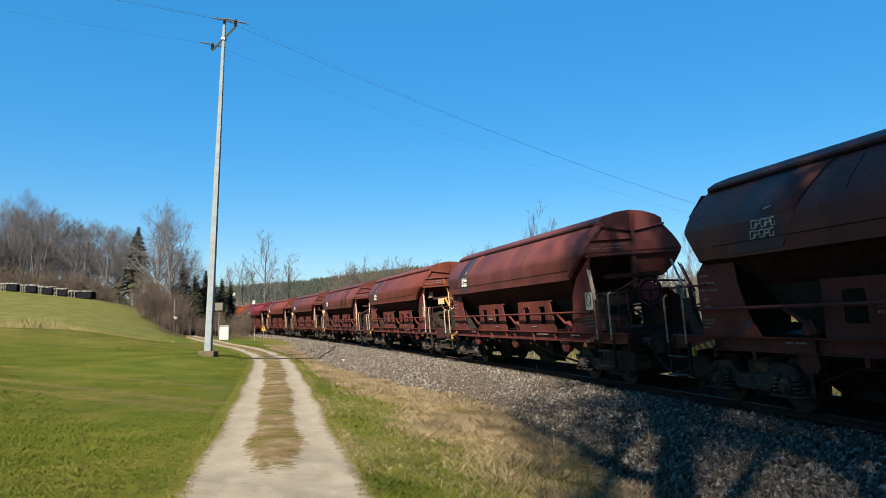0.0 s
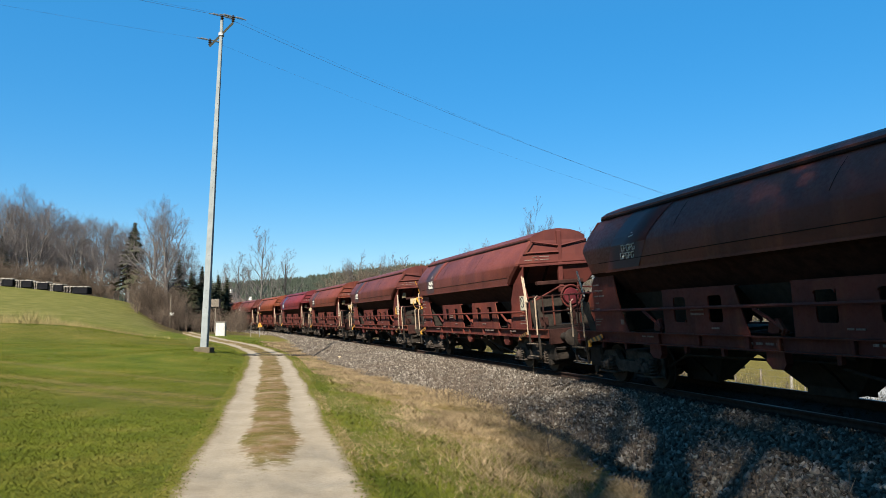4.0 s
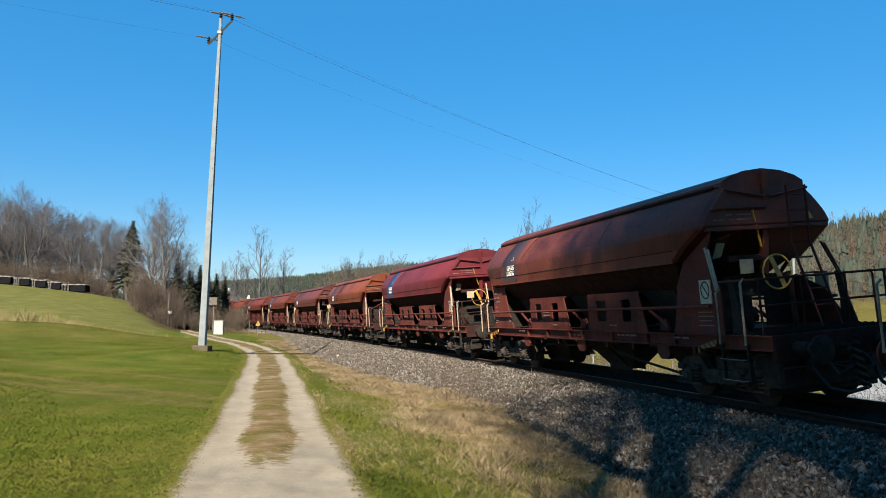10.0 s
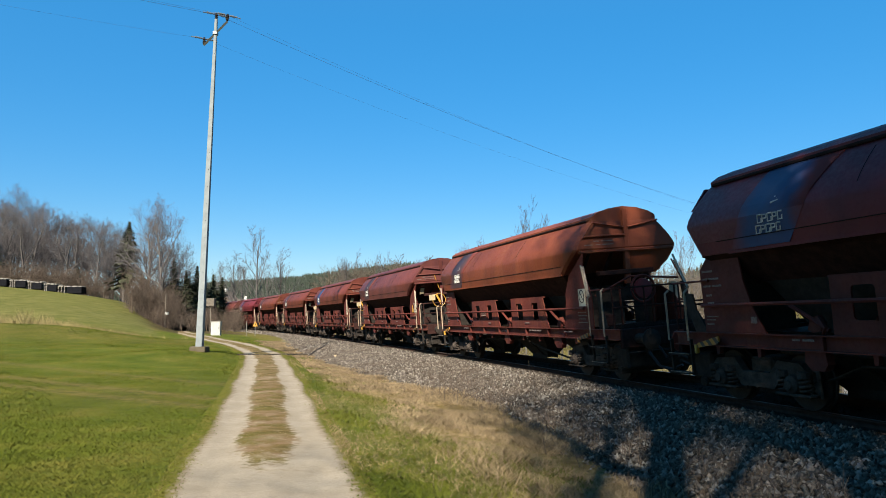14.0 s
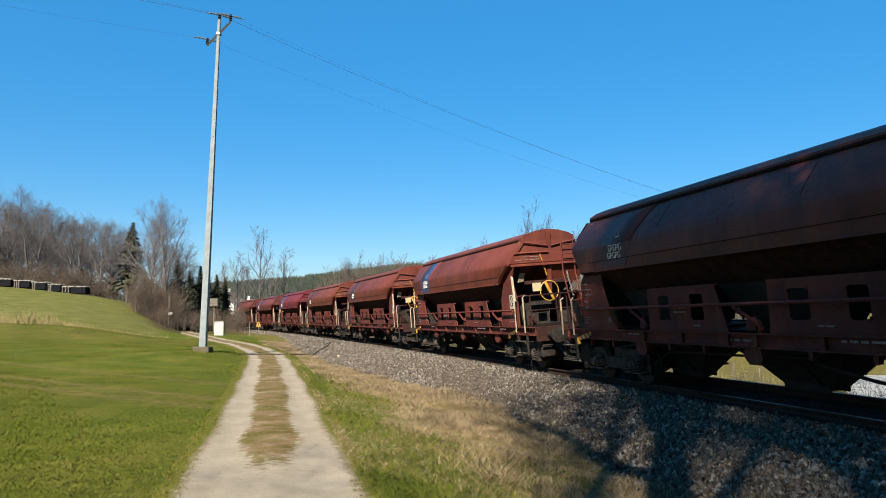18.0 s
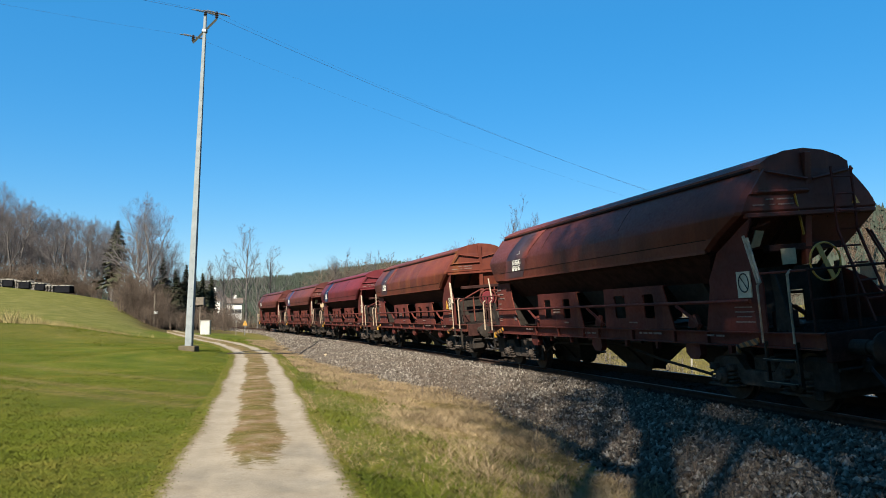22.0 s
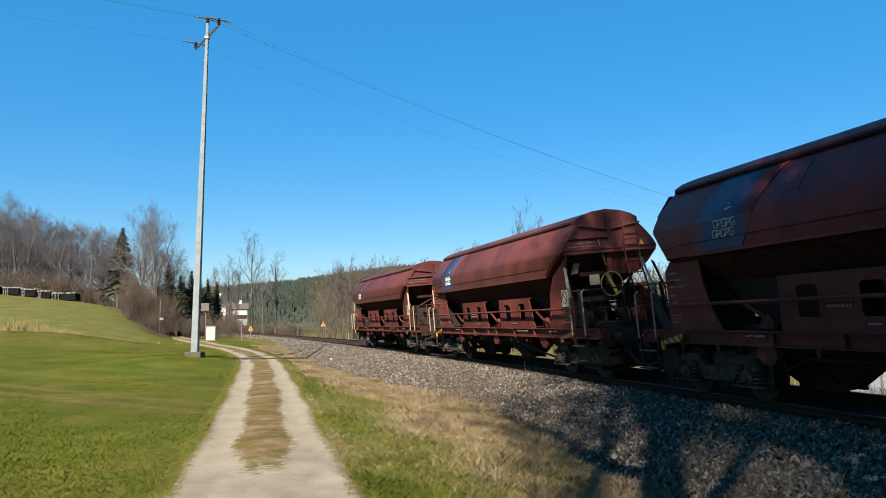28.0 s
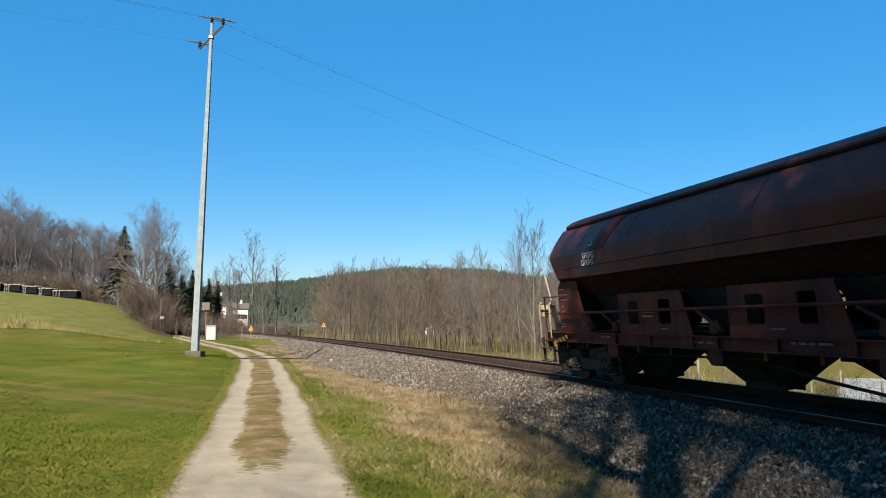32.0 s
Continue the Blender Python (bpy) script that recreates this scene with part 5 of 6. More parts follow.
def motions():
    for k, wagon, paint, panel in TRAIN:
        walk(wagon, [(t, wagon_pose(k, t)) for t in np.arange(0, 32.01, 1.0)])
    # wheels roll while their wagon is near enough to tell
    for k, wagon, paint, panel in TRAIN:
        near = [t for t in np.arange(0, 32.0, 0.15) if -18 < wagon_s(k, t) < 42]
        if not near:
            continue
        t0, t1 = near[0], near[-1]
        for b in wagon.children:
            if not b.name.startswith("bogie"):
                continue
            for ws in b.children:
                if not ws.name.startswith("wheelset"):
                    continue
                x = ws.location.x
                times = list(np.arange(t0, t1 - 0.03, 1 / 15)) + [t1]
                rows = [(0.0, None)] if t0 > 0 else []
                base = wagon_s(k, t0)
                out = []
                for t in times:
                    a = (base - wagon_s(k, t)) * WHEEL_TURN
                    out.append((t, Matrix.Translation((x, 0, 0.465)) @ Matrix.Rotation(a, 4, "Y")))
                if rows:
                    out.insert(0, (0.0, out[0][1]))
                if t1 < 32:
                    out.append((32.0, out[-1][1]))
                walk(ws, out)


# the train's end carries a tail lamp board on the rear grab rail
for side in (-1, 1):
    LAST = next(wagon for k, wagon, paint, panel in TRAIN if k == 14)
    lampb = part("tail_board", boxed(-1.28 - U, -1.20 - U, side * 1.16 - 0.13, side * 1.16 + 0.13, 1.72, 2.04, bevel=0.01), M_CREAM, LAST, "cream and red tail board")
    part("tail_band", boxed(-1.285 - U, -1.195 - U, side * 1.16 - 0.132, side * 1.16 + 0.132, 1.84, 1.91), M_BLACK, lampb)


# ---- trees ----
def seg_mesh(segs, sides):
    """Tapered bars: rows of start, end, both radii."""
    a = np.array([s[0] for s in segs], dtype=float)
    b = np.array([s[1] for s in segs], dtype=float)
    r0, r1 = np.array([s[2] for s in segs]), np.array([s[3] for s in segs])
    d = b - a
    d /= np.maximum(np.linalg.norm(d, axis=1, keepdims=True), 1e-6)
    ref = np.where(np.abs(d[:, 2:3]) > 0.9, np.array([[1.0, 0, 0]]), np.array([[0, 0, 1.0]]))
    e = np.cross(d, ref)
    e /= np.maximum(np.linalg.norm(e, axis=1, keepdims=True), 1e-6)
    g = np.cross(d, e)
    ang = np.arange(sides) * math.tau / sides
    ring = e[:, None] * np.cos(ang)[None, :, None] + g[:, None] * np.sin(ang)[None, :, None]
    v = np.concatenate([a[:, None] + ring * r0[:, None, None], b[:, None] + ring * r1[:, None, None]], 1)
    k = np.arange(sides)
    q = np.stack([k, (k + 1) % sides, (k + 1) % sides + sides, k + sides], -1)
    f = q[None] + (np.arange(len(segs)) * 2 * sides)[:, None, None]
    return v.reshape(-1, 3), f.reshape(-1, 4)


def turn_from(d, angle, spin):
    a = d.cross(Vector((0, 0, 1)))
    if a.length < 0.05:
        a = Vector((1, 0, 0))
    a.normalize()
    v = d.copy()
    v.rotate(Matrix.Rotation(angle, 3, a))
    v.rotate(Matrix.Rotation(spin, 3, d))
    return v


def bare_tree(seed, height, trunk_r, kids=(9, 7, 6, 3), spread=0.75, bole=0.3, up=0.25, twig=0.012, lengths=(0.48, 0.50, 0.48, 0.55), bend=0.05):
    """A leafless broadleaf: trunk and limbs apart from its twigs."""
    rnd = random.Random(seed)
    wood, twigs = [], []

    def grow(p, d, length, r, level):
        n = (7, 5, 4, 3, 2)[level]
        r_end = r * (0.35 if level else 0.25)
        spots = []
        for i in range(n):
            d = (d + Vector((rnd.gauss(0, 1), rnd.gauss(0, 1), rnd.gauss(0, 1))) * (bend if level == 0 else 0.13) + Vector((0, 0, up * (0.35 if level else 0.05)))).normalized()
            q = p + d * (length / n)
            ra, rb = r + (r_end - r) * i / n, r + (r_end - r) * (i + 1) / n
            (wood if level < 2 else twigs).append((tuple(p), tuple(q), max(ra, twig), max(rb, twig)))
            spots.append((p, q, d, rb))
            p = q
        if level >= len(kids):
            return
        for c in range(kids[level]):
            k = (bole if level == 0 else 0.2) + (1 - (bole if level == 0 else 0.2)) * (c + rnd.random()) / kids[level]
            i = min(int(k * n), n - 1)
            a, b, dd, rr = spots[i]
            base = a.lerp(b, k * n - i)
            out = turn_from(dd, spread * rnd.uniform(0.6, 1.25) * (1.15 - 0.45 * k), c * 2.4 + rnd.uniform(-0.5, 0.5))
            grow(base, out, length * lengths[level] * rnd.uniform(0.75, 1.2) * (1.25 - 0.6 * k), max(rr * 0.62, twig), level + 1)

    grow(Vector((0, 0, -0.3)), Vector((rnd.gauss(0, 0.6 * bend), rnd.gauss(0, 0.6 * bend), 1)), height * 0.92, trunk_r, 0)
    return seg_mesh(wood, 6), seg_mesh(twigs, 3)


def tree_thing(name, meshes, label, mats=(M_BARK, M_TWIG), parts=("trunk", "crown")):
    t = empty(name)
    tagged(t, label, "tree")
    for (v, f), mat, pn in zip(meshes, mats, parts):
        o = new(pn, mesh_np(pn, v, f, mat))
        o.parent = t
    return t


def stand(x, y, spin=0.0, sink=0.05, scale=1.0, lean=0.0):
    z = float(land(np.array([x]), np.array([y]))[0]) - sink
    return Matrix.Translation((x, y, z)) @ Matrix.Rotation(spin, 4, "Z") @ Matrix.Rotation(lean, 4, "X") @ Matrix.Scale(scale, 4)


def plant(protos, spots, group, sway=0.03):
    """Copies of a few trees at (x, y, height, which)."""
    rnd = random.Random(77)
    first = set()
    for x, y, h, k in spots:
        ob, tall = protos[k % len(protos)]
        m = stand(x, y, rnd.uniform(0, math.tau), 0.1, 1.0, rnd.gauss(0, sway))
        if id(ob) in first:
            ob = copy_thing(ob, m)
        else:
            first.add(id(ob))
            ob.matrix_world = m
        s = h / tall
        ob.scale = (s, s, s)
        ob["group"] = group


TALL = [(tree_thing("bare_tree", bare_tree(s, 16, 0.33, (12, 9, 7, 4), 0.78, 0.22, 0.17, 0.0080, (0.46, 0.50, 0.48, 0.50)), "tall leafless grey-brown broadleaf tree at the wood's edge"), 17.0) for s in (1, 2, 3, 4)]
AIRY = [(tree_thing("bare_tree", bare_tree(s, 16, 0.22, (13, 6, 5, 3), 0.70, 0.34, 0.20, 0.0085, (0.34, 0.46, 0.48, 0.50)), "slim leafless tree with an airy crown by the houses"), 17.0) for s in (6, 7)]
rnd = random.Random(5)
spots = []
for i in range(34):
    azm = -0.70 + 0.25 * (i + rnd.random()) / 34
    yy = rnd.uniform(122, 150)
    top = np.interp(azm, [-0.72, -0.62, -0.56, -0.50, -0.455], [0.160, 0.172, 0.155, 0.130, 0.122]) * rnd.uniform(0.86, 1.03)
    g = float(land(np.array([azm * yy]), np.array([yy]))[0])
    spots.append((azm * yy, yy, max(8, 2 + top * yy - g), i))
for azm, yy, top in ((-0.400, 98, 0.163), (-0.418, 104, 0.145), (-0.425, 124, 0.128), (-0.372, 108, 0.100), (-0.385, 120, 0.10), (-0.455, 125, 0.118), (-0.47, 128, 0.12)):
    g = float(land(np.array([azm * yy]), np.array([yy]))[0])
    spots.append((azm * yy, yy, 2 + top * yy - g, len(spots)))
plant(TALL, spots, "leafless trees beside the meadow")
spots = []
for azm, yy, top in ((-0.313, 128, 0.080), (-0.300, 135, 0.094), (-0.2665, 142, 0.127), (-0.234, 150, 0.098), (-0.289, 160, 0.072), (-0.325, 150, 0.075), (-0.250, 165, 0.070)):
    g = float(land(np.array([azm * yy]), np.array([yy]))[0])
    spots.append((azm * yy, yy, 2 + top * yy - g, len(spots)))
plant(AIRY, spots, "slim leafless trees by the houses")

# the trees beyond the line
SLIM = [(tree_thing("bare_tree", bare_tree(s, 12, 0.09, (10, 7, 5, 3), 0.5, 0.25, 0.40, 0.007), "slender leafless tree with pale upright branches"), 13.6) for s in (11, 12)]
spots = []
for azm, yy, top in ((0.128, 52, 0.150), (0.112, 56, 0.108), (0.030, 88, 0.104), (0.045, 92, 0.100), (-0.140, 108, 0.089), (-0.090, 112, 0.086), (0.16, 62, 0.11), (0.19, 66, 0.118), (0.235, 60, 0.12), (0.33, 70, 0.11)):
    g = float(land(np.array([azm * yy]), np.array([yy]))[0])
    spots.append((azm * yy, yy, 2 + top * yy - g, len(spots)))
plant(SLIM, spots, "leafless trees beyond the railway")


def spruce(seed, height, spread, bare=0.12, n=26, boughs=13, full=0.24, thin=0.0):
    """Trunk and drooping boughs, each set with ragged needle sprays."""
    rnd = np.random.default_rng(seed)
    wood = [((0, 0, -0.3), (0, 0, height * 0.98), 0.012 * height + 0.05, 0.02)]
    vs = []
    for i in range(n):
        k = i / n
        z = height * (bare + (1 - bare) * k)
        reach = spread * (1 - k) ** 0.8 * rnd.uniform(0.72, 1.12) + 0.10
        for j in range(boughs if k > thin else boughs // 4):
            a = rnd.uniform(0, math.tau)
            ln = reach * rnd.uniform(0.6, 1.08)
            c, s = math.cos(a), math.sin(a)
            for m in range(7):
                q = (m + rnd.random()) / 7
                w = 0.05 * height / 10 + full * reach * (1 - 0.55 * q) * rnd.uniform(0.5, 1.0)
                px, py, pz = c * ln * q, s * ln * q, z - 0.42 * ln * q + 0.16 * ln * q * q + rnd.normal(0, 0.05)
                tip = np.array([px + c * w, py + s * w, pz - 0.45 * w])
                side = np.array([-s, c, 0.0]) * w * rnd.uniform(0.5, 0.95)
                root = np.array([px - c * w * 0.6, py - s * w * 0.6, pz + 0.3 * w])
                vs.append(np.stack([root + side, root - side, tip]) + rnd.normal(0, 0.12, (3, 3)) * w)
    v = np.concatenate(vs)
    return seg_mesh(wood, 6), (v, np.arange(len(v)).reshape(-1, 3))


FIR = [(tree_thing("spruce", spruce(s, 12, sp, br, 30, nb, 0.36, th), "dark green spruce among leafless trees", (M_BARK, M_NEEDLE)), 12.0) for s, sp, br, nb, th in ((5, 3.2, 0.22, 24, 0.42), (2, 3.9, 0.05, 16, 0.0))]
spots = []
for azm, yy, top, k in ((-0.452, 113, 0.140, 0), (-0.383, 106, 0.088, 1), (-0.366, 104, 0.070, 1), (-0.352, 108, 0.078, 1), (-0.328, 112, 0.066, 1), (-0.318, 115, 0.062, 1), (-0.34, 118, 0.066, 1), (-0.40, 112, 0.06, 0),
                        (-0.64, 126, 0.12, 1), (-0.52, 124, 0.075, 0), (-0.43, 130, 0.07, 0), (-0.36, 125, 0.06, 0)):
    g = float(land(np.array([azm * yy]), np.array([yy]))[0])
    spots.append((azm * yy, yy, 2 + top * yy - g, k))
plant(FIR, spots, "spruces by the meadow")


def thicket(spots, seed, stems, twig, reach=0.5):
    """Thin leaning stems with fans of side twigs at (x, y, z, height)."""
    rnd = np.random.default_rng(seed)
    out = []
    for x, y, z, h in spots:
        for _ in range(stems):
            bx, by = x + rnd.normal(0, 0.5), y + rnd.normal(0, 0.5)
            lx, ly = rnd.normal(0, 0.16, 2) * h
            hh = h * rnd.uniform(0.5, 1.06)
            p0 = np.array([bx, by, z - 0.2])
            p1 = np.array([bx + lx * 0.25, by + ly * 0.25, z + hh * 0.45])
            p2 = np.array([bx + lx, by + ly, z + hh])
            r = twig * (1.0 + h * 0.10)
            out += [(p0, p1, r, r * 0.7), (p1, p2, r * 0.7, r * 0.2)]
            for j in range(13):
                k = rnd.uniform(0.18, 0.98)
                b = p0 + (p1 - p0) * k / 0.45 if k < 0.45 else p1 + (p2 - p1) * (k - 0.45) / 0.55
                a = rnd.uniform(0, math.tau)
                ln = h * reach * 0.5 * (1.2 - k) * rnd.uniform(0.4, 1.4) + 0.25
                side = rnd.uniform(0.5, 1.0)
                e = b + np.array([math.cos(a) * ln * side, math.sin(a) * ln * side, ln * rnd.uniform(0.25, 0.95)])
                out.append((b, e, r * 0.40, r * 0.16))
                for q in range(4):
                    b2 = b + (e - b) * rnd.uniform(0.25, 1.0)
                    v = rnd.normal(0, 0.30, 3) * ln
                    out.append((b2, b2 + v + np.array([0, 0, 0.22 * ln]), r * 0.26, r * 0.12))
    return seg_mesh(out, 3)


rng = np.random.default_rng(21)
woods = []
for i in range(430):
    azm = rng.uniform(-0.185, 0.75)
    base_y = np.interp(azm, [-0.19, -0.05, 0.05, 0.15, 0.3, 0.75], [112, 90, 84, 86, 98, 102])
    yy = base_y + 70 * rng.random() ** 1.6
    top = np.interp(azm, [-0.19, -0.16, -0.08, 0.02, 0.12, 0.2, 0.75], [0.040, 0.068, 0.078, 0.080, 0.072, 0.075, 0.08]) * rng.uniform(0.72, 1.06)
    woods.append((azm, yy, top))
gz = land(np.array([a * b for a, b, c in woods]), np.array([b for a, b, c in woods]))
v, f = thicket([(a * b, b, float(g), max(3.0, 0.8 * (2 + c * b - float(g)))) for (a, b, c), g in zip(woods, gz)], 31, 2, 0.020)
small = [bare_tree(s, 8, 0.085, (9, 5, 3), 0.8, 0.22, 0.15, 0.016, (0.46, 0.52, 0.5)) for s in (81, 82, 83, 84)]
chunks = [(v, f)]
for i in range(190):
    azm = -0.175 + 0.9 * (i + rng.random()) / 190 if i < 130 else rng.uniform(-0.17, 0.2)
    base_y = np.interp(azm, [-0.19, -0.05, 0.05, 0.15, 0.3, 0.75], [112, 90, 84, 86, 98, 102])
    yy = base_y + 60 * rng.random()
    top = np.interp(azm, [-0.19, -0.16, -0.08, 0.02, 0.12, 0.2, 0.75], [0.040, 0.066, 0.075, 0.077, 0.070, 0.072, 0.075]) * rng.uniform(0.75, 1.08)
    g = float(land(np.array([azm * yy]), np.array([yy]))[0])
    k, a = max(3.0, 2 + top * yy - g) / 8.6, rng.uniform(0, math.tau)
    turn = np.array([[math.cos(a), -math.sin(a), 0], [math.sin(a), math.cos(a), 0], [0, 0, 1.0]])
    for sv, sf in small[i % 4]:
        if sf.shape[1] == 4 and len(sv) // (len(sf) or 1) >= 2:
            chunks.append((sv @ turn.T * k + (azm * yy, yy, g), sf))
v, f = gather(chunks)
tagged(new("bare_woods", mesh_np("bare_woods", v, f, M_WOODS)), "brown leafless riverside wood beyond the railway", "woods", kind="stuff")

bush = []
for i in range(250):
    if i >= 190:
        azm, yy, h = rng.uniform(-0.34, -0.20), rng.uniform(150, 205), rng.uniform(2.0, 5.0)
    elif i < 95:
        azm, yy, h = rng.uniform(-0.66, -0.47), rng.uniform(117, 126), rng.uniform(2.5, 5)
    elif i < 150:
        azm, yy, h = rng.uniform(-0.438, -0.385), rng.uniform(94, 104), rng.uniform(3, 6.5)
    else:
        azm, yy, h = rng.uniform(-0.40, -0.29), rng.uniform(92, 110), rng.uniform(1.5, 4)
    bush.append((azm * yy, yy, h))
gz = land(np.array([b[0] for b in bush]), np.array([b[1] for b in bush]))
v, f = thicket([(a, b, float(g), h) for (a, b, h), g in zip(bush, gz)], 32, 5, 0.028, 0.8)
tagged(new("hedge", mesh_np("hedge", v, f, M_BUSH)), "dense brown leafless hedge along the meadow", "hedge", kind="stuff")


# ---- far hills ----
def ridge(name, a0, a1, dist, tops, mat, label, rows=10, cols=60):
    az = np.linspace(a0, a1, cols)
    V = []
    for i in range(rows):
        k = i / (rows - 1)
        yy = dist * (0.72 + 0.6 * k)
        prof = np.interp(az, tops[0], tops[1]) * dist * 1.06 + 1.0
        z = -8 + (prof + 8) * np.sin(min(k / 0.55, 1.0) * math.pi / 2) ** 1.2 * (1 if k < 0.6 else 1 - (k - 0.6) * 0.5)
        V.append(np.stack([az * yy, np.full_like(az, yy), z], -1))
    V = np.stack(V)
    ii = np.arange(rows * cols).reshape(rows, cols)
    q = np.stack([ii[:-1, :-1], ii[:-1, 1:], ii[1:, 1:], ii[1:, :-1]], -1).reshape(-1, 4)
    tagged(new(name, mesh_np(name, V.reshape(-1, 3), q, mat, True)), label, "hill", kind="structure")
    return V


def cones(places, heights, seed, tiers=3):
    """Distant conifers: ragged, overlapping tiers, wide below and narrow above."""
    rnd = np.random.default_rng(seed)
    n, sides = len(places), 5
    h = heights[:, None, None]
    lo = np.array([0.05, 0.34, 0.62])[None, :tiers, None]
    hi = np.array([0.60, 0.82, 1.0])[None, :tiers, None]
    a = np.arange(sides) * math.tau / sides + rnd.uniform(0, math.tau, (n, tiers, 1)) + rnd.normal(0, 0.2, (n, tiers, sides))
    r = h * 0.21 * (1.02 - lo) * rnd.uniform(0.6, 1.25, (n, tiers, sides))
    z = h * (lo + rnd.normal(0, 0.035, (n, tiers, sides)))
    ring = np.stack([np.cos(a) * r, np.sin(a) * r, z], -1)
    tip = np.stack([rnd.normal(0, 0.02, (n, tiers, 1)) * h, rnd.normal(0, 0.02, (n, tiers, 1)) * h, h * hi + 0 * lo], -1)
    v = np.concatenate([ring, tip], 2) + places[:, None, None]
    k = np.arange(sides)
    f = np.stack([k, (k + 1) % sides, np.full(sides, sides)], -1)
    f = f[None] + (np.arange(n * tiers) * (sides + 1))[:, None, None]
    return v.reshape(-1, 3), f.reshape(-1, 3)


M_FARLAND = zone_mat("far_wood_floor", (0.032, 0.038, 0.027), (0.046, 0.050, 0.036), 0.02, 0.3, 0.95, 0.1)
tops = ([-0.45, -0.33, -0.22, -0.13, -0.055, 0.0, 0.05, 0.12, 0.2, 0.3], [0.030, 0.046, 0.054, 0.066, 0.074, 0.071, 0.072, 0.062, 0.052, 0.045])
V = ridge("hill", -0.5, 0.32, 620, tops, M_FARLAND, "far hill covered with dark conifers")
rng = np.random.default_rng(8)


def scatter(V, n, lo=0, hi=1.0):
    r, c = V.shape[:2]
    a, b = rng.uniform(lo, hi, n) * (r - 1.001), rng.random(n) * (c - 1.001)
    i, j = a.astype(int), b.astype(int)
    fa, fb = (a - i)[:, None], (b - j)[:, None]
    return (V[i, j] * (1 - fa) + V[i + 1, j] * fa) * (1 - fb) + (V[i, j + 1] * (1 - fa) + V[i + 1, j + 1] * fa) * fb


P = scatter(V, 11000, 0.10, 0.72)
v, f = cones(P - np.array([0, 0, 1.0]), rng.uniform(4.5, 7.5, len(P)), 3)
tagged(new("far_conifers", mesh_np("far_conifers", v, f, M_FARNEEDLE)), "far hillside of dark green conifers", "woods", kind="stuff")
# the nearer slope on the right: bare brown wood with small conifers along its top
pts = []
for i in range(2600):
    azm = rng.uniform(0.2, 0.95)
    yy = rng.uniform(210, 300) if i < 2000 else rng.uniform(112, 215)
    pts.append((azm * yy, yy))
pts = np.array(pts)
P = np.concatenate([pts, land(pts[:, 0], pts[:, 1])[:, None]], 1)
v, f = cones(P - np.array([0, 0, 0.6]), np.where(np.arange(len(P)) < 2000, rng.uniform(4, 7.5, len(P)), rng.uniform(4, 8, len(P))), 5)
tagged(new("slope_conifers", mesh_np("slope_conifers", v, f, M_FARNEEDLE)), "dark conifers on the slope beyond the valley", "woods", kind="stuff")
slope = []
for i in range(620):
    azm, yy = rng.uniform(0.22, 0.72), rng.uniform(112, 230)
    slope.append((azm * yy, yy, rng.uniform(4.5, 8.5)))
gz = land(np.array([b[0] for b in slope]), np.array([b[1] for b in slope]))
v, f = thicket([(a, b, float(g), h) for (a, b, h), g in zip(slope, gz)], 33, 1, 0.05, 0.7)
tagged(new("slope_wood", mesh_np("slope_wood", v, f, M_BUSH)), "olive-brown leafless wood on the far slope", "woods", kind="stuff")

# ---- tall trees behind the onlooker, whose shade falls on the line ----
SHADE = [(tree_thing("shade_tree", bare_tree(57, 24, 0.46, (16, 9, 6, 3), 0.62, 0.52, 0.20, 0.011, (0.30, 0.50, 0.48, 0.5), 0.005), "tall leafless tree with a stout trunk beside the track"), 24.0)]
SHADE += [(tree_thing("shade_tree", bare_tree(s, 24, 0.24, (16, 9, 6, 3), 0.62, 0.48, 0.22, 0.011, (0.28, 0.50, 0.48, 0.5), 0.008), "tall leafless lime tree beside the track"), 24.0) for s in (41, 42)]
spots = []
for k, off, h, which in ((6, -0.10, 27, 0), (6.6, 1.95, 26, 1), (7.5, 3.6, 28, 2), (8.5, 5.2, 28, 1), (7.5, 7.6, 29, 2), (11, 2.4, 31, 1), (12, 4.4, 32, 2), (12, 9, 31, 1), (14, 12, 30, 2)):
    spots.append((-0.284 * k + 0.959 * off, -0.959 * k - 0.284 * off, h, which))
plant(SHADE, spots, "tall trees shading the line", 0.0)
# the stout tree's long limb, which leans out over the line
stout = SHADE[0][0]
to_tree = stout.matrix_basis.inverted()
arm = [Vector((spots[0][0] + 0.959 * o, spots[0][1] - 0.284 * o, z)) for o, z in ((0.0, 9.6), (0.42, 11.0), (0.85, 12.4), (1.45, 14.2), (2.05, 16.0), (2.5, 17.8), (2.8, 20.0))]
bm = tubed([to_tree @ p for p in arm], 0.15, 7, 0.04)
rnd = random.Random(4)
for j in range(26):
    i = 2 + j % 5
    p = arm[i].lerp(arm[i - 1], rnd.random())
    q = p + Vector((rnd.gauss(0.4, 0.8), rnd.gauss(0, 0.8), rnd.uniform(0.4, 1.8)))
    tube(bm, [to_tree @ p, to_tree @ (p.lerp(q, 0.5) + Vector((0, 0, -0.12))), to_tree @ q], 0.022, 3, 0.008)
part("limb", bm, M_BARK, stout, "long leaning limb")
# further unseen crowns, added to dim the sun patches on the ballast
FINE = [(tree_thing("shade_tree", bare_tree(s, 24, 0.12, (15, 8, 5, 3), 0.66, 0.38, 0.20, 0.0065, (0.32, 0.50, 0.50, 0.55), 0.01), "unseen leafless tree with a dense crown of fine twigs, added to dim the sun"), 24.0) for s in (91, 92)]
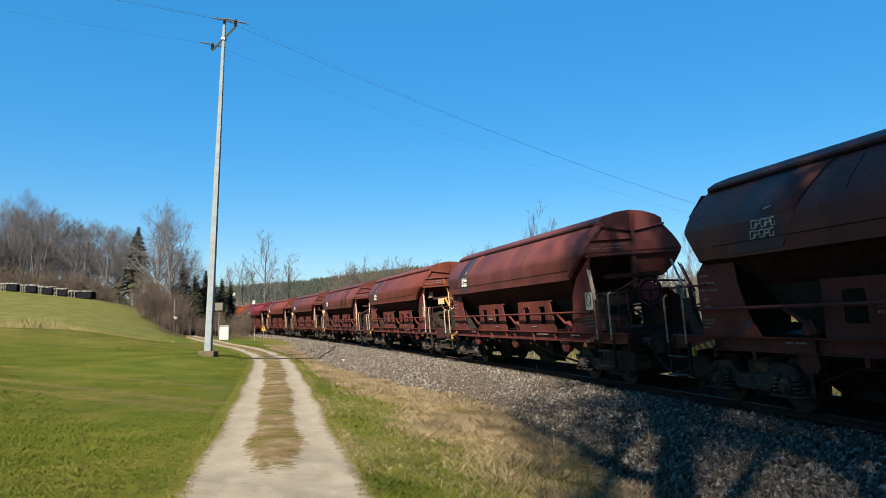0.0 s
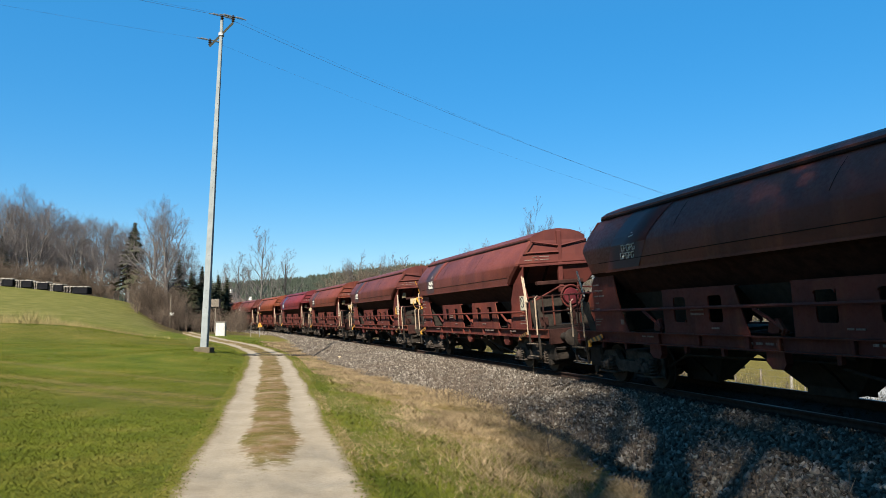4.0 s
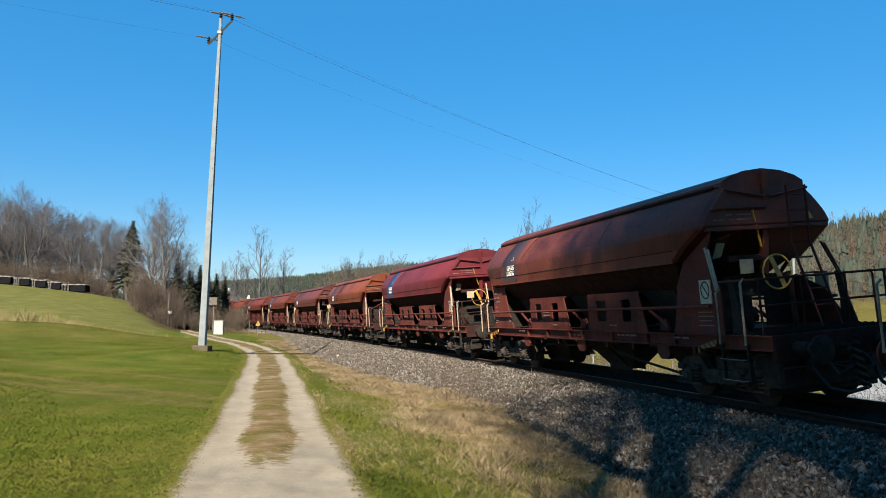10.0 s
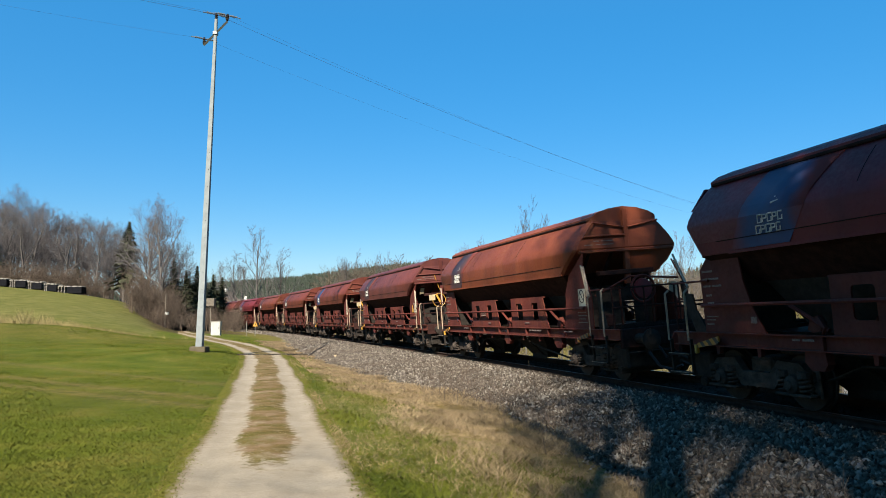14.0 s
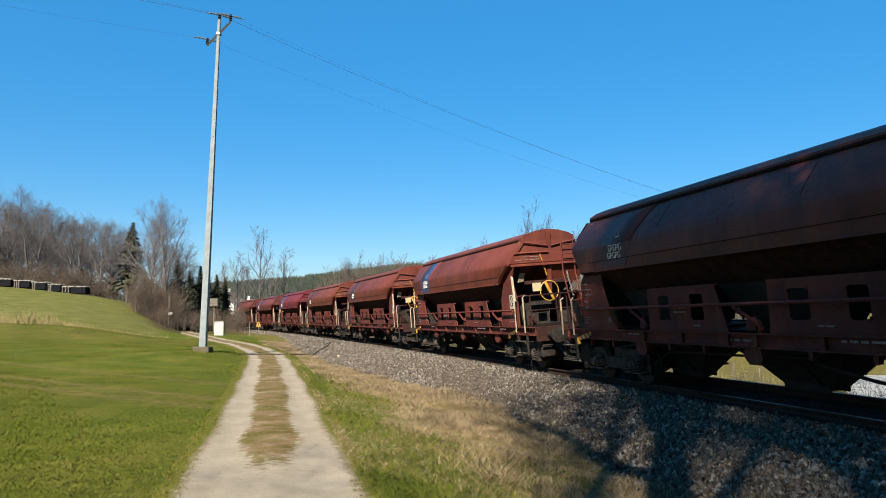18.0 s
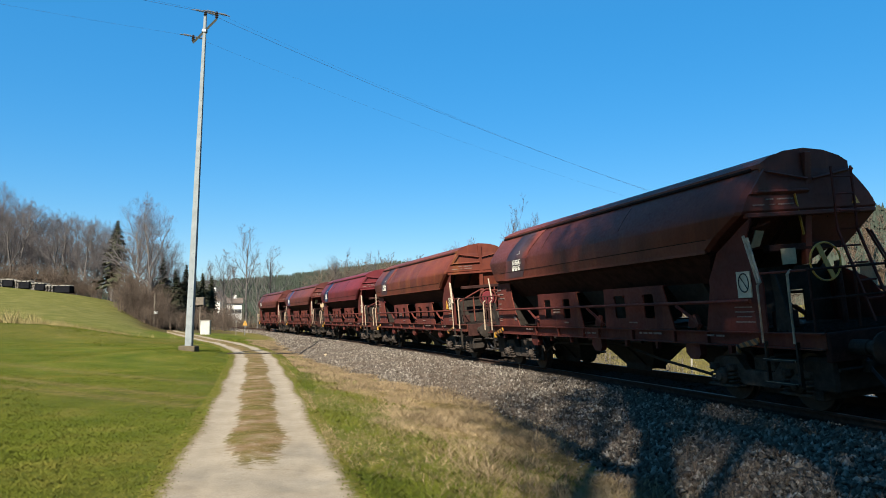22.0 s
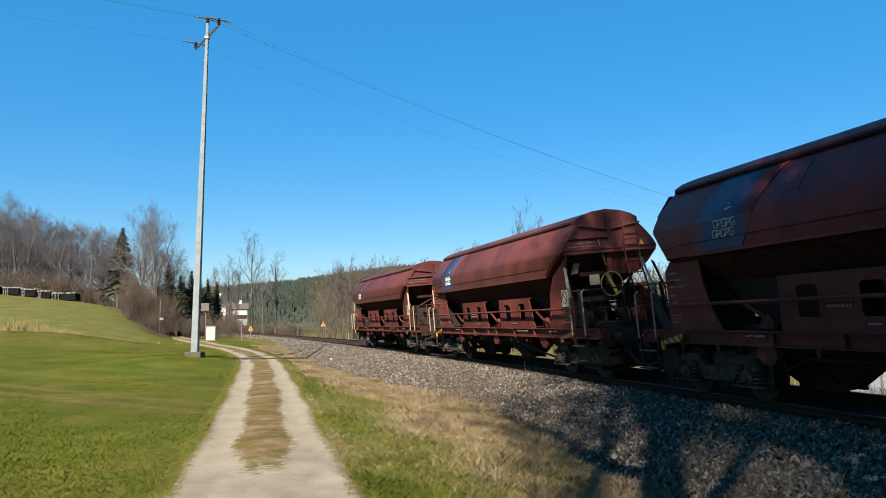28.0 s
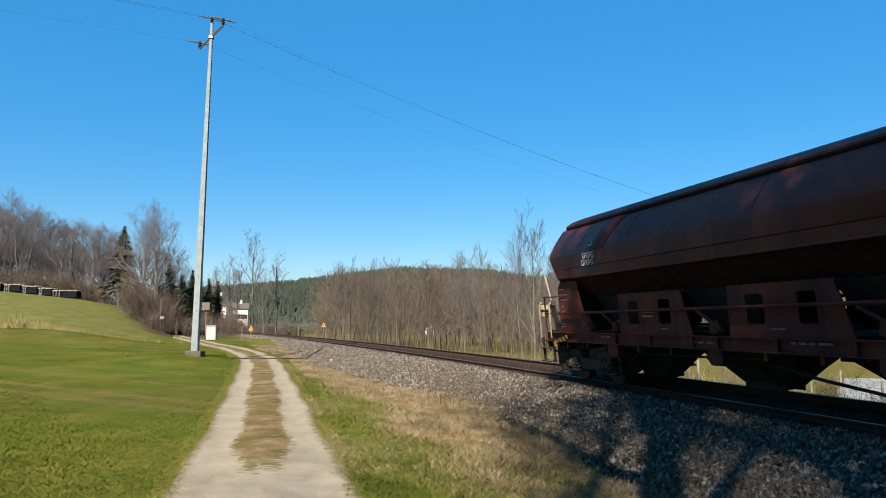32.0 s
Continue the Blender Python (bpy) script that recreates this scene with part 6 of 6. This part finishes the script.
plant(FINE, [(-0.284 * k + 0.959 * off, -0.959 * k - 0.284 * off, h, i) for i, (k, off, h) in enumerate(((8, -0.9, 20), (20, 0.4, 29), (21, 2.4, 30), (20.5, 4.4, 30), (22, 6.4, 31), (24, 3.4, 32)))], "tall trees shading the line", 0.0)
HIGH = [(tree_thing("shade_tree", bare_tree(71, 24, 0.20, (8, 5, 4, 2), 0.62, 0.66, 0.2, 0.014, (0.27, 0.50, 0.48, 0.5), 0.008), "tall slender leafless tree with a high crown"), 24.0)]
plant(HIGH, [(-0.284 * 13 - 0.959 * 0.9, -0.959 * 13 + 0.284 * 0.9, 33, 0)], "tall trees shading the line", 0.0)
# unseen spruces, added behind the onlooker to cut the sky's fill light
DARK = [(tree_thing("spruce", spruce(61, 33, 5.0, 0.10, 44), "unseen tall dark spruce, added to block sky light", (M_BARK, M_NEEDLE)), 33.0)]
spots = []
for k, off, h in ((20, 15, 33), (22, 8, 24), (20, 2, 17.5), (22, -5, 18), (24, -11, 19), (20, -17, 16), (18, -23, 15), (26, -2, 21), (12, 19, 26)):
    spots.append((-0.284 * k + 0.959 * off, -0.959 * k - 0.284 * off, h, 0))
plant(DARK, spots, "tall spruces shading the line")


# ---- power line ----
POLE = Vector((-12.42, 36.0, float(land(np.array([-12.42]), np.array([36.0]))[0])))
POLE_TOP = 2.0 + 0.4365 * 36.0
pole = empty("power_pole", Matrix.Translation(POLE) @ Matrix.Rotation(radians(0.85), 4, "Y"))
tagged(pole, "tall pale concrete power pole on a concrete block in the grass", "power pole")
hp = POLE_TOP - POLE.z
bm = bmesh.new()
ring_loft(bm, [[((1 if i < 2 else -1) * r, (1 if i in (1, 2) else -1) * r, z) for i in range(4)] for z, r in ((0.2, 0.165), (hp * 0.33, 0.135), (hp * 0.66, 0.100), (hp, 0.068))])
bmesh.ops.bevel(bm, geom=[e for e in bm.edges if abs(e.verts[0].co.z - e.verts[1].co.z) > 1], offset=0.022, segments=2, affect="EDGES")
part("shaft", bm, M_POLE, pole)
part("foundation", boxed(-0.40, 0.40, -0.36, 0.36, -0.4, 0.24, bevel=0.03), M_MOSSY, pole, "mossy concrete foundation block")
for i in range(16):
    z = 2.2 + i * (hp - 3.2) / 16
    part("climbing_hole", tubed([(0.03, -0.155 + 0.085 * z / hp, z), (0.03, -0.170 + 0.100 * z / hp, z)], 0.02, 5), M_BLACK, pole)
arm_d = Vector((0.86, -0.50, 0.0)).normalized()
wire_d = Vector((0.86, 0.51, 0.0)).normalized()
bm = bmesh.new()
A, B = arm_d * -0.84 + Vector((0, 0, hp - 1.24)), arm_d * 0.84 + Vector((0, 0, hp - 0.30))
tube(bm, [A, B], 0.075, 4)
part("cross_arm", bm, M_GALV, pole)
part("arm_clamp", boxed(-0.12, 0.12, -0.12, 0.12, hp - 0.86, hp - 0.68, bevel=0.02), M_GALV, pole)
HOLD = [Vector((0, 0, hp + 0.02)), B + Vector((0, 0, 0.10)), A + Vector((0, 0, 0.10))]
for p in HOLD:
    part("post_insulator", turned([(0.05, -0.05), (0.09, 0.0), (0.05, 0.05), (0.10, 0.10), (0.05, 0.15), (0.10, 0.20), (0.05, 0.26), (0.06, 0.30)], p, "z", 12), M_CERAM, pole, "dark ribbed insulator")
    for sgn in (-1, 1):
        bm = bmesh.new()
        q = p + Vector((0, 0, 0.24))
        tube(bm, [q + wire_d * (0.08 * sgn), q + wire_d * (0.36 * sgn), q + wire_d * (0.68 * sgn) - Vector((0, 0, 0.03))], 0.026, 6)
        for j in range(5):
            c = q + wire_d * (0.16 + 0.075 * j) * sgn
            tube(bm, [c - wire_d * 0.022, c + wire_d * 0.022], 0.055, 8)
        part("line_insulator", bm, M_GALV, pole, "grey line insulator")
far_pole = empty("far_power_pole", stand(29.65, 61.5))
tagged(far_pole, "slim pale concrete power pole beyond the railway", "power pole")
fb = far_pole.matrix_world.translation
fh = 2 + 0.125 * 61.5 - fb.z
part("shaft", tubed([(0, 0, -0.3), (0, 0, fh)], 0.14, 8, 0.09), M_POLE, far_pole)
part("cross_arm", tubed([arm_d * -1.1 + Vector((0, 0, fh - 0.35)), arm_d * 1.1 + Vector((0, 0, fh - 0.35))], 0.05, 4), M_GALV, far_pole)
for i, p in enumerate(HOLD):
    a = pole.matrix_world @ (p + Vector((0, 0, 0.24)))
    e = fb + Vector((0, 0, fh + (0.15 if i == 0 else -0.2))) + arm_d * (0, 0.4, -1.0)[i]
    back = a - (e - a) * 1.02 + Vector((0, 0, -6.0))
    for nm, end, sag in (("power_line", e, 0.9), ("power_line", back, 1.0)):
        pts = [a.lerp(end, k / 24) - Vector((0, 0, sag * 4 * (k / 24) * (1 - k / 24))) for k in range(25)]
        tagged(part(nm, tubed(pts, (0.0075, 0.0035, 0.0035)[i], 4), M_WIRE), "thin dark overhead power line conductor", "power line", "power line conductors")

# ---- cabinet, signs and posts ----
cab = empty("trackside_cabinet", stand(-23.55, 73.0, 0.12))
tagged(cab, "white trackside cabinet with a flat lid on the grass", "cabinet")
part("housing", boxed(-0.46, 0.46, -0.35, 0.35, 0.0, 1.40, bevel=0.02), M_CABINET, cab)
part("lid", boxed(-0.52, 0.52, -0.41, 0.41, 1.40, 1.50, bevel=0.02), M_CONC, cab)
part("plinth", boxed(-0.50, 0.50, -0.38, 0.38, -0.1, 0.06, bevel=0.01), M_CONC, cab)
part("door", boxed(-0.40, 0.40, -0.372, -0.345, 0.12, 1.34, bevel=0.008), M_CABINET, cab)
part("door_handle", boxed(0.28, 0.31, -0.40, -0.37, 0.68, 0.86), M_GALV, cab)


def warning_sign(x, y, height, size):
    s = empty("warning_sign", stand(x, y, 0.2))
    tagged(s, "yellow triangular railway warning sign on a grey post", "sign", "railway signs")
    part("post", tubed([(0, 0, -0.2), (0, 0, height - size * 0.3)], 0.035, 8), M_GALV, s)
    pl = part("sign_plate", prism([(-size / 2, 0), (size / 2, 0), (0.03, size * 0.95), (-0.03, size * 0.95)], 0.02, lambda a, b, c: (a, -0.06 + c, height - size + b)), M_YELLOW, s)
    part("symbol", boxed(-size * 0.06, size * 0.06, -0.068, -0.058, height - size * 0.85, height - size * 0.35), M_BLACK, pl)
    part("foot_plate", boxed(-size * 0.5, size * 0.5, -0.06, -0.04, height - size * 1.12, height - size * 1.02), M_YELLOW, s)
    return s


warning_sign(-19.45, 72.6, 1.55, 0.46)
warning_sign(-17.5, 105.0, 3.8, 0.66)
for x, y, h, r in ((-20.6, 73.5, 1.5, 0.028), (-21.0, 104, 2.7, 0.05), (-15.2, 116, 2.2, 0.06), (17.6, 37.5, 2.0, 0.08), (19.6, 38.4, 1.3, 0.05), (20.4, 37.0, 1.2, 0.05), (14.4, 40.6, 1.6, 0.06), (9.0, 45, 1.5, 0.06), (11.6, 43, 1.5, 0.06)):
    p = empty("marker_post", stand(x, y))
    tagged(p, "pale upright marker post beside the line", "post", "marker posts")
    part("shaft", tubed([(0, 0, -0.3), (0, 0, h)], r, 8), M_CONC, p)
    part("cap", turned([(r * 1.25, 0), (r * 1.25, 0.05), (r * 0.4, 0.10)], (0, 0, h - 0.02), "z", 8), M_GALV, p)
km = empty("kilometre_marker", stand(-5.65, 36.4))
tagged(km, "small marker stub with a cream cap in the grass", "marker")
part("stub", tubed([(0, 0, -0.1), (0, 0, 0.22)], 0.045, 8), M_CONC, km)
part("cap", turned([(0.07, 0.0), (0.07, 0.07), (0.04, 0.10)], (0, 0, 0.2), "z", 10), M_CREAM, km)
lamp = empty("signal_post", stand(-36.9, 93.5))
tagged(lamp, "slim dark post with a small white box at the wood's edge", "post")
part("shaft", tubed([(0, 0, -0.3), (0, 0, 4.4)], 0.07, 8), M_OLDWOOD, lamp)
part("white_box", boxed(-0.02, 0.42, -0.14, 0.14, 1.75, 2.1, bevel=0.02), M_WHITE, lamp)
nest = empty("nest_box_pole", stand(-29.8, 90.0))
tagged(nest, "grey box on a post by the trees", "box")
part("shaft", tubed([(0, 0, -0.3), (0, 0, 3.6)], 0.06, 8), M_OLDWOOD, nest)
part("box_body", boxed(-0.5, 0.5, -0.3, 0.3, 3.3, 4.3, bevel=0.03), M_OLDWOOD, nest)

# a thin dark strip that runs up the ballast, and another across the track
duct = part("cable_duct", tubed([beside(s, d, float(ballast_z(np.array([d]), np.array([s]))[0]) + 0.10) for s, d in ((19.0, -5.7), (22, -4.9), (26, -3.7), (30, -2.6), (33, -1.9), (35, -1.5))], 0.05, 6), M_DIRT_SHADE)
tagged(duct, "thin dark strip running up the ballast", "duct")
drain = part("drain", tubed([(-11.3, 38.7, float(path_z(38.7)) + 0.02), (-9.4, 39.0, float(path_z(39)) + 0.035), (-7.6, 39.4, float(path_z(39.4)) + 0.02)], 0.06, 6), M_DIRT_SHADE)
tagged(drain, "thin dark strip across the gravel track", "drain")

# ---- wood stacks under black film ----
for i, (a0, a1) in enumerate(((-0.640, -0.617), (-0.612, -0.590), (-0.589, -0.567), (-0.566, -0.546), (-0.544, -0.511))):
    yy = 113.0 + 0.5 * i
    xa, xb = a0 * yy, a1 * yy
    st = empty("wood_stack", stand((xa + xb) / 2, yy, 0.06))
    tagged(st, "stack of cut firewood under black film on the meadow", "wood stack", "wood stacks on the meadow")
    w = (xb - xa) / 2
    bm = boxed(-w * 0.25, w, -0.9, 0.9, 0.0, 1.16, bevel=0.10)
    part("film", bm, M_FOIL, st, "black plastic film")
    rndw = random.Random(i)
    for r in range(5):
        for c in range(3):
            part("log", turned([(0.10, -0.88), (0.115, -0.6), (0.10, 0.88)], (-w + 0.14 + c * w * 0.25, rndw.uniform(-0.08, 0.08), 0.13 + r * 0.225), "y", 7), M_LOG, st)
    for a, b in ((-1.0, -0.55), (-0.42, 0.05), (0.2, 0.62), (0.75, 1.0)):
        zt = 1.15 + rndw.uniform(0, 0.08)
        part("cover_sheet", prism([(w * a, zt - 0.10), (w * b, zt - 0.08), (w * b + 0.03, zt), (w * (a + b) / 2, zt + rndw.uniform(0.06, 0.14)), (w * a - 0.04, zt + 0.02)], rndw.uniform(1.3, 1.9), lambda p, q, c: (p, c - 0.97, q)), M_CONC, st, "pale weighted board on top")

# ---- houses in the distance ----
def house(x, y, w, d, h, roof_h, spin, label, base=None):
    m = stand(x, y, spin)
    if base is not None:
        m.translation.z = base
    ho = empty("house", m)
    tagged(ho, label, "house", "distant houses")
    part("wall", boxed(-w / 2, w / 2, -d / 2, d / 2, -2, h), M_PLASTER, ho)
    bm = prism([(-d / 2 - 0.5, h - 0.2), (d / 2 + 0.5, h - 0.2), (0, h + roof_h)], w + 0.8, lambda a, b, c: (c - w / 2 - 0.4, a, b))
    ro = part("roof", bm, M_TILE, ho)
    part("chimney", boxed(-0.4, 0.4, -0.4, 0.4, h + roof_h * 0.5, h + roof_h + 0.9), M_PLASTER, ro)
    for f in range(max(1, int(h // 2.8))):
        for k in range(4):
            xx = -w / 2 + w * (k + 0.5) / 4
            win = part("window", boxed(xx - 0.5, xx + 0.5, -d / 2 - 0.06, -d / 2 - 0.01, 0.9 + f * 2.8, 2.2 + f * 2.8), M_GLASS, ho)
            part("frame", boxed(xx - 0.6, xx + 0.6, -d / 2 - 0.04, -d / 2 - 0.005, 0.8 + f * 2.8, 2.3 + f * 2.8), M_WHITE, win)
        for k in range(3):
            yy = -d / 2 + d * (k + 0.5) / 3
            win = part("window", boxed(w / 2 + 0.01, w / 2 + 0.06, yy - 0.5, yy + 0.5, 0.9 + f * 2.8, 2.2 + f * 2.8), M_GLASS, ho)
    return ho


house(-69.6, 224, 6.0, 7, 4.6, 3.2, 1.35, "white house with a steep dark roof behind trees", 3.0)
house(-62.8, 222, 4.2, 6, 4.2, 1.6, 0.25, "white house with a low dark roof behind trees", 2.6)
house(-3.3, 172, 1.5, 2, 1.1, 0.7, 0.5, "small white hut beyond the woods", 1.3)

# ---- paved yard beyond the line ----
lx, ly = np.meshgrid(np.linspace(0, 1, 9), np.linspace(0, 1, 9))
YX, YY = 14.6 + lx * 18 + ly * 13.0, 27.5 + ly * 22 - lx * 2
YZ = land(YX, YY) + 0.06
ii = np.arange(81).reshape(9, 9)
q = np.stack([ii[:-1, :-1], ii[:-1, 1:], ii[1:, 1:], ii[1:, :-1]], -1).reshape(-1, 4)
tagged(new("pavement", mesh_np("pavement", np.stack([YX, YY, YZ], -1).reshape(-1, 3), q, M_ROADC)), "pale grey paved yard beyond the railway", "yard", kind="structure")


# ---- grass and weeds ----
rng = np.random.default_rng(12)


def blades(x, y, h, w, lean, base=None):
    """One thin bent triangle a blade."""
    n = len(x)
    z = land(x, y) - 0.01 + 0.045 * (abs(x - path_x(y)) < 1.32) if base is None else base
    a = rng.uniform(0, math.tau, n)
    cx, cy = np.cos(a) * w / 2, np.sin(a) * w / 2
    b = rng.uniform(0, math.tau, n)
    lx, ly = np.cos(b) * lean * h, np.sin(b) * lean * h
    v = np.stack([np.stack([x - cx, y - cy, z], -1), np.stack([x + cx, y + cy, z], -1), np.stack([x + lx, y + ly, z + h], -1)], 1)
    return v.reshape(-1, 3), np.arange(3 * n).reshape(-1, 3)


def patchy(x, y, scale):
    return np.sin(x / scale + 1.3) * np.sin(y / scale * 0.8 + 0.4) + 0.6 * np.sin(x / scale * 2.7 + y / scale * 1.9)


def fan(n, y0, y1, a0, a1, power=1.0):
    """Random ground points within a fan of directions, denser near."""
    y = y0 * (y1 / y0) ** (rng.random(n) ** power)
    return rng.uniform(a0, a1, n) * y, y


chunks = []
x, y = fan(190000, 6.0, 60.0, -0.72, -0.16)
ok = (x < path_x(y) - 1.10 + rng.normal(0, 0.09, len(x)))
x, y = x[ok], y[ok]
mark = np.zeros(len(x))
for ax_, ay_ in ((-12.7, 22.0), (-12.2, 20.3), (-14.5, 26.5)):
    mark = np.maximum(mark, np.exp(-(((x - ax_) * -0.487 - (y - ay_) * 0.874) / 0.32) ** 2))
ok = rng.random(len(x)) > 0.88 * mark
x, y = x[ok], y[ok]
grow = 0.024 * (1 + 0.35 * patchy(x, y, 2.2)) * rng.uniform(0.5, 1.4, len(x)) * (1 + y / 60)
grow *= np.where(path_x(y) - x < 1.35, 0.45, 1.0)
chunks.append(blades(x, y, np.maximum(grow, 0.008), 0.009 + 0.0011 * y, 1.4))
x, y = fan(70000, 6.0, 60.0, -0.30, 0.2)
d, s = off_line(x, y)
ok = (x > path_x(y) + 1.10 + rng.normal(0, 0.09, len(x))) & (d < -5.6 + rng.normal(0, 0.5, len(x)))
x, y = x[ok], y[ok]
grow = 0.036 * (1 + 0.45 * patchy(x, y, 1.1)) * rng.uniform(0.5, 1.5, len(x)) * (1 + y / 60) * np.where(x - path_x(y) < 1.35, 0.5, 1.0)
chunks.append(blades(x, y, np.maximum(grow, 0.01), 0.008 + 0.0011 * y, 1.2))
v, f = gather(chunks)
tagged(new("grass", mesh_np("grass", v, f, M_BLADE)), "short green spring grass beside the track", "grass", kind="stuff")

chunks = []
n = 120000
s = rng.uniform(-15, 42, n)
d = -toe(s) - 0.1 + rng.normal(0, 0.25, n) - (2.6 + 0.5 * np.sin(s * 0.8)) * rng.random(n) ** 1.3 * np.interp(s, [-15, 12, 42], [1.0, 0.8, 0.35])
p = beside(s, d, 0.0)
x, y = p[:, 0], p[:, 1]
ok = x > path_x(y) + 1.6
x, y, d, s = x[ok], y[ok], d[ok], s[ok]
h = (0.065 + 0.045 * np.clip(patchy(x, y, 0.6), -1, 1)) * rng.uniform(0.5, 1.7, len(x)) * np.interp(s, [-15, 10, 42], [1.25, 0.9, 0.8])
chunks.append(blades(x, y, np.maximum(h, 0.02), 0.0055 + 0.0006 * y, 1.3))
# thinner straw in the green verge and at the lawn's edge
x, y = fan(80000, 6.0, 45.0, -0.26, 0.12)
d, s = off_line(x, y)
ok = (x > path_x(y) + 1.1) & (d < -5.0) & (patchy(x, y, 1.3) + rng.normal(0, 0.3, len(x)) > -0.1)
x, y = x[ok], y[ok]
chunks.append(blades(x, y, 0.03 * rng.uniform(0.5, 1.8, len(x)), 0.005 + 0.0006 * y, 1.1))
x, y = fan(16000, 6.0, 55.0, -0.70, -0.24)
ok = (x < path_x(y) - 1.2) & (patchy(x, y, 4.0) > 0.1)
x, y = x[ok], y[ok]
chunks.append(blades(x, y, 0.016 * rng.uniform(0.5, 1.6, len(x)), 0.004 + 0.0005 * y, 1.2))
v, f = gather(chunks)
tagged(new("dry_grass", mesh_np("dry_grass", v, f, M_STRAW)), "matted straw-coloured dry grass below the ballast", "dry grass", kind="stuff")

# reeds behind the lawn's crest
n = 5200
a = -0.72 + 0.36 * rng.random(n) ** 1.7
y = rng.uniform(59, 64, n)
x = a * y
h = np.interp(a, [-0.72, -0.56, -0.5, -0.36], [1.6, 1.25, 0.5, 0.35]) * rng.uniform(0.2, 1.05, n) * (0.8 + 0.35 * np.sin(a * 130) * np.sin(a * 57 + 1))
keep = rng.random(n) < np.interp(a, [-0.72, -0.54, -0.50, -0.36], [1, 0.9, 0.22, 0.08])
v, f = blades(x[keep], y[keep], np.maximum(h[keep], 0.1), 0.04, 0.45)
n = 6500
s = rng.uniform(-14, 34, n)
d = rng.uniform(5, 16, n)
p = beside(s, d, 0.0)
keep = (patchy(s, d, 1.4) > -0.1) & ((p[:, 0] < 14.2 + 0.59 * (p[:, 1] - 27.5)) | (p[:, 1] < 26))
p = p[keep]
v, f = gather([(v, f), blades(p[:, 0], p[:, 1], rng.uniform(0.4, 1.0, keep.sum()) * np.where(rng.random(keep.sum()) < 0.3, 2.0, 1.0), 0.03, 0.3)])
tagged(new("reeds", mesh_np("reeds", v, f, M_REED)), "pale dry reeds behind the lawn and the line", "reeds", kind="stuff")

# brown weed stalks and brambles at the foot of the ballast
stalks = []
rw = random.Random(9)
for i in range(300):
    s = -15 + 17 * rw.random() ** 1.5
    d = -float(toe(s)) + rw.gauss(0.2, 0.55)
    p = beside(np.array([s]), d, 0.0)[0]
    z = max(float(ballast_z(np.array([d]), np.array([s]))[0]), float(land(p[0:1], p[1:2])[0]))
    h = rw.uniform(0.25, 0.85) * (0.55 if s < -5 else 1.0)
    a = Vector((p[0], p[1], z - 0.03))
    b = a + Vector((rw.gauss(0, 0.09) * h, rw.gauss(0, 0.09) * h, h * 0.6))
    c = b + Vector((rw.gauss(0, 0.16) * h, rw.gauss(0, 0.16) * h, h * 0.4))
    stalks += [(a, b, 0.006, 0.005), (b, c, 0.005, 0.002)]
    for j in range(3):
        e = a.lerp(b, rw.uniform(0.4, 1.0))
        stalks.append((e, e + Vector((rw.gauss(0, 0.3) * h, rw.gauss(0, 0.3) * h, rw.uniform(0.1, 0.35) * h)), 0.004, 0.002))
v, f = seg_mesh(stalks, 3)
tagged(new("weed_stalks", mesh_np("weed_stalks", v, f, M_BUSH)), "brown dead weed stalks at the foot of the ballast", "weeds", kind="stuff")

# trampled tufts on the middle of the track
n = 9000
y = 6.5 * (45 / 6.5) ** rng.random(n)
x = path_x(y) + rng.normal(0, 0.20, n)
ok = (patchy(x, y, 0.35) > -0.4) & (abs(x - path_x(y)) < 0.40) & (y > 9 + rng.random(n) * 2)
v, f = blades(x[ok], y[ok], 0.03 * rng.uniform(0.4, 1.5, ok.sum()), 0.008 + 0.0009 * y[ok], 1.0, path_z(y[ok]) + 0.015)
tagged(new("trampled_grass", mesh_np("trampled_grass", v, f, M_STRAW)), "flattened brown grass on the middle of the track", "grass", kind="stuff")

# brushwood and a wire fence beyond the line
brush = []
for i in range(150):
    s, d = rng.uniform(-14, 32), rng.uniform(6, 15)
    p = beside(np.array([s]), d, 0.0)[0]
    if p[0] > 14.2 + 0.59 * (p[1] - 27.5) and p[1] > 26:
        continue
    brush.append((p[0], p[1], float(land(p[0:1], p[1:2])[0]), rng.uniform(0.8, 2.0)))
v, f = thicket(brush, 36, 2, 0.012, 0.8)
tagged(new("brushwood", mesh_np("brushwood", v, f, M_WOODS)), "pale dry brushwood beyond the railway", "brushwood", kind="stuff")
fence = empty("fence")
tagged(fence, "low wire fence on grey wooden posts beyond the railway", "fence")
run = []
for s in np.arange(-16, 34, 2.5):
    p = beside(np.array([s]), 17.0 + 0.3 * math.sin(s), 0.0)[0]
    z = float(land(p[0:1], p[1:2])[0])
    run.append(Vector((p[0], p[1], z)))
    part("post", tubed([(p[0], p[1], z - 0.2), (p[0] + 0.03, p[1], z + 1.15)], 0.05, 6), M_OLDWOOD, fence)
for h in (0.45, 0.8, 1.1):
    part("fence_wire", tubed([p + Vector((0, 0, h)) for p in run], 0.006, 3), M_GALV, fence)


motions()
